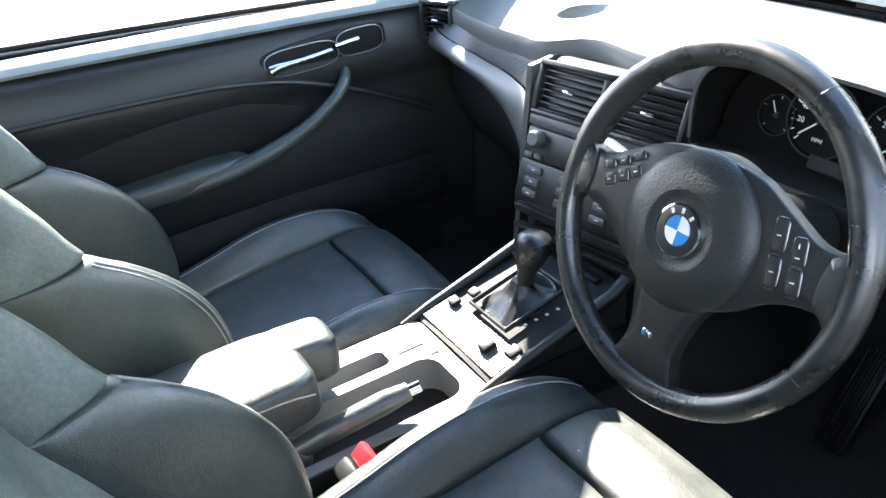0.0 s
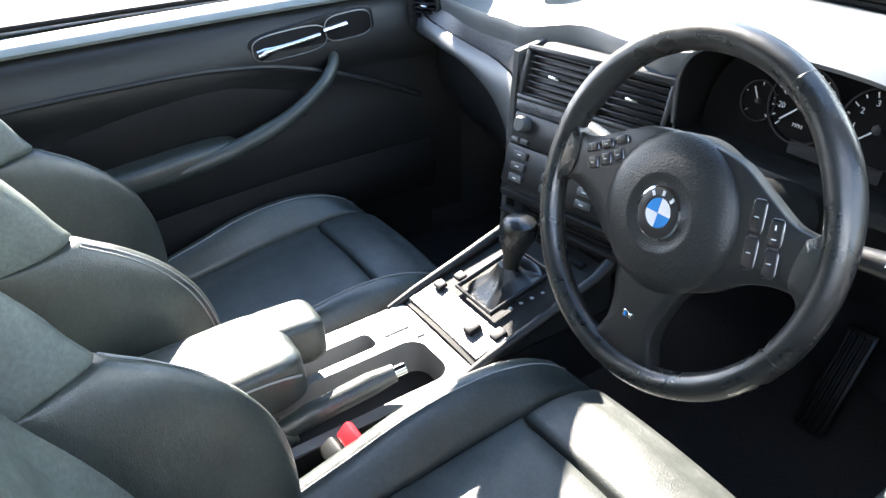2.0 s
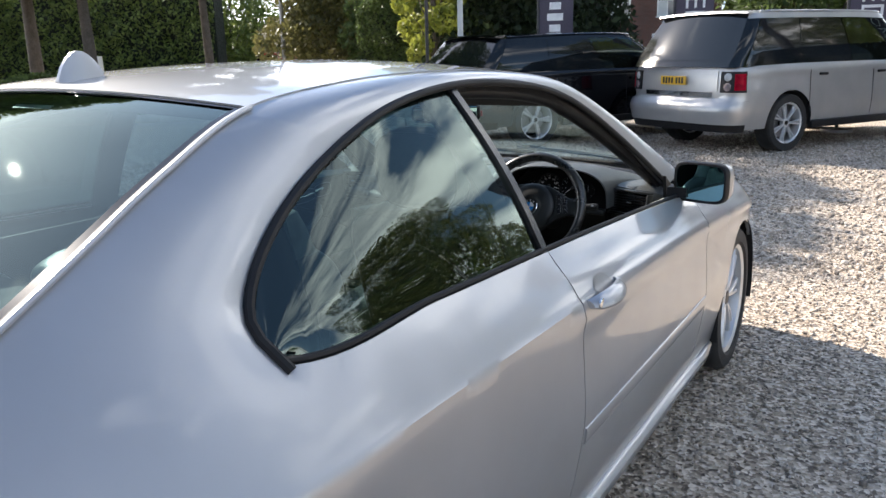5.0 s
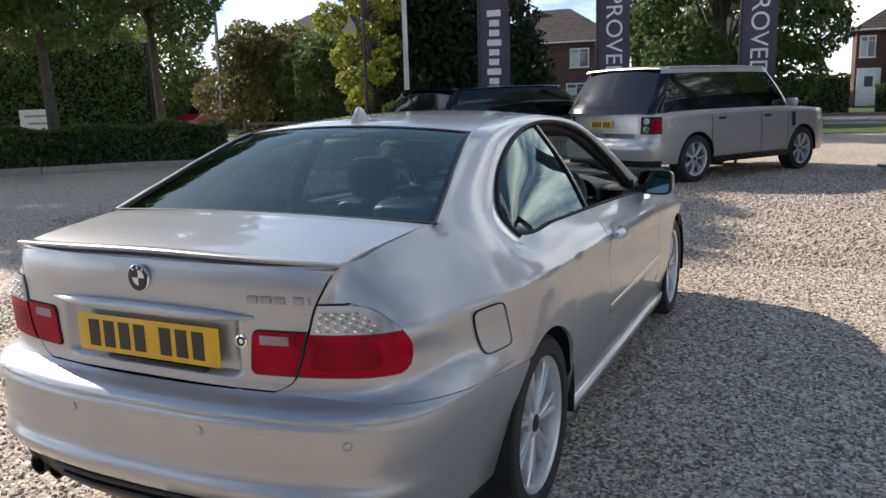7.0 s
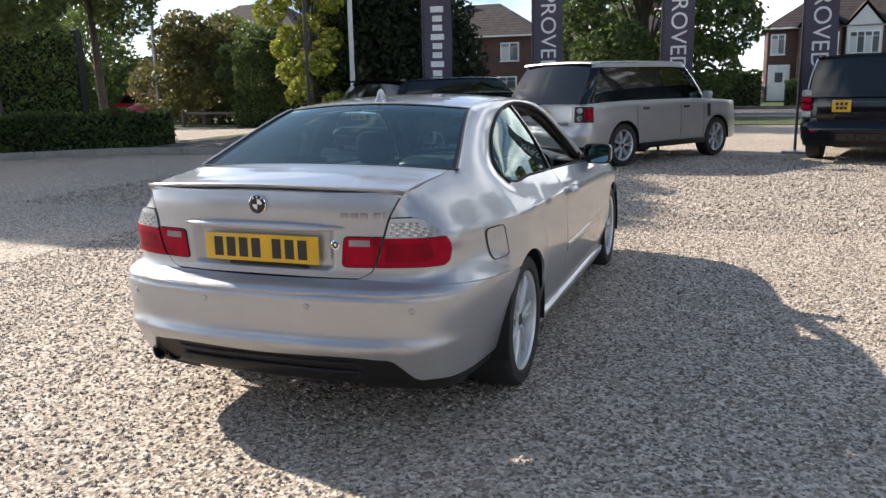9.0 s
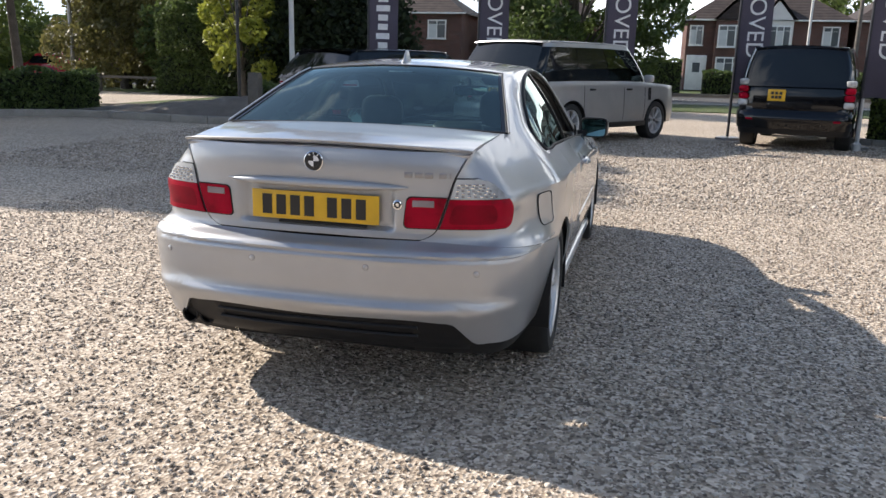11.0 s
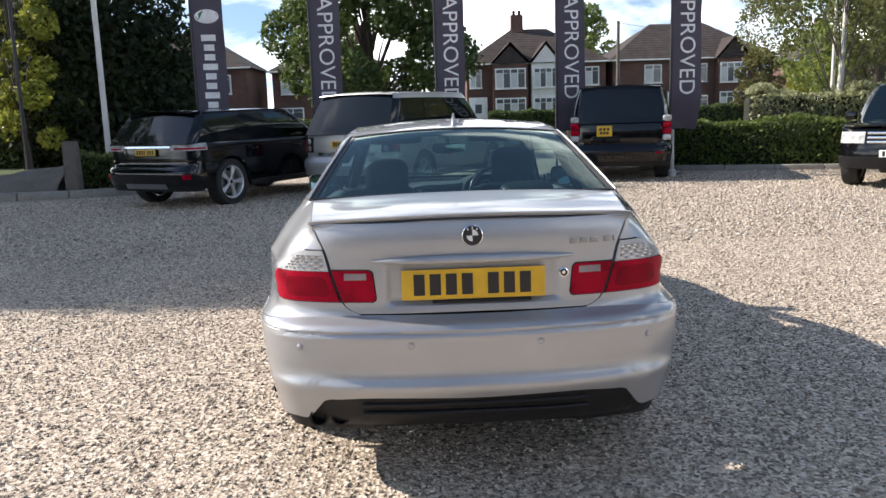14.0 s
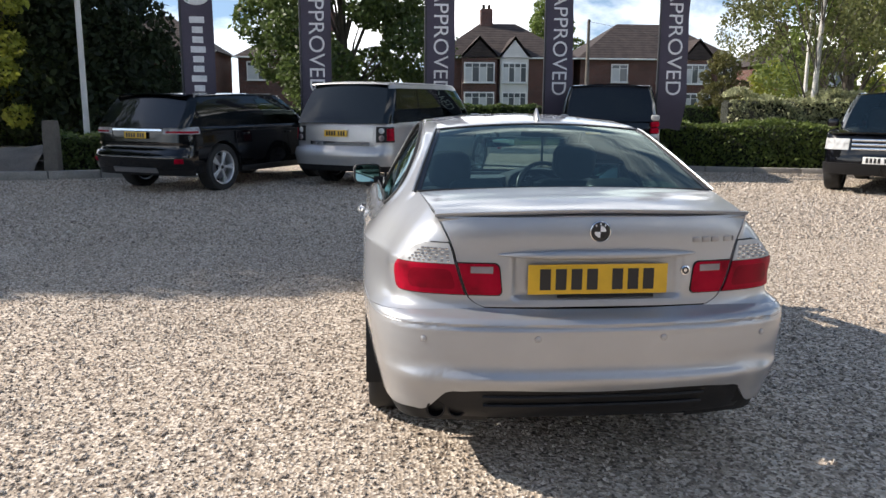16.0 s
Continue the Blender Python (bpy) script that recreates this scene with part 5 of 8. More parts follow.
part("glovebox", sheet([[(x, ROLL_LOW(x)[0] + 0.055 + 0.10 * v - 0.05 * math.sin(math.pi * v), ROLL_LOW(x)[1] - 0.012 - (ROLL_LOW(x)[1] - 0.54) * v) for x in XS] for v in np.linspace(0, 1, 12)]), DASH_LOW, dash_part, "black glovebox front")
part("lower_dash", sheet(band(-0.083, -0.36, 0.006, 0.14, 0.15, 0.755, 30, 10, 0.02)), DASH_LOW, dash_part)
part("stack_cheek", slab([[(-0.172 - 0.03 * w, 2.862 + 0.115 * w - 0.055 * v, 0.90 - 0.36 * v) for w in np.linspace(0, 1, 6)] for v in np.linspace(0, 1, 10)], 0.01), DASH, dash_part)


def vent_part(m, w, h, n, name="air_vent"):
    """An air vent: frame, slats and a knurled wheel; its face is the local xz plane, looking to -y."""
    v = part(name, join(box((0, 0.012, h / 2 + 0.004), (w + 0.020, 0.030, 0.009), 0.003), box((0, 0.012, -h / 2 - 0.004), (w + 0.020, 0.030, 0.009), 0.003),
                        box((-w / 2 - 0.005, 0.012, 0), (0.010, 0.030, h), 0.003), box((w / 2 + 0.005, 0.012, 0), (0.010, 0.030, h), 0.003)), DASH_LOW, dash_part, "black air vent frame", m=m)
    part("vent_back", box((0, 0.035, 0), (w, 0.004, h)), GAP, v)
    for i in range(n):
        part("slat", box((0, 0.012, -h / 2 + h * (i + 0.5) / n), (w, 0.022, 0.0028), 0.001, rot=(14, 0, 0)), PILLAR, v)
    part("vent_tab", box((0, -0.002, 0.002), (0.022, 0.008, 0.006), 0.002), CHROME, v)
    return v


STACK = pose(-0.009, 2.868, 0.79, -22, 0, 9)


STACK_LOW = pose(-0.009, 2.847, 0.79, -7, 0, 9)


def stack(name, geo, mat, lab="", low=False):
    return part(name, geo, mat, dash_part, lab, m=STACK_LOW if low else STACK)


stack("centre_panel", box((0, 0.045, -0.005), (0.300, 0.09, 0.26), 0.012), DASH_LOW, "black centre stack")
stack("stack_foot", box((0, 0.06, -0.20), (0.28, 0.08, 0.20), 0.01), DASH_LOW, "black lower stack", True)
stack("vent_pod", box((0.002, 0.041, 0.080), (0.300, 0.060, 0.112), 0.022, 4), DASH_LOW, "rounded black pod round the middle vents")
vent_part(STACK @ pose(-0.072, -0.012, 0.080), 0.122, 0.072, 7)
vent_part(STACK @ pose(0.078, -0.012, 0.080), 0.110, 0.072, 7)
stack("vent_wheel", box((0.009, -0.006, 0.080), (0.010, 0.02, 0.05), 0.004), TRIM)
stack("vent_wheel", box((-0.145, -0.006, 0.080), (0.008, 0.016, 0.03), 0.004), TRIM)
stack("weave_panel", box((0, -0.004, 0.028), (0.290, 0.012, 0.020), 0.003), WEAVE, "woven trim under the vents")
radio = stack("radio", box((0, -0.004, -0.010), (0.280, 0.014, 0.052), 0.004), DASH_LOW, "black radio")
part("radio_display", box((0.02, -0.012, 0.002), (0.10, 0.002, 0.016)), PRINT, radio, m=None)
part("tape_slot", box((0.02, -0.012, -0.016), (0.13, 0.002, 0.012)), GAP, radio)
part("volume_knob", lathe([(0.014, 0), (0.014, 0.014), (0.011, 0.018), (0, 0.018)], 20, "y"), DASH, radio, m=pose(-0.112, -0.011, -0.002, 0, 0, 180))
for i in range(5):
    part("radio_button", box((-0.125 + 0.021 * i + (0.10 if i > 1 else 0), -0.012, -0.030), (0.017, 0.006, 0.009), 0.002), DASH, radio)
climate = stack("climate_panel", box((0, -0.004, -0.072), (0.280, 0.014, 0.068), 0.004), DASH_LOW, "black climate control panel")
for i in range(4):
    for j in range(3):
        part("climate_button", box((-0.105 + 0.070 * i + (0.0 if i < 2 else 0.005), -0.013, -0.052 - 0.020 * j), (0.030, 0.006, 0.013), 0.002), DASH, climate)
        part("button_mark", box((-0.105 + 0.070 * i + (0.0 if i < 2 else 0.005), -0.0165, -0.052 - 0.020 * j), (0.008, 0.001, 0.0018)), WHITE_PRINT, climate)
for k, z in enumerate((-0.128, -0.165)):
    stack("storage_slot", join(box((0, -0.012, z + 0.018), (0.26, 0.02, 0.006), 0.002), box((0, 0.02, z), (0.24, 0.01, 0.03))), GAP if k else DASH_LOW, "dark open slot", True)
for i in range(5):
    stack("stack_switch", box((-0.085 + 0.042 * i, -0.006, -0.205), (0.034, 0.014, 0.020), 0.003), DASH, "small black switch", True)
VR = pose(0.628, 2.930, 0.882, -8, 0, -18)
vent_part(VR, 0.135, 0.075, 8)
VL = pose(-0.632, 2.960, 0.866, -6, 0, 20)
vent_part(VL, 0.070, 0.070, 7)
sw = part("light_switch", box((0.64, 2.962, 0.79), (0.15, 0.03, 0.055), 0.006, rot=(-10, 0, -14)), DASH_LOW, dash_part)
part("switch_knob", lathe([(0.020, 0), (0.019, 0.012), (0.016, 0.018), (0, 0.018)], 22, "y"), DASH, sw, m=pose(0.60, 2.955, 0.79, 0, 0, 168))
for i in range(3):
    part("switch_mark", box((0.655 + 0.02 * i, 2.946 + 0.003 * i, 0.795), (0.010, 0.002, 0.004), rot=(0, 0, -14)), WHITE_PRINT, sw)
part("speaker_grille", lathe([(0.045, 0), (0.045, 0.003), (0, 0.004)], 24), DASH_LOW, dash_part, m=pose(-0.335, 3.085, 0.951))

# instrument binnacle
hood_rows = []
for y, k, dz in ((2.865, 1.0, 0.0), (2.885, 1.01, 0.003), (2.92, 1.03, 0.004), (2.98, 1.07, 0.0), (3.05, 1.15, -0.012), (3.13, 1.28, -0.035), (3.20, 1.40, -0.055)):
    row = []
    for a in np.linspace(0, math.pi, 25):
        c, s = math.cos(a), math.sin(a)
        row.append((0.350 - 0.207 * k * math.copysign(abs(c) ** 0.75, c), y + 0.03 * abs(c) ** 2, 0.862 + (0.145 + dz) * abs(s) ** 0.62))
    hood_rows.append(row)
part("dash_shoulder", box((0.600, 3.008, 0.893), (0.090, 0.075, 0.078), 0.022, 4, rot=(0, 0, -12)), DASH, dash_part, "dark grained dashboard shoulder beside the hood")
part("binnacle_hood", slab(hood_rows, 0.005), DASH, dash_part, "curved dark instrument hood")
inside = []
for y, k in ((2.868, 0.972), (2.90, 0.965), (2.95, 0.955), (3.0, 0.945)):
    row = []
    for a in np.linspace(-0.25, math.pi + 0.25, 29):
        c, sn = math.cos(a), math.sin(a)
        row.append((0.350 - 0.207 * k * math.copysign(abs(c) ** 0.75, c), y + 0.03 * abs(c) ** 2, 0.862 + 0.145 * k * math.copysign(abs(sn) ** 0.62, sn) - (0.012 if sn < 0.2 else 0)))
    inside.append(row)
part("hood_lining", sheet(inside), MATTE, dash_part, "black lining of the instrument hood")
plate = []
for a in np.linspace(0, math.pi, 33):
    c, sn = math.cos(a), math.sin(a)
    plate.append((0.350 - 0.190 * math.copysign(abs(c) ** 0.75, c), 0.842 + 0.148 * abs(sn) ** 0.62))
part("instrument_panel", loft([[(x, 2.955 + d + (z - 0.915) * 0.25, z) for x, z in plate] for d in (-0.005, 0.005)]), MATTE, dash_part)
part("binnacle_floor", box((0.350, 2.935, 0.842), (0.40, 0.11, 0.02), 0.006, rot=(-6, 0, 0)), DASH_LOW, dash_part)


def dial(x, z, r, ticks, needle, figures=(), unit=""):
    m = pose(x, 2.942 + (z - 0.915) * 0.25, z, 76, 0, 0)
    d = part("dial", lathe([(r, 0), (r, 0.004), (r * 0.94, 0.004), (r * 0.93, 0.001), (0, 0.001)], 36), MATTE, dash_part, "black dial with white marks", m=m)
    part("dial_ring", lathe([(r * 1.0, 0.003), (r * 1.0, 0.006), (r * 0.96, 0.006), (r * 0.96, 0.003)], 36, caps=False), TRIM, d)
    for i in range(ticks):
        a = radians(225 - 270 * i / (ticks - 1))
        ln = 0.14 if i % 2 == 0 else 0.08
        part("tick", box((r * (0.90 - ln / 2) * math.cos(a), r * (0.90 - ln / 2) * math.sin(a), 0.0022), (r * ln, r * 0.026, 0.0008), rot=(0, 0, math.degrees(a))), WHITE_PRINT, d)
    for k, text in enumerate(figures):
        a = radians(225 - 270 * (k + 1) / (len(figures) + 1))
        words(text, r * 0.21, pose(r * 0.62 * math.cos(a), r * 0.62 * math.sin(a), 0.0022), WHITE_PRINT, d, "dial_numeral", 0.0002)
    if unit:
        words(unit, r * 0.15, pose(0, -r * 0.52, 0.0022), WHITE_PRINT, d, "dial_unit", 0.0002)
    a = radians(needle)
    part("needle", box((r * 0.33 * math.cos(a), r * 0.33 * math.sin(a), 0.005), (r * 0.75, r * 0.035, 0.0015), rot=(0, 0, needle)), WHITE_PRINT, d)
    part("needle_cap", lathe([(r * 0.13, 0), (r * 0.12, 0.007), (0, 0.008)], 16), PRINT, d)


dial(0.308, 0.920, 0.047, 17, 222, ("20", "40", "60", "80", "100", "120", "140"), "MPH")
dial(0.404, 0.920, 0.047, 15, 222, ("1", "2", "3", "4", "5", "6"))
dial(0.247, 0.911, 0.026, 5, 120)
dial(0.466, 0.911, 0.026, 5, 90)
part("trip_display", box((0.365, 2.929, 0.872), (0.12, 0.004, 0.018), 0.002, rot=(-14, 0, 0)), GAP, dash_part)

# steering wheel
STEER = pose(0.361, 2.672, 0.893, 68.4, 0, 0)
wheel_s = under(thing("steering_wheel", "black leather three-spoke steering wheel", "", STEER), coupe)
rim_pts, rim_rad = [], []
for i in range(72):
    a = 2 * math.pi * i / 72
    rim_pts.append((0.181 * math.cos(a), 0.181 * math.sin(a), 0))
    thumb = max(0, 1 - (min(abs(math.degrees(a) - 28), abs(math.degrees(a) - 152)) / 20) ** 2)
    rim_rad.append(0.0152 + 0.0022 * thumb)
part("rim", tube(rim_pts, rim_rad, 14, True), WHEEL_LEATHER, wheel_s, "worn black leather rim")
for a in (62, 118, 205, 335, 245, 295):
    c, s = math.cos(radians(a)), math.sin(radians(a))
    part("rim_seam", tube([(0.181 * c + 0.0151 * math.cos(b) * c, 0.181 * s + 0.0151 * math.cos(b) * s, 0.0151 * math.sin(b)) for b in np.linspace(0, 2 * math.pi, 17)[:-1]], 0.0004, 4, True), WHEEL_LEATHER, wheel_s)
part("airbag_cover", lathe([(0.084, -0.03), (0.085, 0.002), (0.084, 0.008), (0.080, 0.013), (0.070, 0.0175), (0.056, 0.0205), (0.043, 0.0222), (0.041, 0.0222), (0.037, 0.0200), (0.031, 0.0190), (0, 0.0190)], 64), HUB_COVER, wheel_s, "grained airbag cover")
badge(0.0270, 0.003, wheel_s, pose(0, 0, 0.0190))


def spoke_plate(edge, z, thick):
    """A flat moulding with softened edges from its closed outline."""
    line = smooth_line(list(edge) + [edge[0]], 90)[:-1]
    mid = line.mean(axis=0)
    rings = []
    for k, h in ((1.0, z - thick), (1.0, z - 0.003), (0.985, z - 0.001), (0.965, z), (0.55, z + 0.001)):
        rings.append([(mid[0] + (q[0] - mid[0]) * k, mid[1] + (q[1] - mid[1]) * k, h) for q in line])
    return loft(rings)


spokes = []
for sx in (-1, 1):
    outline = [(sx * a, b) for a, b in ((0.020, 0.082), (0.060, 0.076), (0.098, 0.058), (0.132, 0.042), (0.160, 0.040), (0.173, 0.036), (0.176, 0.012), (0.172, -0.016), (0.160, -0.016), (0.130, -0.020), (0.098, -0.036), (0.070, -0.058), (0.045, -0.060), (0.02, 0.0))]
    spokes.append(part("spoke", spoke_plate(outline, 0.006, 0.018), DASH_LOW, wheel_s, "smooth black spoke", sharp=60))
    part("spoke_end", spoke_plate([(sx * a, b) for a, b in ((0.150, 0.036), (0.162, 0.046), (0.176, 0.050), (0.178, 0.012), (0.172, -0.026), (0.160, -0.018), (0.150, -0.010), (0.147, 0.012))], 0.009, 0.018), WHEEL_LEATHER, wheel_s, "worn leather where spoke meets rim", sharp=60)
outline = [(-0.050, -0.055), (-0.042, -0.085), (-0.034, -0.115), (-0.034, -0.140), (-0.044, -0.176), (0.0, -0.182), (0.044, -0.176), (0.034, -0.140), (0.034, -0.115), (0.042, -0.085), (0.050, -0.055), (0.0, -0.04)]
spokes.append(part("spoke", spoke_plate(outline, 0.005, 0.018), DASH_LOW, wheel_s, "smooth black lower spoke", sharp=60))
for x, y, w, h, rz, marks in ((-0.127, 0.030, 0.017, 0.010, 26, 0), (-0.108, 0.040, 0.017, 0.010, 28, 1), (-0.089, 0.051, 0.017, 0.010, 30, 0), (-0.120, 0.014, 0.014, 0.014, 22, 1), (-0.103, 0.024, 0.014, 0.014, 26, 1), (-0.087, 0.034, 0.013, 0.013, 30, 1),
                              (0.0975, 0.036, 0.0145, 0.034, 10, 1), (0.103, 0.002, 0.0145, 0.032, 10, 1), (0.1205, 0.029, 0.0145, 0.027, 12, 2), (0.126, 0.001, 0.0145, 0.027, 12, 1)):
    sp = spokes[0] if x < 0 else spokes[1]
    bt = part("wheel_button", pillow((x, y, 0.0065), (w, h, 0.006), (0, 0, rz), 0.3, 10), PILLAR, sp, "small glossy black wheel button")
    edge = pose(x, y, 0.0078, 0, 0, rz)
    part("button_rim", tube([tuple(edge @ Vector((0.5 * w * math.copysign(abs(math.cos(a)) ** 0.45, math.cos(a)), 0.5 * h * math.copysign(abs(math.sin(a)) ** 0.45, math.sin(a)), 0))) for a in np.linspace(0, 2 * math.pi, 33)[:-1]], 0.0005, 4, True), STEEL, bt, "thin grey rim")
    for k in range(marks):
        q = edge @ Vector((0, (k - 0.5 * (marks - 1)) * 0.011, 0))
        part("button_mark", box((q.x, q.y, 0.0099), (0.0045, 0.0010, 0.0005), rot=(0, 0, rz + 90 * k)), WHITE_PRINT, bt)
part("spoke_badge", box((-0.004, -0.122, 0.0065), (0.015, 0.008, 0.0018), 0.0008), CHROME, spokes[2], "small plain badge plate")
part("spoke_badge_bar", box((-0.008, -0.122, 0.0077), (0.003, 0.006, 0.0008)), BLUE_ENAMEL, spokes[2])
part("column", lathe([(0.045, -0.20), (0.050, -0.03), (0.04, -0.02)], 20), DASH_LOW, wheel_s)
for sx, lab in ((1, "light"), (-1, "wiper")):
    st = part("stalk", tube([(sx * 0.04, 0.01, -0.055), (sx * 0.13, 0.022, -0.060), (sx * 0.20, 0.030, -0.060), (sx * 0.215, 0.031, -0.060)], [0.008, 0.009, 0.013, 0.011], 10), DASH_LOW, wheel_s, "black column stalk")
    part("stalk_mark", box((sx * 0.200, 0.032, -0.0465), (0.009, 0.004, 0.001)), WHITE_PRINT, st)

# centre console, selector and handbrake
console = under(thing("centre_console", "grey-silver centre console with gear selector", ""), coupe)
part("selector_panel", sheet([[(x, 2.572 + (2.835 - 2.572) * v, 0.552 + 0.062 * v + 0.004 * (1 - (x / 0.12) ** 2)) for x in np.linspace(-0.112, 0.100, 9)] for v in np.linspace(0, 1, 9)], (0, 0, -0.07)), SELECTOR, console, "dark grey selector surround")
for k, y in enumerate((2.590,)):
    part("weave_inlay", sheet([[(x, 2.580 + 0.055 * v, 0.560 + 0.014 * v) for x in np.linspace(-0.105, 0.093, 5)] for v in (0, 1)], (0, 0, -0.01)), WEAVE, console, "woven dark inlay")
part("selector_frame", tube([(-0.055, 2.645, 0.583), (0.040, 2.645, 0.583), (0.040, 2.765, 0.611), (-0.055, 2.765, 0.611)], 0.0045, 8, True), DASH_LOW, console, "black selector frame")
gaiter = []
for t, w in ((0, 1.0), (0.2, 0.90), (0.45, 0.70), (0.6, 0.50), (0.8, 0.36), (1.0, 0.26)):
    gaiter.append([(-0.008 + 0.047 * w * math.copysign(abs(math.cos(a)) ** 0.6, math.cos(a)) * (1 + 0.08 * math.cos(7 * a)), 2.703 + 0.012 * t + 0.058 * w * math.copysign(abs(math.sin(a)) ** 0.6, math.sin(a)), 0.589 + 0.036 * t ** 1.5 + 0.022 * math.sin(a) * (1 - t) + 0.004 * math.sin(9 * a) * (t * (1 - t))) for a in np.linspace(0, 2 * math.pi, 41)[:-1]])
part("gaiter", loft(gaiter), WHEEL_LEATHER, console, "folded black leather gaiter")
part("gear_lever", loft([[(1.2 * r * math.cos(a) + 0.020 * (z - 0.62) / 0.11, y + r * 1.05 * math.sin(a), z - 0.012 * (z - 0.62) / 0.11) for a in np.linspace(0, 2 * math.pi, 17)[:-1]] for y, z, r in ((2.714, 0.625, 0.012), (2.716, 0.650, 0.014), (2.719, 0.672, 0.021), (2.721, 0.692, 0.027), (2.722, 0.708, 0.0275), (2.721, 0.722, 0.024), (2.719, 0.731, 0.014), (2.718, 0.7335, 0.004))]), WHEEL_LEATHER, console, "black leather gear knob")
for i in range(4):
    part("selector_letter", box((0.055 + 0.004 * i, 2.672 + 0.018 * i, 0.5905 + 0.0042 * i), (0.005, 0.005, 0.001)), WHITE_PRINT, console)
for x in (-0.117, 0.104):
    part("console_rim", tube([(x, 2.545, 0.545), (x, 2.60, 0.562), (x, 2.70, 0.588), (x, 2.80, 0.616), (x, 2.86, 0.650)], [0.007, 0.009, 0.010, 0.011, 0.012], 10), DASH_LOW, console, "padded black console edge")
for x, y in ((0.040, 2.600), (0.078, 2.622)):
    part("window_switch", box((x, y + 0.01, 0.571), (0.020, 0.024, 0.012), 0.003, rot=(13, 0, 0)), TRIM, console, "black window switch")
for x, y in ((-0.085, 2.66), (-0.085, 2.62)):
    part("window_switch", box((x, y + 0.01, 0.577), (0.020, 0.018, 0.008), 0.003, rot=(13, 0, 0)), TRIM, console, "black window switch")
for i in range(3):
    part("console_switch", box((-0.055 + 0.05 * i, 2.812, 0.614), (0.036, 0.016, 0.010), 0.003), TRIM, console)


def round_rect(x0, x1, y0, y1, r, n=6):
    pts = []
    for cx, cy, a0 in ((x1 - r, y0 + r, -90), (x1 - r, y1 - r, 0), (x0 + r, y1 - r, 90), (x0 + r, y0 + r, 180)):
        pts += [(cx + r * math.cos(radians(a0 + 90 * i / n)), cy + r * math.sin(radians(a0 + 90 * i / n))) for i in range(n + 1)]
    return pts


def holed_plate(outer, holes, z, depth):
    """A plate with openings through it; z(x, y) is its upper face."""
    bm = bmesh.new()
    loops = []
    for ring in [outer] + holes:
        vs = [bm.verts.new((x, y, 0)) for x, y in ring]
        loops.append(vs)
        for i, v in enumerate(vs):
            bm.edges.new((v, vs[(i + 1) % len(vs)]))
    bmesh.ops.triangle_fill(bm, use_beauty=True, edges=list(bm.edges))
    for vs in loops:
        low = [bm.verts.new((v.co.x, v.co.y, -1)) for v in vs]
        for i in range(len(vs)):
            k = (i + 1) % len(vs)
            bm.faces.new((vs[i], vs[k], low[k], low[i]))
    for v in bm.verts:
        v.co.z = z(v.co.x, v.co.y) - (depth if v.co.z < -0.5 else 0)
    return from_bm(bm)


part("console_body", holed_plate(round_rect(-0.110, 0.106, 2.14, 2.570, 0.012), [round_rect(-0.076, -0.036, 2.20, 2.482, 0.012), round_rect(-0.018, 0.088, 2.17, 2.542, 0.030)], lambda x, y: 0.551, 0.065), CONSOLE, console, "pale grey console top with two openings", sharp=30)
for sx, x in ((-1, -0.112), (1, 0.108)):
    part("console_flank", slab([[(x + sx * 0.012 * v, y, 0.548 - 0.24 * v) for v in np.linspace(0, 1, 4)] for y in np.linspace(2.14, 2.86, 8)], 0.004), DASH_LOW, console)
part("console_recess", box((0.0, 2.36, 0.485), (0.19, 0.42, 0.01)), GAP, console)
part("seat_heat_switch", box((-0.062, 2.522, 0.551), (0.030, 0.045, 0.004), 0.001), CONSOLE, console)
part("seat_heat_switch", box((-0.028, 2.548, 0.551), (0.026, 0.014, 0.004), 0.001), CONSOLE, console)
hb = part("handbrake", tube([(0.050, 2.20, 0.535), (0.053, 2.27, 0.553), (0.060, 2.32, 0.566), (0.068, 2.42, 0.580), (0.073, 2.455, 0.585)], [0.013, 0.014, 0.017, 0.017, 0.013], 14), LEATHER, console, "black leather handbrake lever")
part("handbrake_button", tube([(0.073, 2.455, 0.585), (0.076, 2.472, 0.588)], 0.009, 12), CHROME, hb)
part("handbrake_boot", pillow((0.050, 2.235, 0.535), (0.055, 0.14, 0.05), (10, 0, 0), 0.6, 10), LEATHER, hb)
arm = part("armrest", pillow((-0.026, 2.180, 0.616), (0.158, 0.330, 0.085), (1, 0, 0), 0.32, 18), LEATHER, console, "black leather centre armrest, sunlit")
part("armrest_nose", pillow((-0.060, 2.350, 0.618), (0.085, 0.105, 0.076), (-4, 0, 0), 0.42, 12), LEATHER, arm)
part("armrest_seam", tube([(0.050 + 0.003 * math.sin(3 * t), 2.03 + 0.30 * t, 0.642 - 0.012 * (2 * t - 1) ** 4) for t in np.linspace(0, 1, 14)], 0.0018, 5), STITCH, arm, "pale stitched seam")
part("armrest_hinge", box((-0.01, 2.10, 0.555), (0.13, 0.10, 0.08), 0.01), DASH_LOW, arm)
for x, y in ((0.150, 2.345), (-0.150, 2.37)):
    bk = under(thing("belt_buckle", "seat belt buckle with red button", ""), coupe)
    part("buckle_body", box((x, y - 0.01, 0.545), (0.045, 0.028, 0.075), 0.006, rot=(30, 0, 0)), DASH_LOW, bk)
    part("release_button", box((x, y + 0.002, 0.583), (0.042, 0.026, 0.014), 0.004, rot=(42, 0, 0)), BUCKLE_RED, bk, "bright red release button")


# door cards
CREASE = curve_of([(1.9, 0.853), (2.15, 0.852), (2.3, 0.846), (2.5, 0.831), (2.63, 0.806), (2.73, 0.770), (2.85, 0.715), (2.95, 0.66)])


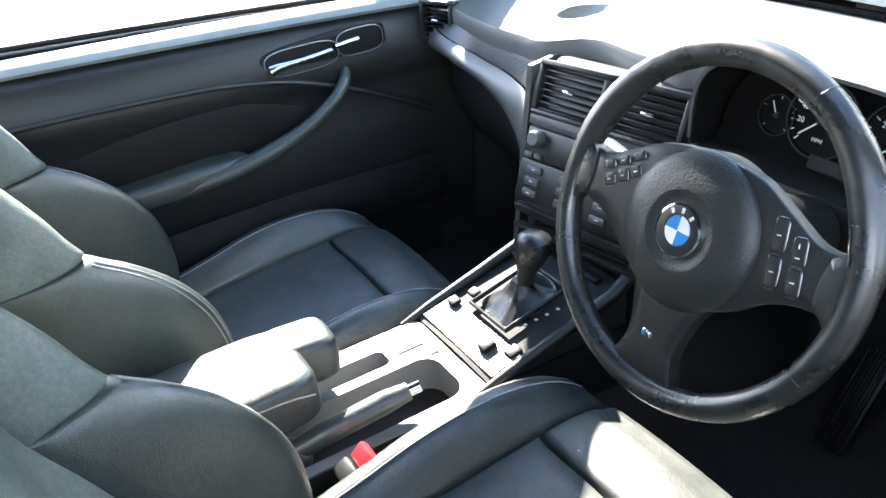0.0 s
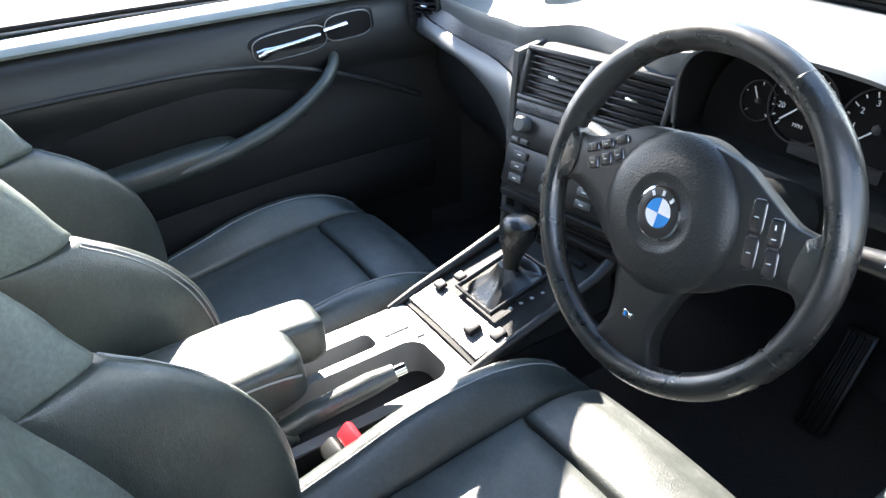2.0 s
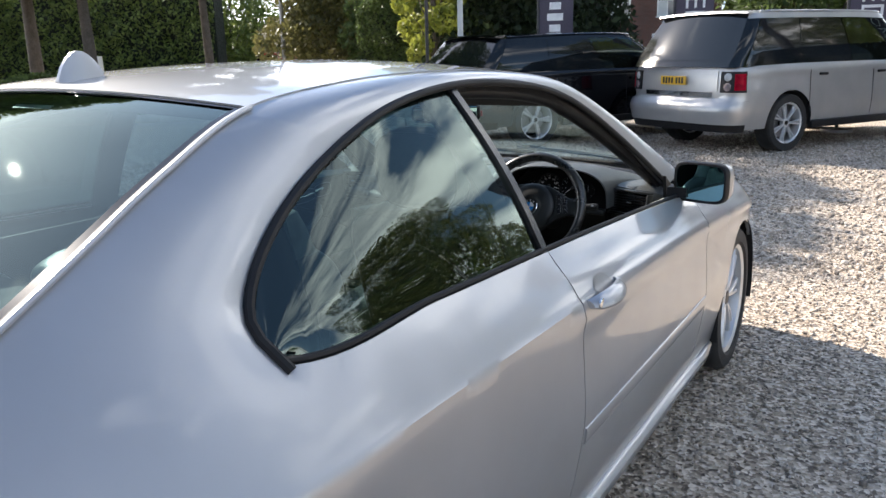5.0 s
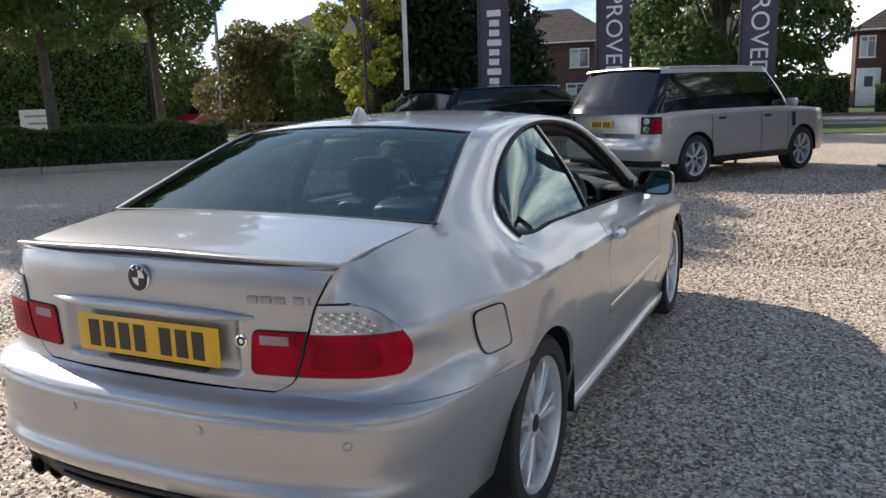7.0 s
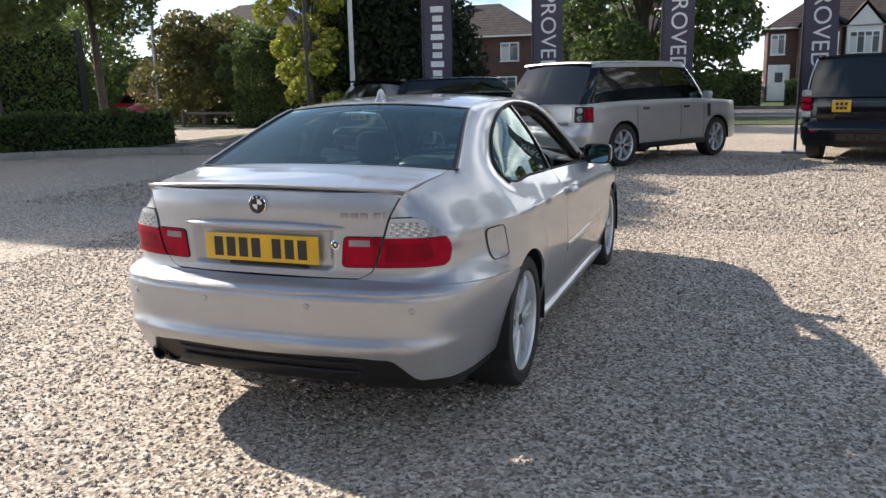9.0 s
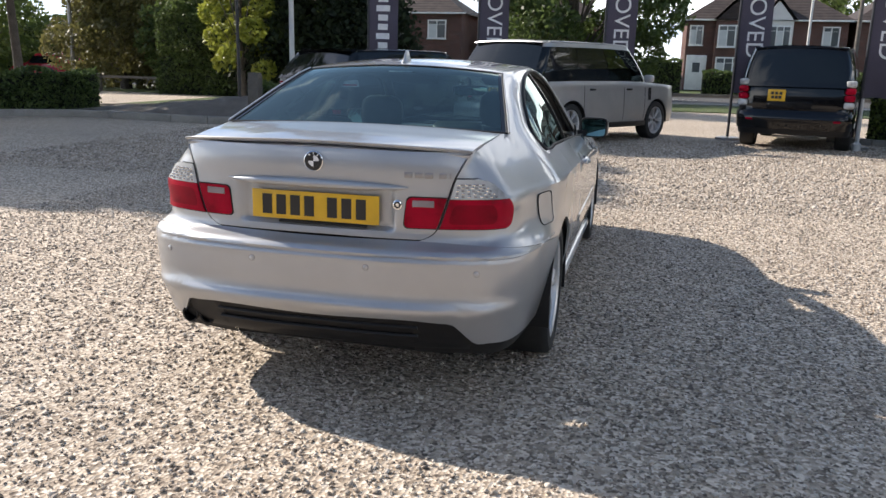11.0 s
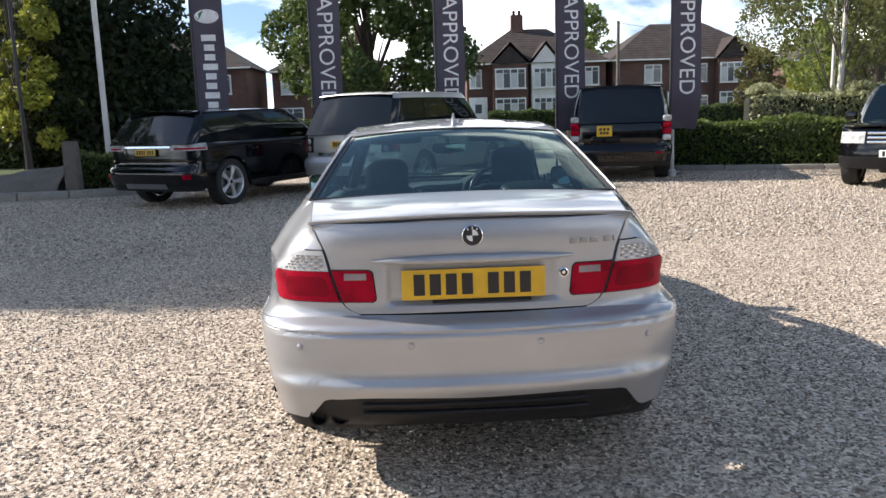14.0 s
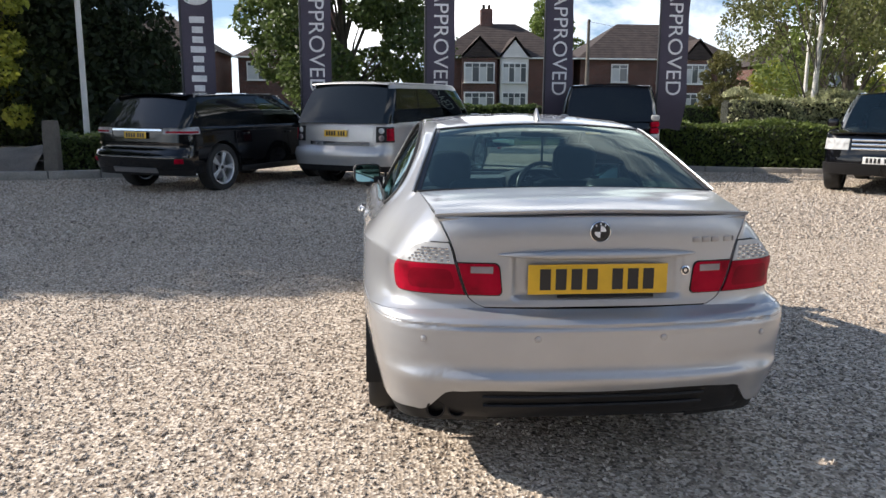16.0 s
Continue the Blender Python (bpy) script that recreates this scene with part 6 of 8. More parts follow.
def card_x(y, z):
    f = curve_of([(0.28, 0.715), (0.40, 0.705), (0.55, 0.690), (0.66, 0.680), (0.70, 0.688), (0.78, 0.690), (0.805, 0.676), (0.83, 0.672), (0.86, 0.677), (0.895, 0.690), (0.912, 0.705), (0.922, 0.735)])
    zb = TOP(y)
    return f(z - (zb - 0.93))


for sgn, f in ((1, lambda g: g), (-1, flipped)):
    ys = np.linspace(1.89, 3.06, 40)
    zs = [0.28, 0.34, 0.40, 0.47, 0.54, 0.60, 0.65, 0.68, 0.70, 0.74, 0.77, 0.785, 0.80, 0.815, 0.83, 0.85, 0.87, 0.89, 0.905, 0.915, 0.922]
    rows = [[(card_x(y, z + (TOP(y) - 0.93)), y, z + (TOP(y) - 0.93)) for y in ys] for z in zs]
    card = part("door_card", f(sheet(rows)), DOOR, coupe, "dark moulded door lining")
    part("door_top", f(slab([[(x, y, TOP(y) + h) for y in ys] for x, h in ((0.706, -0.012), (0.716, -0.003), (0.735, 0.002), (0.762, 0.002))], 0.01)), DOOR_TOP, card, "padded door top, sunlight put into its pale colour")
    pad = []
    for j in range(9):
        v = j / 8
        row = []
        for i in range(25):
            u = i / 24
            y = 2.05 + 0.62 * u
            lo = 0.665 + 0.02 * u
            hi = 0.715 + 0.075 * math.sin(math.pi * (0.12 + 0.62 * u)) - 0.06 * max(0, u - 0.75) * 4 * 0.5
            z = lo + (hi - lo) * v
            row.append((0.684 - 0.008 * math.sin(math.pi * v) ** 0.5 * math.sin(math.pi * u) ** 0.3, y, z))
        pad.append(row)
    part("door_pad", f(sheet(pad)), DOOR_LOW, card, "black grained door inset")
    part("door_crease", f(tube([(0.674, y, CREASE(y)) for y in np.linspace(1.9, 2.95, 30)], 0.006, 8)), DOOR, card)
    part("armrest_ledge", f(pillow((0.655, 2.27, 0.672), (0.075, 0.46, 0.050), (2, 0, 0), 0.5, 14)), LEATHER, card, "black leather armrest")
    part("grab_handle", f(tube(smooth_line([(0.650, 2.22, 0.655), (0.632, 2.40, 0.668), (0.622, 2.52, 0.690), (0.620, 2.62, 0.722), (0.628, 2.70, 0.765), (0.648, 2.735, 0.790), (0.675, 2.75, 0.800)], 24), [0.018] * 14 + [0.017, 0.016, 0.015, 0.014, 0.013, 0.013, 0.013, 0.013, 0.012, 0.012], 12)), LEATHER, card, "curved grab handle")
    part("door_pocket", f(slab([[(0.660 - 0.02 * math.sin(math.pi * v), y, 0.43 + 0.12 * v + 0.02 * math.sin(3 * (y - 2))) for y in np.linspace(2.0, 2.95, 20)] for v in np.linspace(0, 1, 5)], 0.006)), DOOR_LOW, card, "black door pocket")
    part("handle_bezel", f(pillow((0.681, 2.715, 0.852), (0.014, 0.290, 0.066), (3, 0, 0), 0.45, 14)), TRIM, card, "black door release recess")
    for yc, half_y in ((2.660, 0.082), (2.795, 0.054)):
        part("bezel_rim", f(tube([(0.672, yc + half_y * math.copysign(abs(math.cos(a)) ** 0.6, math.cos(a)), 0.852 + 0.055 * (yc - 2.715) + 0.027 * math.copysign(abs(math.sin(a)) ** 0.6, math.sin(a))) for a in np.linspace(0, 2 * math.pi, 41)[:-1]], 0.0012, 5, True)), STEEL, card, "thin rim of the release recess")
    part("release_lever", f(tube([(0.670, 2.588, 0.840), (0.667, 2.604, 0.844), (0.664, 2.625, 0.847), (0.663, 2.66, 0.849), (0.665, 2.725, 0.853)], [0.013, 0.011, 0.007, 0.0055, 0.0055], 10)), CHROME, card, "chrome door release")
    part("lock_trim", f(tube([(0.669, 2.735, 0.858), (0.669, 2.79, 0.862)], 0.006, 8)), CHROME, card)
    part("mirror_corner", f(slab([[(0.742 - 0.10 * (z - 0.89), y, z) for z in np.linspace(0.885, 0.895 + (3.09 - y) * 0.66, 5)] for y in np.linspace(2.955, 3.07, 6)], 0.012)), TRIM, coupe, "black mirror corner cover")

# interior mirror and sun visors
im = under(thing("interior_mirror", "black interior mirror on the windscreen", "", pose(0.030, 2.645, 1.212, 6, 0, 24)), coupe)
part("mirror_shell", pillow((0, 0.014, 0), (0.250, 0.055, 0.068), (0, 0, 0), 0.4, 12), TRIM, im)
part("mirror_pane", box((0, -0.0145, 0), (0.228, 0.004, 0.052), 0.002), MIRROR, im)
part("mirror_stem", tube([(0, 0.02, 0.02), (0, 0.04, 0.055), (-0.01, 0.07, 0.075)], 0.012, 10), TRIM, im)
part("mirror_sensor", box((0.0, -0.002, -0.040), (0.024, 0.012, 0.012), 0.003), BUCKLE_RED, im, "small red light below the mirror")
for sx in (-1, 1):
    part("sun_visor", pillow((sx * 0.33, 2.475, 1.268), (0.36, 0.15, 0.020), (-26, 0, 0), 0.35, 10), LINER, coupe)


# the cabin sits a little lower and further ahead than it is drawn above
CABIN = Matrix(((0.9843, 0.0014, 0.0276, -0.0312), (0.0105, 0.9668, -0.0285, 0.1319), (-0.007, 0.017, 0.9875, -0.0519), (0, 0, 0, 1)))
FITTINGS = {"front_seat", "dashboard", "steering_wheel", "centre_console", "belt_buckle", "door_card", "interior_mirror", "mirror_corner", "accelerator_pedal", "pedal_rib"}
bpy.context.view_layer.update()
for ob in coupe.children:
    if ob.name.split(".")[0] in FITTINGS:
        # the driver's door lining sits closer to the door skin
        fit = Matrix.Translation((0.030, 0, 0)) @ CABIN if ob.name == "door_card" else CABIN
        for o in [ob, *ob.children_recursive]:
            if o.type == "MESH":
                o.data.transform(o.matrix_world.inverted() @ fit @ o.matrix_world)

# ---- the other vehicles ----
def suv(label, m, L, W, H, wb, ro, belt, paint, roof=None, tail="tall", wheel_r=0.375, rake=0.42, slope=0.10, plate=None, group="", spokes=7, face=False):
    """A parked off-roader: x to its right, y ahead from its tail."""
    roof = roof or paint
    car = thing("car", label, "car", m, group)
    w = W / 2
    hubs = (ro, ro + wb)
    hz = wheel_r
    arch = wheel_r + 0.055
    hull = Hull([(0, 0), (w * 0.5, 0.01), (w * 0.80, 0.05), (w * 0.94, 0.14), (w * 0.985, 0.32), (w, 0.8), (w, L * 0.5), (w * 0.995, L - 0.9), (w * 0.97, L - 0.45), (w * 0.90, L - 0.20), (w * 0.75, L - 0.08), (w * 0.4, L - 0.01), (0, L)],
                rear=[(0.25, 0.08), (0.45, 0.0), (0.66, 0.0), (0.70, 0.05), (0.80, 0.06), (1.0, 0.07), (1.2, 0.10)],
                side=[(-0.9, 0.05), (-0.6, 0.0), (-0.35, 0.0), (-0.15, 0.012), (-0.03, 0.022), (0.0, 0.04), (0.05, 0.08)],
                front=[(0.25, 0.08), (0.45, 0.0), (0.75, 0.02), (0.95, 0.09), (1.05, 0.20), (1.2, 0.4)],
                belt=[(0, belt), (L - 1.5, belt), (L, belt - 0.04)])
    top = curve_of([(0, belt), (L - 1.45, belt), (L - 1.2, belt - 0.015), (L - 0.4, belt - 0.06), (L, belt - 0.10)])

    def hy(s):
        return float(np.interp(abs(s), hull.s, hull.p[:, 1]))

    def low(s):
        y = hy(s)
        for h in hubs:
            if abs(y - h) < arch:
                return max(0.33, hz + math.sqrt(arch ** 2 - (y - h) ** 2))
        return 0.33

    def cols(ss, lo, hi, k=12, off=0.0):
        return [[hull(s, lo(s) + (hi(s) - lo(s)) * j / k, off) for s in ss] for j in range(k + 1)]

    cuts = [hull.of_y(0.30)]
    ys = [0.30]
    for h in hubs:
        ys += [h - arch - 0.001] + [h - arch * math.cos(math.pi * i / 14) for i in range(15)] + [h + arch + 0.001]
    ys += [ro + wb / 2 - 0.4, ro + wb / 2, ro + wb / 2 + 0.4, L - 0.30]
    ss = sorted({hull.of_y(y) for y in ys} | {hull.end * 0.02 * i for i in range(51)})
    tops = lambda s: top(hy(s))
    both("body_side", sheet(cols(ss, low, tops, 16)), paint, car)
    part("bumper", sheet(cols([-hull.of_y(0.34) + 2 * hull.of_y(0.34) * i / 30 for i in range(31)], lambda s: 0.40, lambda s: 0.69, 6, 0.03), 0.03), paint, car, "rear bumper")
    part("bumper_valance", sheet(cols([-hull.of_y(0.30) + 2 * hull.of_y(0.30) * i / 20 for i in range(21)], lambda s: 0.30, lambda s: 0.42, 3, 0.012), 0.03), TRIM, car, "dark lower bumper")
    for yy in (ro - 0.1 + 0.45, ro + 0.42 + (wb - 0.42) * 0.5, ro + wb - 0.48):
        both("door_gap", slab([[hull(hull.of_y(yy + d), z, 0.002) for d in (-0.005, 0.005)] for z in np.linspace(0.62 if yy < ro + 0.5 else 0.42, belt - 0.01, 8)], 0.003), GAP, car)
    for yy in (ro + 0.42 + 0.05 + 0.12, ro + 0.42 + (wb - 0.42) * 0.5 + 0.16):
        both("door_handle", box(hull(hull.of_y(yy), belt - 0.13, 0.018), (0.03, 0.16, 0.035), 0.01), paint if tail != "tall" else TRIM, car)
    both("sill_cover", box((w - 0.02, ro + wb / 2, 0.34), (0.08, wb - 2 * arch, 0.10), 0.02), TRIM, car)
    # bonnet and cabin
    rows = []
    for i in range(11):
        y = L - 1.30 + (1.28 - 0.14) * i / 10
        xe = abs(hull(hull.of_y(y), top(y))[0]) - 0.005
        rows.append([(xe * u, y + 0.10 * (1 - u * u) * i / 10, top(y) + 0.03 * (1 - abs(u) ** 3) - 0.0) for u in np.linspace(-1, 1, 13)])
    part("bonnet", sheet(rows, 0.02), paint, car)
    y_t0, y_t1 = 0.05 + slope, L - 1.30 - rake * 1.25   # roof ends
    b0, b1 = 0.06, L - 1.18                           # belt ends
    xr, xb = w - 0.17, w - 0.045

    def cab(u, v, out=0.0):
        """Skin of the cabin's side: u along it from the tail, v from belt to roof."""
        yb, yt = b0 + (b1 - b0) * u, y_t0 + (y_t1 - y_t0) * u
        y = yb + (yt - yb) * v
        zt = H - 0.055 - (0.05 if tail == "sport" else 0.02) * (1 - u) ** 2 - 0.03 * u ** 6
        z = belt - 0.01 + (zt - belt + 0.01) * v
        corner = 1 - 0.10 * max(0, 1 - u / 0.06) ** 2 - 0.13 * max(0, (u - 0.92) / 0.08) ** 2
        x = (xb + (xr - xb) * v + 0.03 * math.sin(math.pi * v)) * corner + out
        return x, y, z

    us = np.linspace(0, 1, 41)
    vs = np.linspace(0, 1, 9)
    both("cabin_side", sheet([[cab(u, v) for u in us] for v in vs]), GLASS_CAR, car, "dark glossy pillars")
    rf = [[(cab(u, 1)[0] * x, cab(u, 1)[1], cab(u, 1)[2] + 0.055 * (1 - abs(x) ** 3.0)) for x in np.linspace(-1, 1, 17)] for u in us]
    part("roof", slab(rf, 0.02), roof, car)
    both("roof_rail", tube([(cab(u, 1)[0] * 0.97, cab(u, 1)[1], cab(u, 1)[2] + 0.018) for u in np.linspace(0.05, 0.97, 24)], 0.016, 8), roof, car)
    if tail == "tall":
        both("cant_rail", sheet([[cab(u, v, 0.009) for u in us] for v in (0.90, 0.95, 1.0)], 0.012), roof, car, "silver roof edge")
    for u0, u1 in ((0.05, 0.29), (0.315, 0.585), (0.61, 0.93)):
        both("side_window", slab([[cab(u0 + (u1 - u0) * a, 0.06 + 0.86 * v, 0.007) for a in np.linspace(0, 1, 9)] for v in np.linspace(0, 1, 7)], 0.004), GLASS_CAR if u1 < 0.9 else GLASS_FRONT, car, "dark side window")
    rear = [[(cab(0, v)[0] * x, cab(0, v)[1] - 0.05 * (1 - x * x), cab(0, v)[2] + 0.02 * (1 - x * x) * v) for x in np.linspace(-1, 1, 17)] for v in vs]
    part("tailgate_frame", sheet(rear), paint if tail != "tall" else GLASS_CAR, car)
    part("rear_window", slab([[(p[0] * 0.94, p[1] - 0.006, p[2]) for p in r] for r in rear[1:-1]], 0.004), GLASS_CAR, car, "dark tailgate window")
    fr = [[(cab(1, v)[0] * x, cab(1, v)[1] + 0.14 * (1 - x * x) * (1 - 0.5 * v), cab(1, v)[2] + 0.03 * (1 - x * x) * v) for x in np.linspace(-1, 1, 17)] for v in vs]
    part("windscreen", sheet(fr), GLASS_FRONT, car)
    part("spoiler", loft([[(x * xr * 0.95, y_t0 + a - 0.02 * (1 - x * x), H - 0.03 + b - 0.02 * abs(x) ** 3) for a, b in ((0.10, 0.0), (-0.06, -0.012), (-0.07, -0.03), (0.08, -0.045))] for x in np.linspace(-1, 1, 13)]), roof, car)
    part("cabin_floor", box((0, L / 2, 0.36), (W * 0.86, L * 0.82, 0.06)), GAP, car)
    part("seat_row", join(pillow((-0.4, L - 2.45, 1.05), (0.5, 0.16, 0.75)), pillow((0.4, L - 2.45, 1.05), (0.5, 0.16, 0.75))), LEATHER, car)
    both("door_mirror", pillow((w + 0.09, L - 1.52, belt + 0.07), (0.20, 0.10, 0.15), (0, 0, 0), 0.5, 8), paint, car)
    # tail
    if tail == "tall":      # block lamps at the corners, horizontal split tailgate
        for f in ((lambda g: g), flipped):
            a, b = hull.of_x(w * 0.74), hull.of_y(0.28)
            lamp = part("tail_lamp", f(sheet([[hull(a + (b - a) * i / 10, z, 0.012) for i in range(11)] for z in np.linspace(0.80, 1.06, 8)], 0.02)), TRIM, car, "dark-rimmed red and clear tail lamp")
            for z, mt in ((0.868, PALE_RED), (0.990, CLEAR_LENS)):
                part("round_lens", f(pillow(hull(a + (b - a) * 0.30, z, 0.010), (0.105, 0.030, 0.105), (0, 0, 22), 1.0, 14)), mt, lamp, "round lens in the dark lamp")
            part("lamp_red", f(sheet([[hull(a + (b - a) * (0.56 + 0.40 * i / 6), z, 0.018) for i in range(7)] for z in np.linspace(0.83, 1.03, 5)], 0.01)), RED_LENS, lamp)
        part("tailgate_strip", sheet([[hull(-0.6 + 1.2 * i / 12, z, 0.012) for i in range(13)] for z in (0.74, 0.77, 0.80)], 0.02), CHROME, car)
        part("tailgate_panel", sheet([[hull(-0.68 + 1.36 * i / 12, z, 0.010) for i in range(13)] for z in (0.82, 0.9, 1.0, 1.07)], 0.02), paint, car)
        both("wing_vent", slab([[hull(hull.of_y(L - 1.33 + d), z, 0.006) for d in (0, 0.05, 0.10)] for z in np.linspace(0.78, 1.02, 5)], 0.01), TRIM, car, "black wing vent")
    elif tail == "stack":   # tall lamp stacks, stepped tailgate
        for f in ((lambda g: g), flipped):
            lamp = thing("tail_lamp", "tall lamp cluster", "", None)
            lamp.parent = car
            for k, (z, mt) in enumerate(((0.84, CLEAR_LENS), (0.96, RED_LENS), (1.08, RED_LENS), (1.20, CLEAR_LENS))):
                part("lamp_unit", f(pillow((w * 0.90, 0.13, z), (0.17, 0.16, 0.115), (0, 0, 0), 0.5, 8)), mt, lamp)
        part("tailgate_panel", sheet([[hull(-0.70 + 1.40 * i / 12, z, 0.014) for i in range(13)] for z in (0.74, 0.86, 1.0, 1.10)], 0.02), paint, car)
        both("bumper_reflector", box((w * 0.72, -0.02, 0.56), (0.16, 0.03, 0.035), 0.005), RED_LENS, car)
        part("tow_cover", box((0, -0.005, 0.50), (0.5, 0.04, 0.12), 0.02), TRIM, car)
    else:                   # slim lamps
        for f in ((lambda g: g), flipped):
            a, b = hull.of_x(w * 0.55), hull.of_y(0.42)
            lamp = part("tail_lamp", f(sheet([[hull(a + (b - a) * i / 14, z, 0.014) for i in range(15)] for z in np.linspace(0.955, 1.065, 6)], 0.02)), CLEAR_LENS, car, "slim clear tail lamp")
            part("lamp_bar", f(sheet([[hull(a + 0.06 + (b - a - 0.1) * i / 10, z, 0.02) for i in range(11)] for z in (0.97, 1.0)], 0.01)), RED_LENS, lamp)
            part("bumper_reflector", f(sheet([[hull(hull.of_x(w * 0.80) + 0.12 * i / 4, z, 0.035) for i in range(5)] for z in (0.50, 0.57)], 0.01)), RED_LENS, car)
        part("tailgate_strip", sheet([[hull(-0.52 + 1.04 * i / 12, z, 0.014) for i in range(13)] for z in (1.00, 1.03)], 0.02), CHROME, car)
        part("skid_plate", sheet([[hull(-0.45 + 0.9 * i / 12, z, 0.04) for i in range(13)] for z in (0.34, 0.42)], 0.02), STEEL, car, "silver skid plate")
    if plate:
        pw, ph, pxx, pz = plate
        bars = ONE_LINE if pw > 0.4 else [(-0.07, 0.05, 0.035, 0.05), (0, 0.05, 0.035, 0.05), (0.07, 0.05, 0.035, 0.05), (-0.06, 0.05, -0.035, 0.05), (0.0, 0.05, -0.035, 0.05), (0.06, 0.05, -0.035, 0.05)]
        k = 1 if pw < 0.4 else pw / 0.52
        plate_rows(car, pw, ph, [(a * k, b * k, c, d * ph / 0.111 if pw > 0.4 else d) for a, b, c, d in bars], pose(pxx, hull(0, pz)[1] - 0.034, pz, 90, 0, 0))
    if face:                # the nose
        for f in ((lambda g: g), flipped):
            a = hull.of_x(w * 0.93, True)
            b = hull.of_x(w * 0.52, True)
            part("headlamp", f(sheet([[hull(a + (b - a) * i / 10, z, 0.01) for i in range(11)] for z in np.linspace(0.74, 0.92, 6)], 0.03)), CLEAR_LENS, car, "clear headlamp")
        for z in (0.76, 0.83, 0.90):
            part("grille_bar", box((0, L - 0.03 - 0.12 * max(0, z - 0.75), z), (w * 0.95, 0.05, 0.045), 0.015), CHROME, car)
        plate_rows(car, 0.52, 0.111, ONE_LINE, pose(0, L + 0.012, 0.58, 90, 0, 180), WHITE_PLATE)
        part("front_bumper", sheet([[hull(hull.of_y(L - 0.30) + (hull.end - hull.of_y(L - 0.30)) * i / 14, z, 0.02) for i in range(15)] for z in (0.34, 0.42, 0.52)], 0.03), TRIM, car)
    first = None
    for h in hubs:
        for sx in (1, -1):
            mm = pose(sx * (w - 0.14), h, hz, 0, 0, 0 if sx > 0 else 180)
            if first is None:
                first = wheel_part(car, mm, wheel_r, 0.255, wheel_r * 0.70, spokes, (-0.11, 0.11))
            else:
                copy_thing(first, mm)
            part("arch_liner", sheet([[(sx * x, h + (arch - 0.01) * math.cos(a), hz + (arch - 0.01) * math.sin(a)) for a in np.linspace(-0.1, math.pi + 0.1, 18)] for x in (w - 0.45, w - 0.015)]), GAP, car)
    return car


GLASS_CAR = painted("dark_car_glass", (0.006, 0.008, 0.009), 0.0, 0.05, 1.0)
GLASS_FRONT = glass("car_glass", (0.32, 0.36, 0.36), 1.3)


def parked(x, y, heading):
    """Tail centre and heading, degrees to the right of straight ahead."""
    return pose(x, y, 0, 0, 0, -heading)


suv("large silver off-roader with dark windows on the gravel", parked(-1.44, 11.02, 30.5), 4.95, 1.96, 1.84, 2.88, 1.10, 1.12, SILVER_SUV, slope=0.44, plate=(0.46, 0.112, -0.05, 0.94), group="parked off-roaders")
suv("black off-roader with slim tail lamps in tree shade", parked(-4.62, 10.37, 29), 4.85, 1.97, 1.63, 2.92, 0.97, 1.06, BLACK_PAINT, tail="sport", wheel_r=0.39, slope=0.40, rake=0.5, plate=(0.46, 0.10, 0.0, 0.93), group="parked off-roaders", spokes=5)
suv("upright black off-roader with tall tail lamp stacks", parked(3.70, 12.35, 14), 4.80, 1.91, 1.86, 2.885, 1.05, 1.14, BLACK_PAINT, tail="stack", slope=0.16, plate=(0.29, 0.20, -0.30, 0.98), group="parked off-roaders")
suv("black off-roader facing the forecourt, chrome grille bars", pose(7.25 + 0.67 * 4.5, 9.35 + 0.74 * 4.5, 0, 0, 0, 138), 4.5, 1.90, 1.72, 2.66, 0.95, 1.08, BLACK_PAINT, tail="stack", face=True, group="parked off-roaders")
suv("silver off-roader parked beside the gravel", pose(12.30, 11.37, 0, 0, 0, 138), 4.7, 1.92, 1.78, 2.75, 1.0, 1.08, SILVER_SUV, tail="tall", face=True, group="parked off-roaders")


# ---- plants ----
def leaf_mat(name, a, b, gloss=0.5):
    n = Nodes(name)
    g = n.node("ShaderNodeNewGeometry")
    patchy = n.ramp(n.noise(0.9, 3.0), [(0.35, (0.75, 0.75, 0.75)), (0.65, (1.2, 1.2, 1.15))])
    n.color(n.blend(1.0, n.ramp(g.outputs["Random Per Island"], [(0.0, a), (0.6, b), (1.0, spread(b, 1.5))]), patchy, "MULTIPLY"))
    n.set(Roughness=gloss)
    n.set(Specular_IOR_Level=0.3)
    # light passes through thin leaves
    thin = n.node("ShaderNodeBsdfTranslucent")
    thin.inputs["Color"].default_value = (*spread(b, 1.6), 1)
    both_s = n.node("ShaderNodeMixShader")
    both_s.inputs[0].default_value = 0.3
    n.link(n.b.outputs[0], both_s.inputs[1])
    n.link(thin.outputs[0], both_s.inputs[2])
    n.link(both_s.outputs[0], n.t.nodes["Material Output"].inputs["Surface"])
    return n.mat


LEAF_DARK = leaf_mat("dark_leaves", (0.030, 0.048, 0.018), (0.085, 0.120, 0.036))
LEAF_MID = leaf_mat("green_leaves", (0.05, 0.08, 0.02), (0.13, 0.17, 0.045))
LEAF_YELLOW = leaf_mat("yellow_green_leaves", (0.10, 0.13, 0.02), (0.24, 0.26, 0.045))
LEAF_BROWN = leaf_mat("brownish_leaves", (0.045, 0.050, 0.018), (0.115, 0.108, 0.038))
LEAF_CONIFER = leaf_mat("conifer_needles", (0.010, 0.016, 0.009), (0.024, 0.036, 0.016), 0.7)
LEAF_BIRCH = leaf_mat("birch_leaves", (0.045, 0.060, 0.022), (0.125, 0.135, 0.05))
LEAF_PALE = leaf_mat("variegated_leaves", (0.12, 0.14, 0.07), (0.30, 0.31, 0.18))
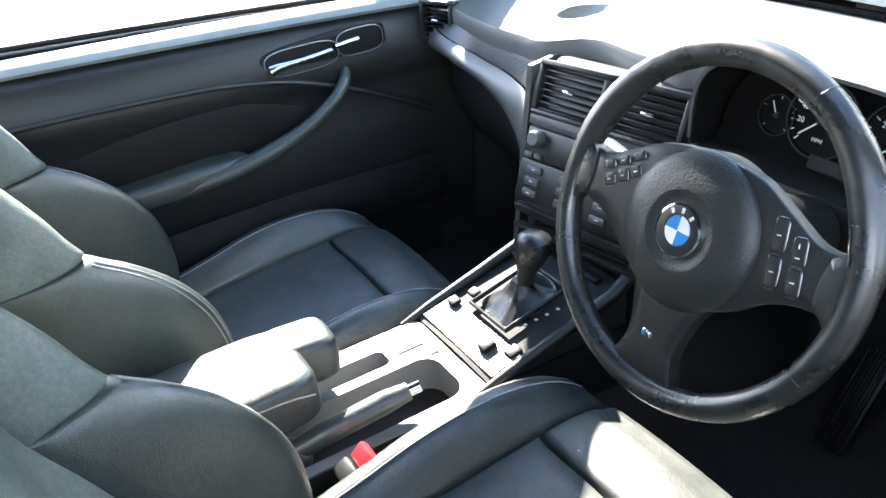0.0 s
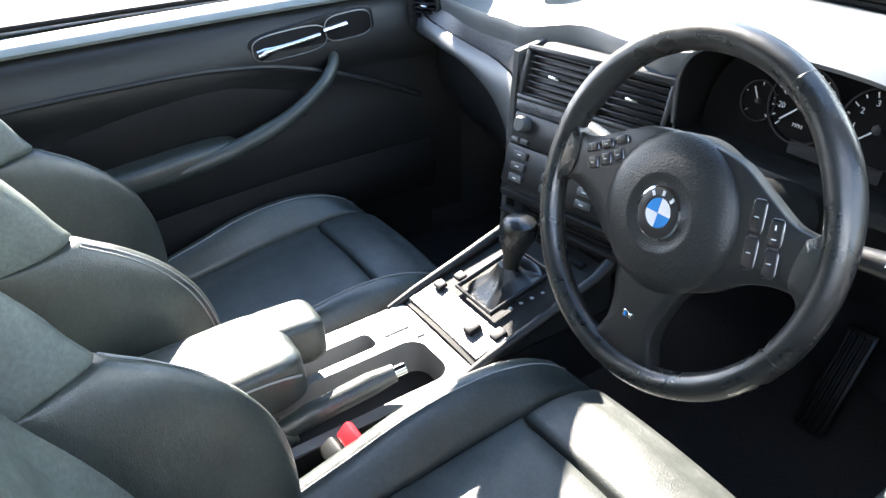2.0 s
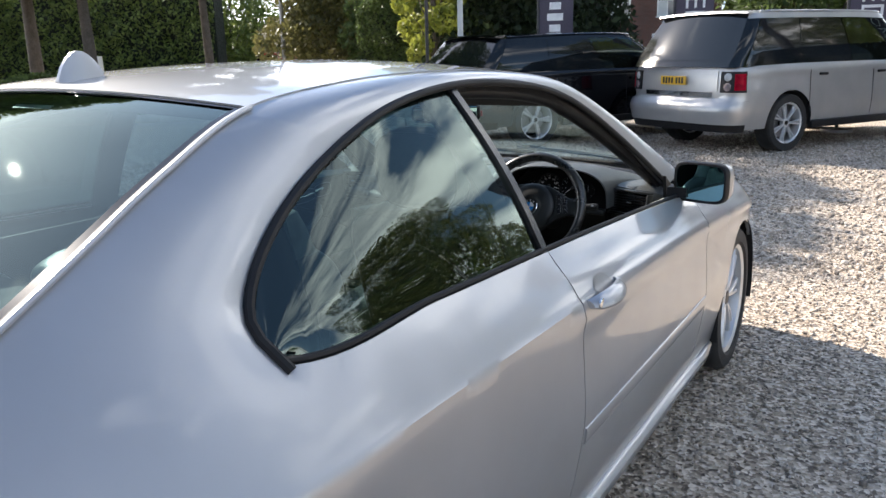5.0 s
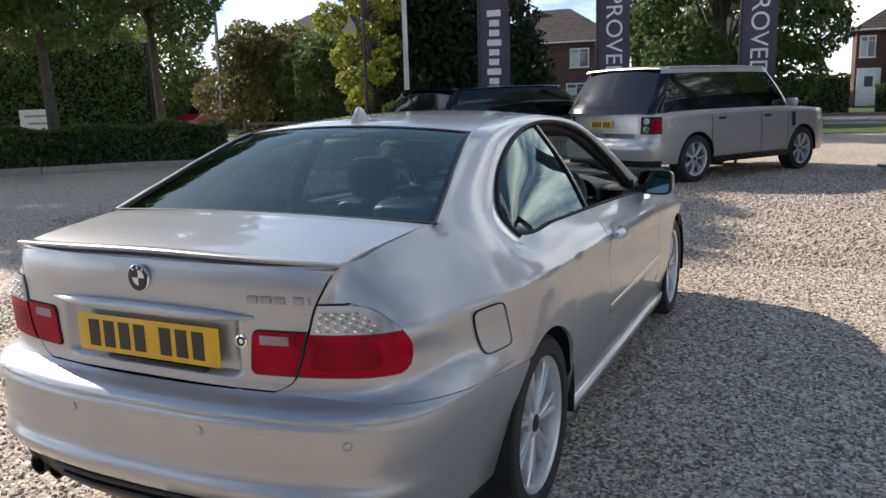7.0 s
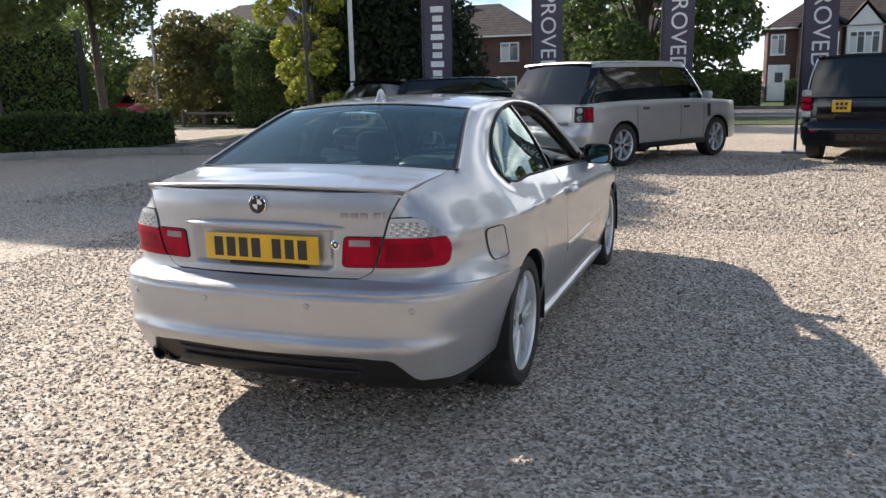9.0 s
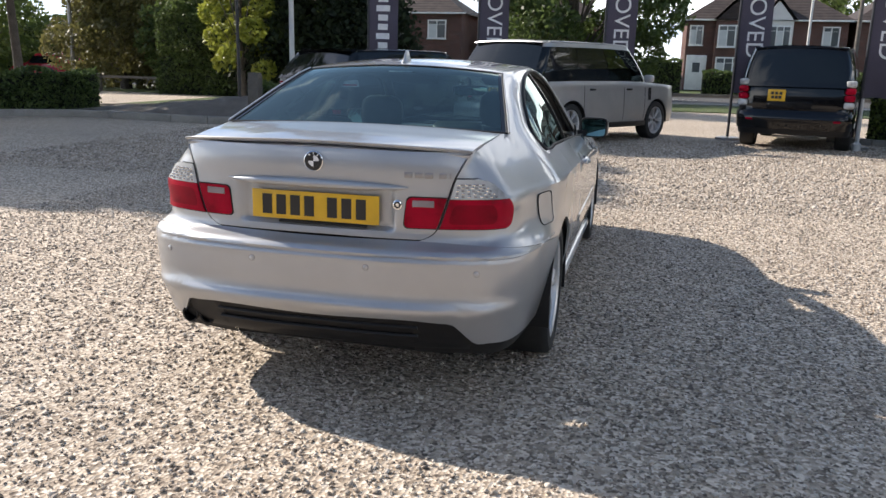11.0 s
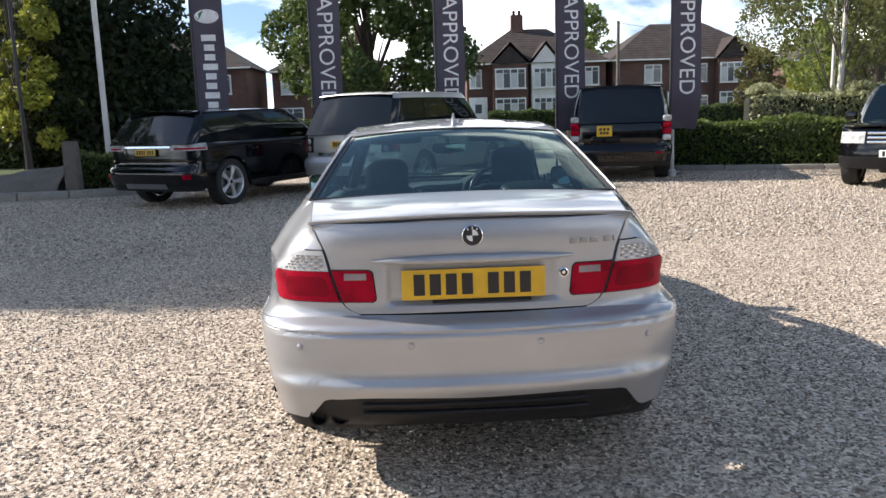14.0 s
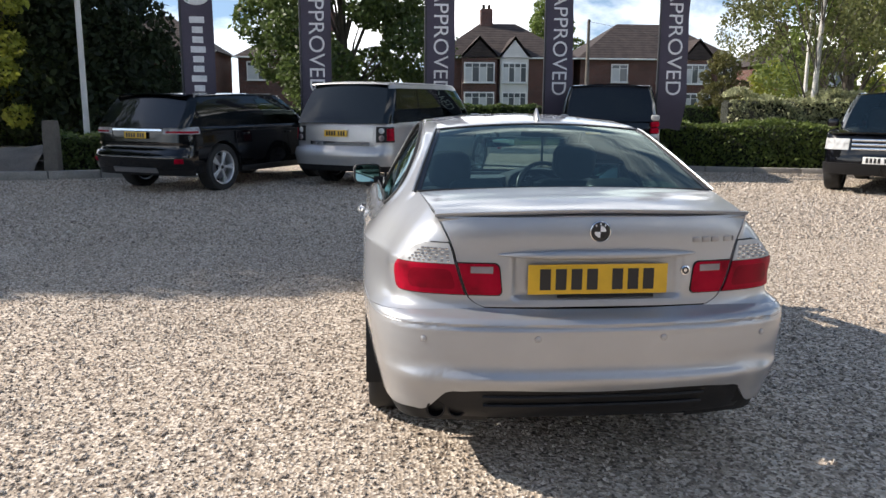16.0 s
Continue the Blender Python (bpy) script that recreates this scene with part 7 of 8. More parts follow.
LEAF_HEDGE = leaf_mat("hedge_leaves", (0.035, 0.058, 0.014), (0.11, 0.145, 0.036))
HEDGE_CORE = rough_mat("dark_hedge_core", (0.008, 0.011, 0.005), (0.020, 0.026, 0.012), 3.0, 1.0, 0.05)
BARK = rough_mat("bark", (0.05, 0.042, 0.034), (0.11, 0.095, 0.08), 6.0, 0.9, 0.02, 0.9, 30.0)
BIRCH = rough_mat("birch_bark", (0.35, 0.34, 0.31), (0.70, 0.68, 0.64), 5.0, 0.4, 0.01, 0.8, 14.0)


def leaves(points, size, rng, droop=0.0):
    """One quad a leaf, folded along nothing, turned at random."""
    n = len(points)
    a = rng.normal(size=(n, 3))
    a /= np.linalg.norm(a, axis=1, keepdims=True)
    b = rng.normal(size=(n, 3))
    b[:, 2] -= droop
    b -= a * (a * b).sum(1, keepdims=True)
    b /= np.linalg.norm(b, axis=1, keepdims=True)
    s = size * rng.uniform(0.6, 1.4, (n, 1))
    v = np.stack([points - b * s, points + a * s * 0.55, points + b * s, points - a * s * 0.55], 1).reshape(-1, 3)
    return v, np.arange(4 * n).reshape(n, 4)


def cloud(rng, n, blobs, shell=0.55):
    """n points in a heap of balls, thicker towards their skins."""
    blobs = np.array(blobs, float)
    w = blobs[:, 3] ** 2.2
    k = rng.choice(len(blobs), n, p=w / w.sum())
    d = rng.normal(size=(n, 3))
    d /= np.linalg.norm(d, axis=1, keepdims=True)
    r = rng.uniform(0, 1, (n, 1)) ** 0.33
    r = shell + (1 - shell) * r + rng.normal(0, 0.06, (n, 1))
    return blobs[k, :3] + d * r * blobs[k, 3:4] * np.array([1, 1, 0.85])


def tree(x, y, height, spread_r, crown_z, mat, label, trunk_r=0.16, n=9000, leaf=0.13, seed=1, bark=BARK, lean=(0, 0), name="tree", shape="round", droop=0.0):
    rng = np.random.default_rng(seed)
    z0 = lift(x, y)
    t = thing(name, label, name if name != "conifer" else "tree", pose(x, y, z0))
    stem = [(lean[0] * k + 0.06 * math.sin(3 * k + seed), lean[1] * k + 0.05 * math.cos(4 * k), height * 0.82 * k) for k in np.linspace(0, 1, 8)]
    limbs = [tube(stem, [trunk_r * (1.25 - 1.1 * k) + 0.012 for k in np.linspace(0, 1, 8)], 10)]
    blobs = []
    if shape == "cone":
        for k in np.linspace(0, 1, 26):
            r = spread_r * (1 - k) ** 0.8
            z = crown_z + (height - crown_z) * k
            for i in range(max(1, int(10 * (1 - k)) + 1)):
                a = rng.uniform(0, 6.28)
                blobs.append((r * 0.75 * math.cos(a), r * 0.75 * math.sin(a), z, 0.25 + r * 0.35))
    else:
        m = 26
        for i in range(m):
            a = 2.4 * i + rng.uniform(-0.4, 0.4)
            k = (i + 0.5) / m
            z = crown_z + (height - crown_z) * k
            ring = spread_r * math.sin(math.pi * (0.18 + 0.75 * k)) ** 0.8 * rng.uniform(0.45, 0.9)
            c = (lean[0] * k + ring * math.cos(a), lean[1] * k + ring * math.sin(a), z)
            blobs.append((*c, spread_r * rng.uniform(0.20, 0.38)))
            j = min(7, max(4 if crown_z > 3 else 2, int(7 * (z / height) * 0.8)))
            base = Vector(stem[j - 1])
            end = Vector(c)
            mid = base.lerp(end, 0.5) + Vector((0, 0, 0.15 * spread_r))
            limbs.append(tube([base, mid, end], [trunk_r * 0.26, trunk_r * 0.15, 0.010], 6))
    part("trunk", limbs[0], bark, t)
    part("limb", join(*limbs[1:]), BARK, t) if len(limbs) > 1 else None
    v, f = leaves(cloud(rng, n, blobs), leaf, rng, droop)
    crown = new("crown", raw_mesh("crown", v, f, mat))
    crown.parent = t
    return t


def hedge(pts, depth, height, mat, label, n, leaf=0.045, seed=3, name="hedge", wobble=0.06):
    """A clipped hedge along a line, its body behind the line: a dark core under a skin of leaves."""
    rng = np.random.default_rng(seed)
    h = thing(name, label, name, pose(0, 0, 0))
    p = [Vector((*q, 0)) for q in pts]
    secs = []
    for i, q in enumerate(p):
        d = (p[min(i + 1, len(p) - 1)] - p[max(i - 1, 0)]).normalized()
        nrm = Vector((-d.y, d.x, 0))
        secs.append([q + nrm * a * depth + Vector((0, 0, b * height)) for a, b in ((0.06, 0.0), (0.04, 0.5), (0.10, 0.93), (0.5, 0.97), (0.90, 0.93), (0.96, 0.5), (0.94, 0))])
    # Near-black solid filling, so that gaps between the leaves read dark.
    part("core", loft(secs), HEDGE_CORE, h, "solid dark core under the leaves")
    pts_l = []
    seg = np.array([tuple(q) for q in p])
    ln = np.linalg.norm(np.diff(seg, axis=0), axis=1)
    k = rng.choice(len(ln), n, p=ln / ln.sum())
    u = rng.uniform(0, 1, n)
    base = seg[k] + (seg[k + 1] - seg[k]) * u[:, None]
    d = (seg[k + 1] - seg[k]) / ln[k][:, None]
    nrm = np.stack([-d[:, 1], d[:, 0], 0 * d[:, 0]], 1)
    side = rng.uniform(0, 1, n)
    bump = wobble * np.sin(base[:, 0] * 3.1 + base[:, 1] * 2.3 + seed) + 0.5 * wobble * np.sin(base[:, 0] * 9.0 + 4 * side)
    front = side < 0.5
    zf = rng.uniform(0.0, 1.0, n) ** 0.9 * height
    clump = 0.5 + 0.3 * np.sin(base[:, 0] * 2.3 + zf * 3.7 / max(height, 1.0) * 2 + seed) + 0.2 * np.sin(base[:, 1] * 5.1 - zf * 4.3 + 2 * seed)
    a = np.where(front, -0.01 + rng.normal(0, 0.03, n) - wobble * 1.1 * clump, rng.uniform(0, 1, n))
    z = np.where(front, zf, height + rng.normal(0, 0.025, n) + bump)
    pos3 = base + nrm * (a[:, None] * np.where(front, 1.0, depth)[:, None])
    pos3[:, 2] = z
    v, f = leaves(pos3, leaf, rng)
    lv = new("foliage", raw_mesh("foliage", v, f, mat))
    lv.parent = h
    return h


tree(-11.0, 26.5, 15.0, 3.5, 1.0, LEAF_CONIFER, "tall dark conifer behind the forecourt", 0.3, 30000, 0.13, 5, name="conifer", shape="cone")
tree(-14.0, 29.5, 12.0, 3.0, 1.0, LEAF_CONIFER, "tall dark conifer behind the forecourt", 0.3, 22000, 0.13, 15, name="conifer", shape="cone")
tree(-2.2, 33.5, 10.5, 4.6, 1.9, LEAF_DARK, "broad dark green tree by the road", 0.28, 42000, 0.12, 7)
tree(-12.7, 23.2, 7.8, 1.7, 0.9, LEAF_YELLOW, "young tree with yellow-green leaves", 0.09, 6500, 0.10, 8)
tree(-20.5, 27.5, 4.3, 2.9, 0.6, LEAF_BROWN, "rounded tree turning brown at its tips", 0.2, 16000, 0.10, 9)
tree(-17.0, 27.0, 3.7, 2.2, 0.4, LEAF_DARK, "dense dark shrub beside the brown tree", 0.15, 9000, 0.10, 39)
tree(-27.5, 41.0, 5.0, 4.6, 0.8, LEAF_MID, "rounded green tree beyond the road", 0.2, 9000, 0.15, 19)
tree(-36.0, 36.0, 6.8, 5.0, 0.8, LEAF_MID, "rounded green tree beyond the road", 0.2, 9000, 0.16, 40)
tree(-15.7, 16.2, 10.6, 2.5, 3.7, LEAF_DARK, "tall tree shading the gravel", 0.105, 23000, 0.080, 10, lean=(-0.4, 0.2))
tree(-15.4, 12.3, 10.4, 3.8, 3.8, LEAF_DARK, "tall tree shading the gravel", 0.115, 36000, 0.085, 11, lean=(-0.6, 0.2))
tree(-18.8, 9.9, 10.6, 3.9, 3.6, LEAF_DARK, "tall tree shading the gravel", 0.115, 31000, 0.085, 12)
tree(-15.4, 9.6, 9.8, 3.4, 4.2, LEAF_DARK, "tall tree shading the gravel", 0.115, 36000, 0.09, 51)
tree(-19.5, 13.4, 11.0, 3.4, 3.8, LEAF_DARK, "tall tree behind the low hedge", 0.15, 26000, 0.085, 13)
tree(10.1, 16.6, 9.5, 2.9, 2.9, LEAF_BIRCH, "silver birch with a white trunk behind the hedge", 0.060, 36000, 0.048, 14, BIRCH, (0.35, 0.2), droop=0.8)
tree(13.2, 20.0, 8.0, 2.8, 1.6, LEAF_MID, "green tree beyond the birch", 0.16, 14000, 0.08, 16)
tree(20.4, 44.9, 4.5, 1.5, 0.6, LEAF_BROWN, "small purple-brown garden tree", 0.12, 6000, 0.09, 17)
tree(24.5, 46.0, 3.7, 2.3, 0.5, LEAF_YELLOW, "light green garden shrub tree", 0.12, 6000, 0.10, 18)
tree(17.0, 78.0, 11.0, 3.6, 3.0, LEAF_MID, "green tree behind the houses", 0.3, 6000, 0.2, 20)
tree(-6.5, 70.0, 9.0, 4.0, 2.0, LEAF_MID, "green tree behind the houses", 0.3, 6000, 0.2, 21)
tree(19.5, 9.0, 8.5, 3.4, 2.0, LEAF_MID, "broad tree beside the forecourt", 0.22, 9000, 0.13, 22)
tree(24.0, -6.0, 9.5, 4.2, 1.8, LEAF_DARK, "broad tree beside the forecourt", 0.25, 9000, 0.15, 23)
tree(17.5, 23.5, 7.0, 2.6, 1.0, LEAF_YELLOW, "leafy tree at the forecourt edge", 0.2, 8000, 0.10, 24)

hedge([(-15.2, 9.6), (-14.4, 11.2), (-13.2, 12.9), (-12.2, 14.0), (-11.9, 14.5)], 0.9, 0.96, LEAF_DARK, "low clipped dark hedge by the trees", 12000, 0.045, 4)
hedge([(-21.5, 3.0), (-18.0, 6.6), (-15.4, 9.4)], 0.9, 0.92, LEAF_DARK, "low clipped dark hedge by the trees", 7000, 0.05, 5)
hedge([(-7.3, 13.7), (-6.2, 13.9), (-5.2, 14.4)], 0.8, 0.80, LEAF_DARK, "dark clipped hedge behind a wooden post", 4500, 0.04, 6)
hedge([(5.55, 14.9), (7.2, 14.35), (9.5, 13.75), (13.0, 13.1)], 1.3, 1.02, LEAF_HEDGE, "clipped green hedge behind the kerb", 16000, 0.042, 7)
hedge([(7.9, 16.4), (9.2, 16.0), (11.0, 15.7), (14.5, 15.4)], 1.6, 1.62, LEAF_PALE, "pale variegated shrub behind the hedge", 12000, 0.05, 8, "shrub", 0.16)
hedge([(-2.5, 44.6), (3.0, 44.6)], 0.9, 1.9, LEAF_DARK, "dark garden hedge across the road", 3000, 0.09, 29)
hedge([(-24, 44.2), (-3.5, 44.4)], 1.0, 1.2, LEAF_DARK, "dark garden hedge across the road", 6000, 0.09, 9)
for a, b, s in ((4.2, 8.9, 10), (9.1, 15.4, 11), (15.6, 23.0, 12), (23.2, 34.0, 13)):
    hedge([(a, 44.6), (b, 44.6)], 0.9, 1.35, LEAF_DARK, "dark garden hedge across the road", 2600, 0.09, s)
hedge([(-17.0, 24.8), (-12.0, 25.0), (-9.2, 25.4)], 2.0, 3.0, LEAF_DARK, "tall dark hedge below the conifers", 26000, 0.065, 14, "hedge", 0.3)
hedge([(-44, 37.5), (-30, 43.2), (-22, 43.6)], 2.0, 3.4, LEAF_DARK, "tall dark hedge across the road", 26000, 0.08, 34, "hedge", 0.3)
hedge([(-46, 14.0), (-38, 24.0), (-30, 30.0)], 3.0, 5.0, LEAF_MID, "tall thicket beyond the forecourt", 34000, 0.10, 25, "thicket", 0.6)

CLADDING = rough_mat("dark_cladding", (0.07, 0.072, 0.078), (0.10, 0.102, 0.11), 1.0, 0.1, 0.004, 0.5)
BANK = rough_mat("bare_bank", (0.11, 0.095, 0.08), (0.22, 0.195, 0.17), 2.5, 1.0, 0.04)


# ---- kerbs, post, rocks, low wooden fence ----
def kerb_line(pts, label, h=0.12, w=0.14, step=0.9, mat=None):
    k = thing("kerb", label, "kerb", kind="structure")
    line = smooth_line([(x, y, 0) for x, y in pts], 200)
    total = np.linalg.norm(np.diff(line, axis=0), axis=1).sum()
    n = int(total / step)
    q = smooth_line([(x, y, 0) for x, y in pts], n + 1)
    for a, b in zip(q, q[1:]):
        c = (a + b) / 2
        ang = math.degrees(math.atan2(b[1] - a[1], b[0] - a[0]))
        part("kerb_stone", box((c[0], c[1], h / 2 - 0.01), (np.linalg.norm(b - a) - 0.012, w, h + 0.02), 0.015, rot=(0, 0, ang)), mat or KERB_STONE, k)
    return k


kerb_line([(4.9, 15.2), (6.0, 14.45), (8.0, 13.75), (10.0, 13.2), (13.0, 12.6)], "pale kerb stones along the hedge bed")
kerb_line([(-16.0, 8.6), (-12.6, 12.2), (-10.6, 13.0), (-8.0, 12.7), (-5.6, 13.3), (-3.9, 14.6)], "grey kerb stones along the planted bed", 0.16, 0.18, mat=KERB_STONE)
bed = tagged(part("planting_bed", sheet([[(-16.5 + 13 * u, 8.9 + 4.9 * min(1, u * 2.2) + 0.9 * max(0, u - 0.55) + v * 3.2, 0.06 + 0.10 * v) for u in np.linspace(0, 1, 16)] for v in np.linspace(0, 1, 5)]), EARTH, None, "dark planted earth bed behind the kerb"), category="bed", kind="structure")
grass_bed = tagged(part("grass_patch", sheet([[(-13.0 + 9 * u, 16.6 + v * 5.5, 0.10) for u in np.linspace(0, 1, 8)] for v in np.linspace(0, 1, 5)]), GRASS, None, "rough green grass behind the bed"), category="grass", kind="structure")
part("wooden_post", loft([[(-6.9 + a * k, 12.98 + b * k, z) for a, b in ((-0.13, -0.09), (0.12, -0.10), (0.14, 0.08), (-0.12, 0.10))] for z, k in ((0, 1.05), (0.5, 1.0), (1.0, 0.95), (1.10, 0.86))]), OLD_WOOD, None, "thick weathered wooden post at the bed", smooth=False, category="post")
def bank_height(u, v):
    return (0.10 + 0.50 * u ** 1.3) * math.sin(math.pi * min(1.0, 0.001 + 0.92 * v)) ** 0.7 + 0.03 * math.sin(23 * u + 5 * v) * v + 0.02 * math.sin(41 * u - 9 * v)


tagged(part("earth_bank", sheet([[(-12.6 + 5.2 * u, 13.15 + 0.35 * math.sin(3 * u) + 2.6 * v, max(0.0, bank_height(u, v))) for u in np.linspace(0, 1, 36)] for v in np.linspace(0, 1, 14)]), BANK, None, "bare grey-brown earth bank beside the post"), category="bank", kind="structure")
rr = random.Random(6)
for x, y, s in ((-10.4, 13.05, 0.24), (-9.2, 13.25, 0.15), (-11.6, 13.3, 0.17)):
    rock = pillow((x, y, s * 0.3), (s * 1.6, s, s * 0.8), (rr.uniform(-15, 15), rr.uniform(-15, 15), rr.uniform(0, 180)), 0.75, 7)
    rock = ([(v[0] + rr.uniform(-.01, .01), v[1] + rr.uniform(-.01, .01), v[2] + rr.uniform(-.01, .01)) for v in rock[0]], rock[1])
    tagged(part("rock", rock, KERB_STONE, None, "grey stone lying at the foot of the bank", smooth=True, sharp=25, category="rock"), group="stones by the bank")
fence = thing("fence", "low wooden post and rail fence on the verge", "fence")
for i in range(14):
    part("post", box((-20 + 4.2 * i, 25.2, 0.35), (0.13, 0.13, 0.72), 0.015), OLD_WOOD, fence)
    if i < 13:
        part("rail", box((-17.9 + 4.2 * i, 25.2, 0.58), (4.1, 0.05, 0.10), 0.01), OLD_WOOD, fence)


# ---- feather flags ----
CLOTH = rough_mat("purple_grey_cloth", (0.055, 0.046, 0.068), (0.075, 0.064, 0.090), 1.5, 0.2, 0.01, 0.7, 90.0)
GREEN = plastic("green_oval", (0.02, 0.16, 0.09), 0.4)
POLE_WHITE = painted("white_pole", (0.62, 0.62, 0.60), 0.0, 0.4, 0.3)
POLE_DARK = painted("dark_pole", (0.05, 0.05, 0.055), 0.0, 0.4, 0.3)


def flag(x, y, turn, sway, written, seed):
    """A tall flag on a mast: it hangs to the mast's right, with ripples."""
    f = thing("flag", "tall purple-grey forecourt flag with white lettering" if written else "tall purple-grey forecourt flag with pale bars", "flag", pose(x, y, 0, 0, 0, turn), "forecourt flags")
    part("mast", tube([(0, 0, 0), (0, 0, 3.0), (0, 0, 5.4)], [0.028, 0.024, 0.018], 10), POLE_DARK, f)
    part("foot", lathe([(0.24, 0), (0.24, 0.05), (0.20, 0.06), (0.03, 0.07)], 20), STEEL, f)

    def at(u, z, off=0.0):
        k = 1 - 0.5 * math.sin(math.pi * min(1, max(0, (z - 0.95) / 4.4)))
        drop = max(0, (1.6 - z) / 0.7) * 0.3
        yy = sway * (0.10 * math.sin(2.1 * z + seed + 3 * u) * (u + 0.15) + 0.05 * math.sin(5.2 * z + 2 * seed) * u)
        return (0.015 + 0.60 * u * (1 - drop * 0.5), yy - off, z + 0.03 * math.sin(7 * u + seed) * u)

    part("cloth", slab([[at(u, z) for u in np.linspace(0, 1, 9)] for z in np.linspace(0.95, 5.35, 90)], 0.003), CLOTH, f)

    def on(geo_mesh):
        for vtx in geo_mesh.vertices:
            c = vtx.co
            q = at(min(1, max(0, c.x / 0.60)), c.z, 0.016)
            vtx.co = (c.x, q[1], c.z)

    if written:
        ob = words("APPROVED", 0.44, Matrix.Identity(4), WHITE_PRINT, f, "lettering", 0.0)
        ob.data.transform(pose(0.31, 0, 2.72, 0, 90, 0) @ pose(0, 0, 0, 90, 0, 0))
        on(ob.data)
        tagged(ob, "white lettering")
    else:
        for i in range(10):
            g = box((0.31, 0, 1.35 + 0.185 * i), (0.20 if i % 3 else 0.28, 0.001, 0.12))
            ob = part("letter_bar", g, WHITE_PRINT, f, smooth=False)
            on(ob.data)
        ov = ([(0.31 + 0.21 * math.cos(a), 0, 3.42 + 0.12 * math.sin(a)) for a in np.linspace(0, 6.283, 25)[:-1]], [tuple(range(24))])
        for k, mt in ((1.12, WHITE_PRINT), (1.0, GREEN)):
            ob = part("oval", ([((v[0] - 0.31) * k + 0.31, 0, (v[2] - 3.42) * k + 3.42) for v in ov[0]], ov[1]), mt, f, smooth=False)
            on(ob.data)
            for vtx in ob.data.vertices:
                vtx.co.y -= 0.004 * (2 - k * 1)
    return f


flag(-4.50, 13.4, 6, 0.4, False, 0.3)
flag(-2.27, 13.9, 6, 0.4, True, 1.3)
flag(0.28, 14.3, 4, 0.4, True, 2.2)
flag(2.88, 14.6, 0, 0.5, True, 3.6)
flag(5.05, 13.6, -2, 0.4, True, 4.7)

# ---- masts and poles ----
def mast(x, y, h, r, mat, label, name="lamp_column", head=False):
    o = thing(name, label, "pole", pose(x, y, lift(x, y)))
    part("shaft", tube([(0, 0, 0), (0, 0, h * 0.5), (0, 0, h)], [r * 1.15, r, r * 0.75], 12), mat, o)
    part("base", lathe([(r * 2.2, 0), (r * 2.2, 0.12), (r * 1.2, 0.16)], 16), mat, o)
    return o


mast(-6.85, 14.75, 8.5, 0.055, POLE_WHITE, "slim white flagpole behind the hedge", "flagpole")
mast(5.0, 13.25, 0.95, 0.035, POLE_WHITE, "short white marker pole beside the kerb", "marker_pole")
mast(-21.5, 25.6, 9.0, 0.075, STEEL, "grey street lamp column beyond the hedge")
mast(-11.6, 21.0, 8.0, 0.05, POLE_DARK, "dark lamp column among the trees")
mast(11.4, 42.8, 6.2, 0.11, OLD_WOOD, "tall wooden telegraph pole", "telegraph_pole")
mast(8.6, 40.0, 9.0, 0.06, POLE_WHITE, "street lamp column across the road")
mast(11.0, 18.5, 4.6, 0.05, POLE_WHITE, "pale post by the birch")
wire = part("wire", tube([(11.4, 42.8, 6.1), (16, 47, 5.9), (21, 52, 5.6)], 0.010, 5), PRINT, None, "thin telephone wire from the pole", category="wire")

# ---- houses across the road ----


def brick_mat():
    n = Nodes("red_brick")
    b = n.node("ShaderNodeTexBrick", Scale=1.0)
    b.inputs["Color1"].default_value, b.inputs["Color2"].default_value, b.inputs["Mortar"].default_value = (0.135, 0.050, 0.038, 1), (0.085, 0.036, 0.030, 1), (0.15, 0.13, 0.115, 1)
    b.inputs["Mortar Size"].default_value, b.inputs["Brick Width"].default_value, b.inputs["Row Height"].default_value = 0.009, 0.225, 0.075
    m = n.node("ShaderNodeCombineXYZ")
    s = n.node("ShaderNodeSeparateXYZ")
    n.link(n.where(), s.inputs[0])
    add = n.node("ShaderNodeMath")
    n.link(s.outputs["X"], add.inputs[0])
    n.link(s.outputs["Y"], add.inputs[1])
    n.link(add.outputs[0], m.inputs["X"])
    n.link(s.outputs["Z"], m.inputs["Y"])
    n.link(m.outputs[0], b.inputs["Vector"])
    n.color(n.blend(1.0, b.outputs["Color"], n.ramp(n.noise(1.1, 5.0), [(0.3, (0.75, 0.75, 0.75)), (0.7, (1.2, 1.15, 1.1))]), "MULTIPLY"))
    n.set(Roughness=0.9)
    n.bump(b.outputs["Fac"], 0.3, 0.01)
    return n.mat


def tile_mat():
    n = Nodes("roof_tiles")
    w = n.node("ShaderNodeTexWave", Scale=1.7, Distortion=0.4, Detail=1.0)
    w.bands_direction = "Z"
    n.link(n.where(), w.inputs["Vector"])
    n.color(n.ramp(n.noise(2.2, 6.0), [(0.3, (0.028, 0.021, 0.019)), (0.7, (0.058, 0.043, 0.038))]))
    n.set(Roughness=0.9)
    n.bump(w.outputs[0], 0.6, 0.03)
    return n.mat


BRICK, TILES = brick_mat(), tile_mat()
RENDER_WHITE = rough_mat("white_render", (0.60, 0.59, 0.56), (0.74, 0.73, 0.70), 1.2, 0.2, 0.005)
PANE = painted("house_pane", (0.10, 0.11, 0.12), 0.0, 0.06, 1.0)
CURTAIN = painted("net_curtain", (0.55, 0.56, 0.56), 0.0, 0.8, 0.0)


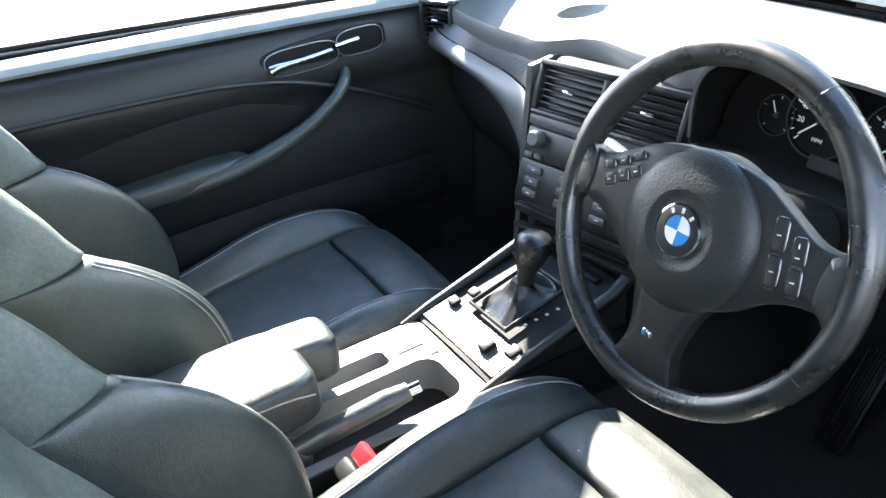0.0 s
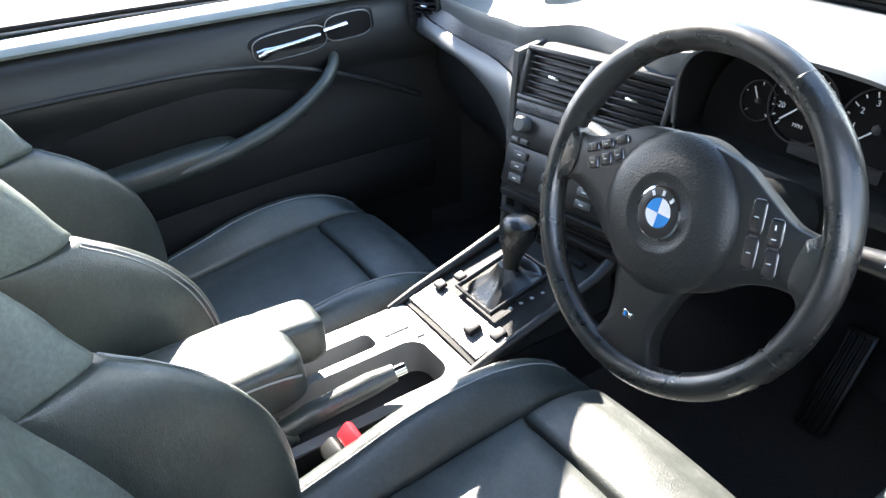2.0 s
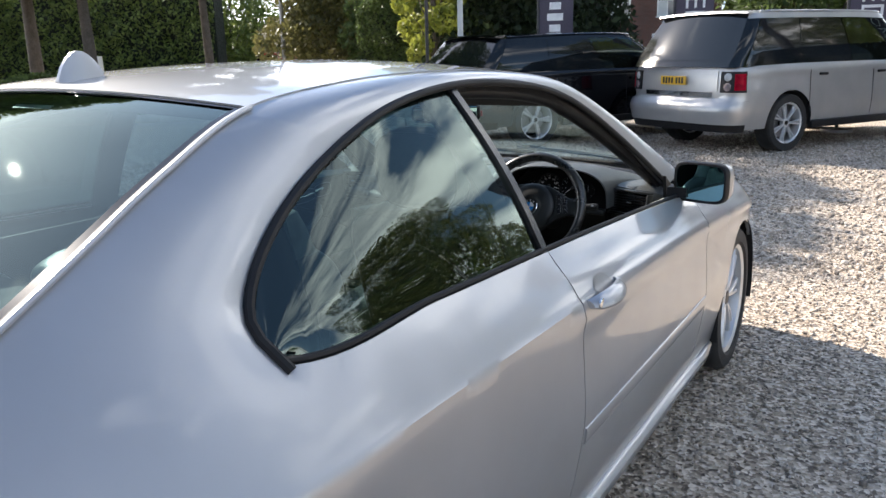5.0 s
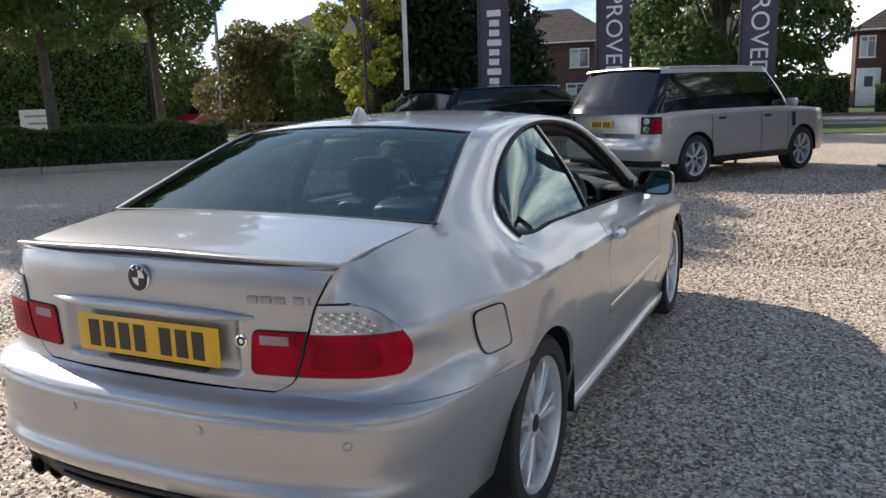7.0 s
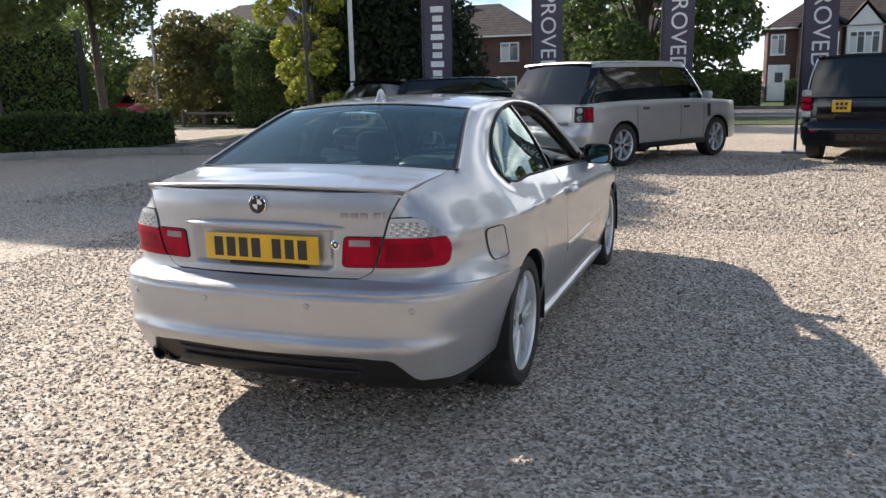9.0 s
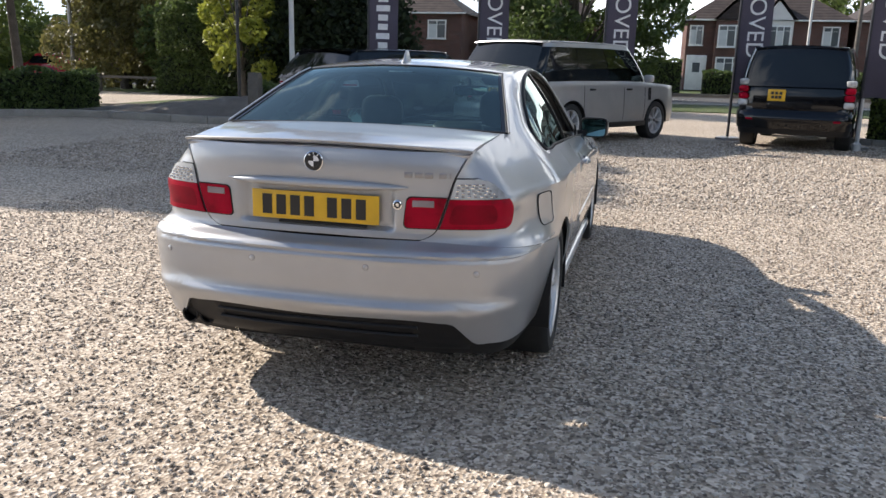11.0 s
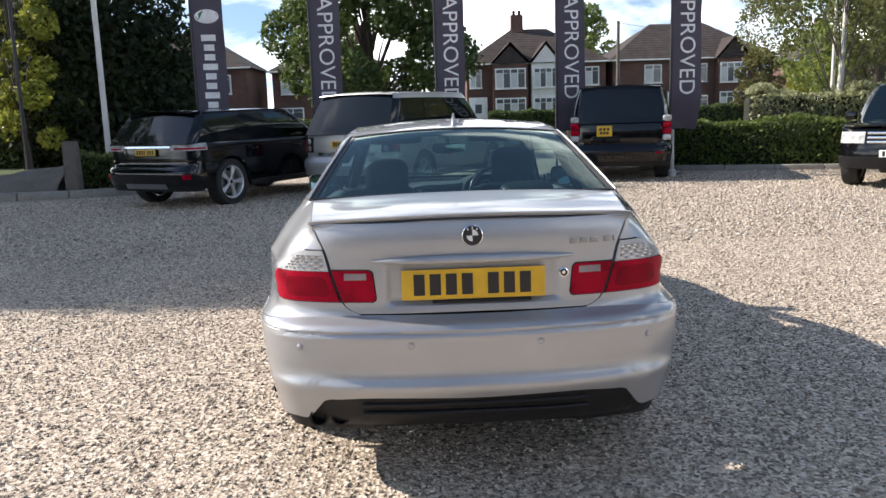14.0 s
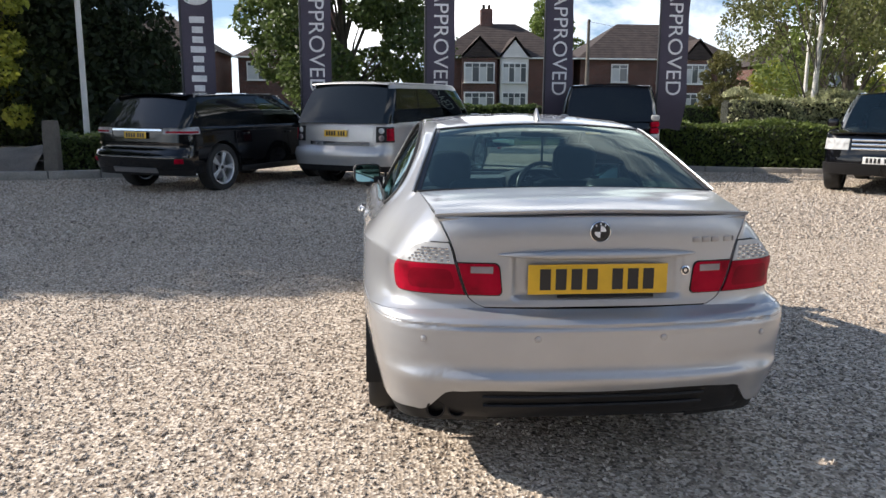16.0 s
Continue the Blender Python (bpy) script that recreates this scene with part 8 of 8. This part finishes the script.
def window_on(house, x, z, w, h, y, lights):
    win = part("window", box((x, y - 0.01, z), (w + 0.10, 0.10, h + 0.10), 0.01), WHITE_PAINT, house, "white window frame")
    part("sill", box((x, y - 0.09, z - h / 2 - 0.07), (w + 0.2, 0.16, 0.05), 0.01), WHITE_PAINT, win)
    for i in range(lights):
        pw = w / lights
        cx = x - w / 2 + pw * (i + 0.5)
        part("pane", box((cx, y - 0.062, z - 0.10 * h), (pw - 0.07, 0.012, h * 0.74)), CURTAIN if i % 2 == 0 else PANE, win)
        part("pane", box((cx, y - 0.062, z + 0.38 * h), (pw - 0.07, 0.012, h * 0.18)), PANE, win)
    return win


def house(x0, x1, y, depth, eaves, ridge, bays, label, base=0.15, gables=(), doors=(), chimneys=(), plain=()):
    """A two-storey brick pair with a hipped roof; bays, gables and doors by their x from the left end."""
    w = x1 - x0
    h = thing("house", label, "house", pose(x0, y, base), "houses across the road")
    part("wall", box((w / 2, depth / 2, eaves / 2), (w, depth, eaves)), BRICK, h, "red brick walls", smooth=False)
    e = 0.35
    rv = [(-e, -e, eaves - 0.05), (w + e, -e, eaves - 0.05), (w + e, depth + e, eaves - 0.05), (-e, depth + e, eaves - 0.05), (depth * 0.48, depth / 2, ridge), (w - depth * 0.48, depth / 2, ridge)]
    part("roof", (rv, [(0, 1, 5, 4), (1, 2, 5), (2, 3, 4, 5), (3, 0, 4), (0, 3, 2, 1)]), TILES, h, "brown tiled hipped roof", smooth=False)
    part("gutter", box((w / 2, -e - 0.03, eaves - 0.06), (w + 2 * e, 0.10, 0.10), 0.02), WHITE_PAINT, h)
    for bx, bw, white in bays:
        part("bay", box((bx, -0.30, eaves / 2 - 0.05), (bw, 0.62, eaves - 0.1)), RENDER_WHITE if white else BRICK, h, smooth=False)
        window_on(h, bx, eaves - 1.05, bw * 0.84, 1.25, -0.62, 4)
        window_on(h, bx, 1.35, bw * 0.84, 1.45, -0.62, 4)
        gh = 1.35
        gv = [(bx - bw / 2 - 0.2, -0.75, eaves - 0.05), (bx + bw / 2 + 0.2, -0.75, eaves - 0.05), (bx, -0.75, eaves + gh), (bx - bw / 2 - 0.2, depth * 0.4, eaves - 0.05), (bx + bw / 2 + 0.2, depth * 0.4, eaves - 0.05), (bx, depth * 0.4, eaves + gh)]
        part("bay_roof", (gv, [(0, 2, 5, 3), (1, 4, 5, 2), (0, 1, 4, 3)]), TILES, h, smooth=False)
        gf = [(bx - bw / 2, -0.64, eaves - 0.06), (bx + bw / 2, -0.64, eaves - 0.06), (bx, -0.64, eaves + gh - 0.25), (bx - bw / 2, -0.3, eaves - 0.06), (bx + bw / 2, -0.3, eaves - 0.06), (bx, -0.3, eaves + gh - 0.25)]
        part("bay_gable", (gf, [(0, 1, 2), (3, 5, 4), (0, 2, 5, 3), (1, 4, 5, 2), (0, 3, 4, 1)]), RENDER_WHITE if white else TILES, h, smooth=False)
    for px_, pw, zz in plain:
        window_on(h, px_, zz, pw, 1.15, -0.0, 2)
    for dx in doors:
        part("porch", box((dx, -0.04, 1.12), (1.25, 0.08, 2.2), 0.02), WHITE_PAINT, h)
        part("front_door", box((dx, -0.085, 1.0), (0.85, 0.05, 1.95), 0.01), WHITE_PAINT, h)
        part("door_pane", box((dx, -0.115, 1.45), (0.45, 0.012, 0.6)), PANE, h)
    for cx in chimneys:
        ch = part("chimney", box((cx, depth / 2, ridge + 0.35), (0.85, 0.6, 1.3), 0.02), BRICK, h, smooth=False)
        for k in (-0.2, 0.2):
            part("chimney_pot", lathe([(0.11, 0), (0.10, 0.3), (0.085, 0.3)], 12), TILES, ch, m=pose(cx + k, depth / 2, ridge + 1.0))
    return h


house(3.4, 12.9, 52.0, 7.2, 4.45, 7.0, [(2.9, 2.35, False), (5.3, 1.9, True)], "red brick semi-detached pair with white bay windows", doors=(0.75,), chimneys=(3.9,), plain=((0.6, 0.75, 3.45), (8.55, 0.9, 3.45), (8.4, 1.1, 1.3)))
house(13.4, 24.4, 52.0, 7.4, 4.45, 7.1, [(8.1, 2.1, False)], "red brick house with hipped roof and white windows", doors=(4.4,), chimneys=(), plain=((2.75, 1.1, 3.45), (5.95, 1.0, 3.45), (2.6, 1.2, 1.3), (6.0, 1.1, 1.3), (10.3, 0.8, 3.45)))
house(-20.5, -11.2, 51.0, 7.0, 4.65, 7.1, [], "red brick house beyond the conifer", chimneys=(2.0,), plain=((7.6, 1.2, 3.55), (4.6, 1.2, 3.55), (7.4, 1.3, 1.3)))
house(-9.9, -2.0, 53.0, 7.0, 4.4, 6.7, [], "red brick house behind the broad tree", chimneys=(6.0,), plain=((1.3, 1.4, 3.45), (1.3, 1.4, 1.3)))
house(28.0, 36.0, 56.0, 7.0, 4.3, 6.6, [(2.4, 2.1, False)], "brick house further along the road", chimneys=(3.5,), plain=((6.2, 1.0, 3.4),))
house(-36.0, -25.0, 44.0, 8.0, 4.6, 7.4, [], "brick house behind the trees", base=0.1, chimneys=(7.5,), plain=((3.0, 1.3, 3.5), (8.0, 1.3, 3.5)))

# ---- tall sign behind the silver off-roader ----
GREEN_SIGN = plastic("green_sign_paint", (0.012, 0.10, 0.045), 0.4)
tall_sign = thing("sign_board", "tall white sign with a green oval on posts", "sign", pose(13.9, 12.3, 0, 0, 0, 128 - 180))
part("board", box((0, 0, 2.75), (1.5, 0.06, 1.3), 0.01), WHITE_PAINT, tall_sign)
part("oval", lathe([(0.42, 0), (0.42, 0.006), (0.0, 0.006)], 32), GREEN_SIGN, tall_sign, "green oval emblem", m=Matrix.Translation((0, -0.031, 2.95)) @ Matrix.Diagonal((1.2, 1, 0.62, 1)) @ pose(0, 0, 0, 90, 0, 0))
for k in (-0.55, 0.55):
    part("post", box((k, 0.05, 1.7), (0.08, 0.08, 3.4), 0.01), STEEL, tall_sign)
for i in range(2):
    part("text_bar", box((0, -0.033, 2.48 - 0.2 * i), (1.0 - 0.3 * i, 0.004, 0.09)), STEEL, tall_sign)

# ---- sign and far vehicles ----
sign = thing("sign_board", "white notice board on two posts by the hedge", "sign", pose(-17.6, 13.6, 0, 0, 0, 40))
part("board", box((0, 0, 1.05), (0.95, 0.04, 0.75), 0.01), WHITE_PAINT, sign)
for k in (-0.36, 0.36):
    part("post", box((k, 0.04, 0.5), (0.06, 0.06, 1.0), 0.01), OLD_WOOD, sign)
for i in range(3):
    part("text_bar", box((0, -0.022, 1.25 - 0.2 * i), (0.7 - 0.15 * i, 0.004, 0.06)), STEEL, sign)


def hatch(m, label, mat):
    """A small far-off car, seen over a hedge."""
    c = thing("car", label, "car", m)
    prof = [(0.0, 0.35), (0.02, 0.75), (0.10, 0.92), (0.55, 1.36), (0.9, 1.43), (1.9, 1.42), (2.6, 0.98), (3.5, 0.82), (3.85, 0.62), (3.9, 0.35)]
    secs = []
    for x, k in ((-0.82, 0.90), (-0.80, 1.0), (-0.4, 1.03), (0, 1.035), (0.4, 1.03), (0.80, 1.0), (0.82, 0.90)):
        secs.append([(x * (1 if z < 0.95 else 0.86), y, 0.35 + (z - 0.35) * k) for y, z in prof])
    part("body", loft(secs), mat, c, sharp=50)
    for sx in (-1, 1):
        part("side_window", slab([[(sx * (0.815 - 0.10 * v), 0.35 + 0.28 * v + (2.0 - 0.55 * v) * u, 0.95 + 0.36 * v) for u in np.linspace(0, 1, 4)] for v in (0, 0.5, 1)], 0.01), GLASS_CAR, c)
    part("windscreen", slab([[(x, 2.62 - 0.55 * v, 0.98 + 0.36 * v) for x in (-0.62, 0, 0.62)] for v in (0, 1)], 0.01), GLASS_CAR, c)
    for h in (0.7, 3.1):
        for sx in (1, -1):
            wheel_part(c, pose(sx * 0.72, h, 0.30, 0, 0, 0 if sx > 0 else 180), 0.30, 0.18, 0.20, 5, (-0.1, 0.1))
    return c


hatch(pose(-26.2, 31.6, 0.0, 0, 0, 78), "small red hatchback beyond the hedge", RED_PAINT)
hatch(pose(-21.5, 9.5, 0.0, 0, 0, 30), "silver hatchback beyond the hedge", SILVER_SUV)
hatch(pose(15.6, 17.6, 0.0, 0, 0, 70), "white car parked beyond the birch", WHITE_PAINT)


# ---- plain dark building, unseen, added behind the camera to darken reflections ----
show = thing("building", "unseen plain dark building added to keep sky out of reflections", "building", pose(2, -19, 0), kind="structure")
part("wall", box((0, -3, 2.6), (46, 6, 5.2)), CLADDING, show, "dark grey cladding", smooth=False)
part("fascia", box((0, 0.05, 4.6), (46.2, 0.3, 1.0), 0.02), CLADDING, show, smooth=False)
for i in range(11):
    part("window", box((-20 + 4 * i, 0.02, 1.9), (3.6, 0.10, 3.2), 0.02), GLASS_CAR, show, "dark glossy panel of the unseen building", smooth=False)
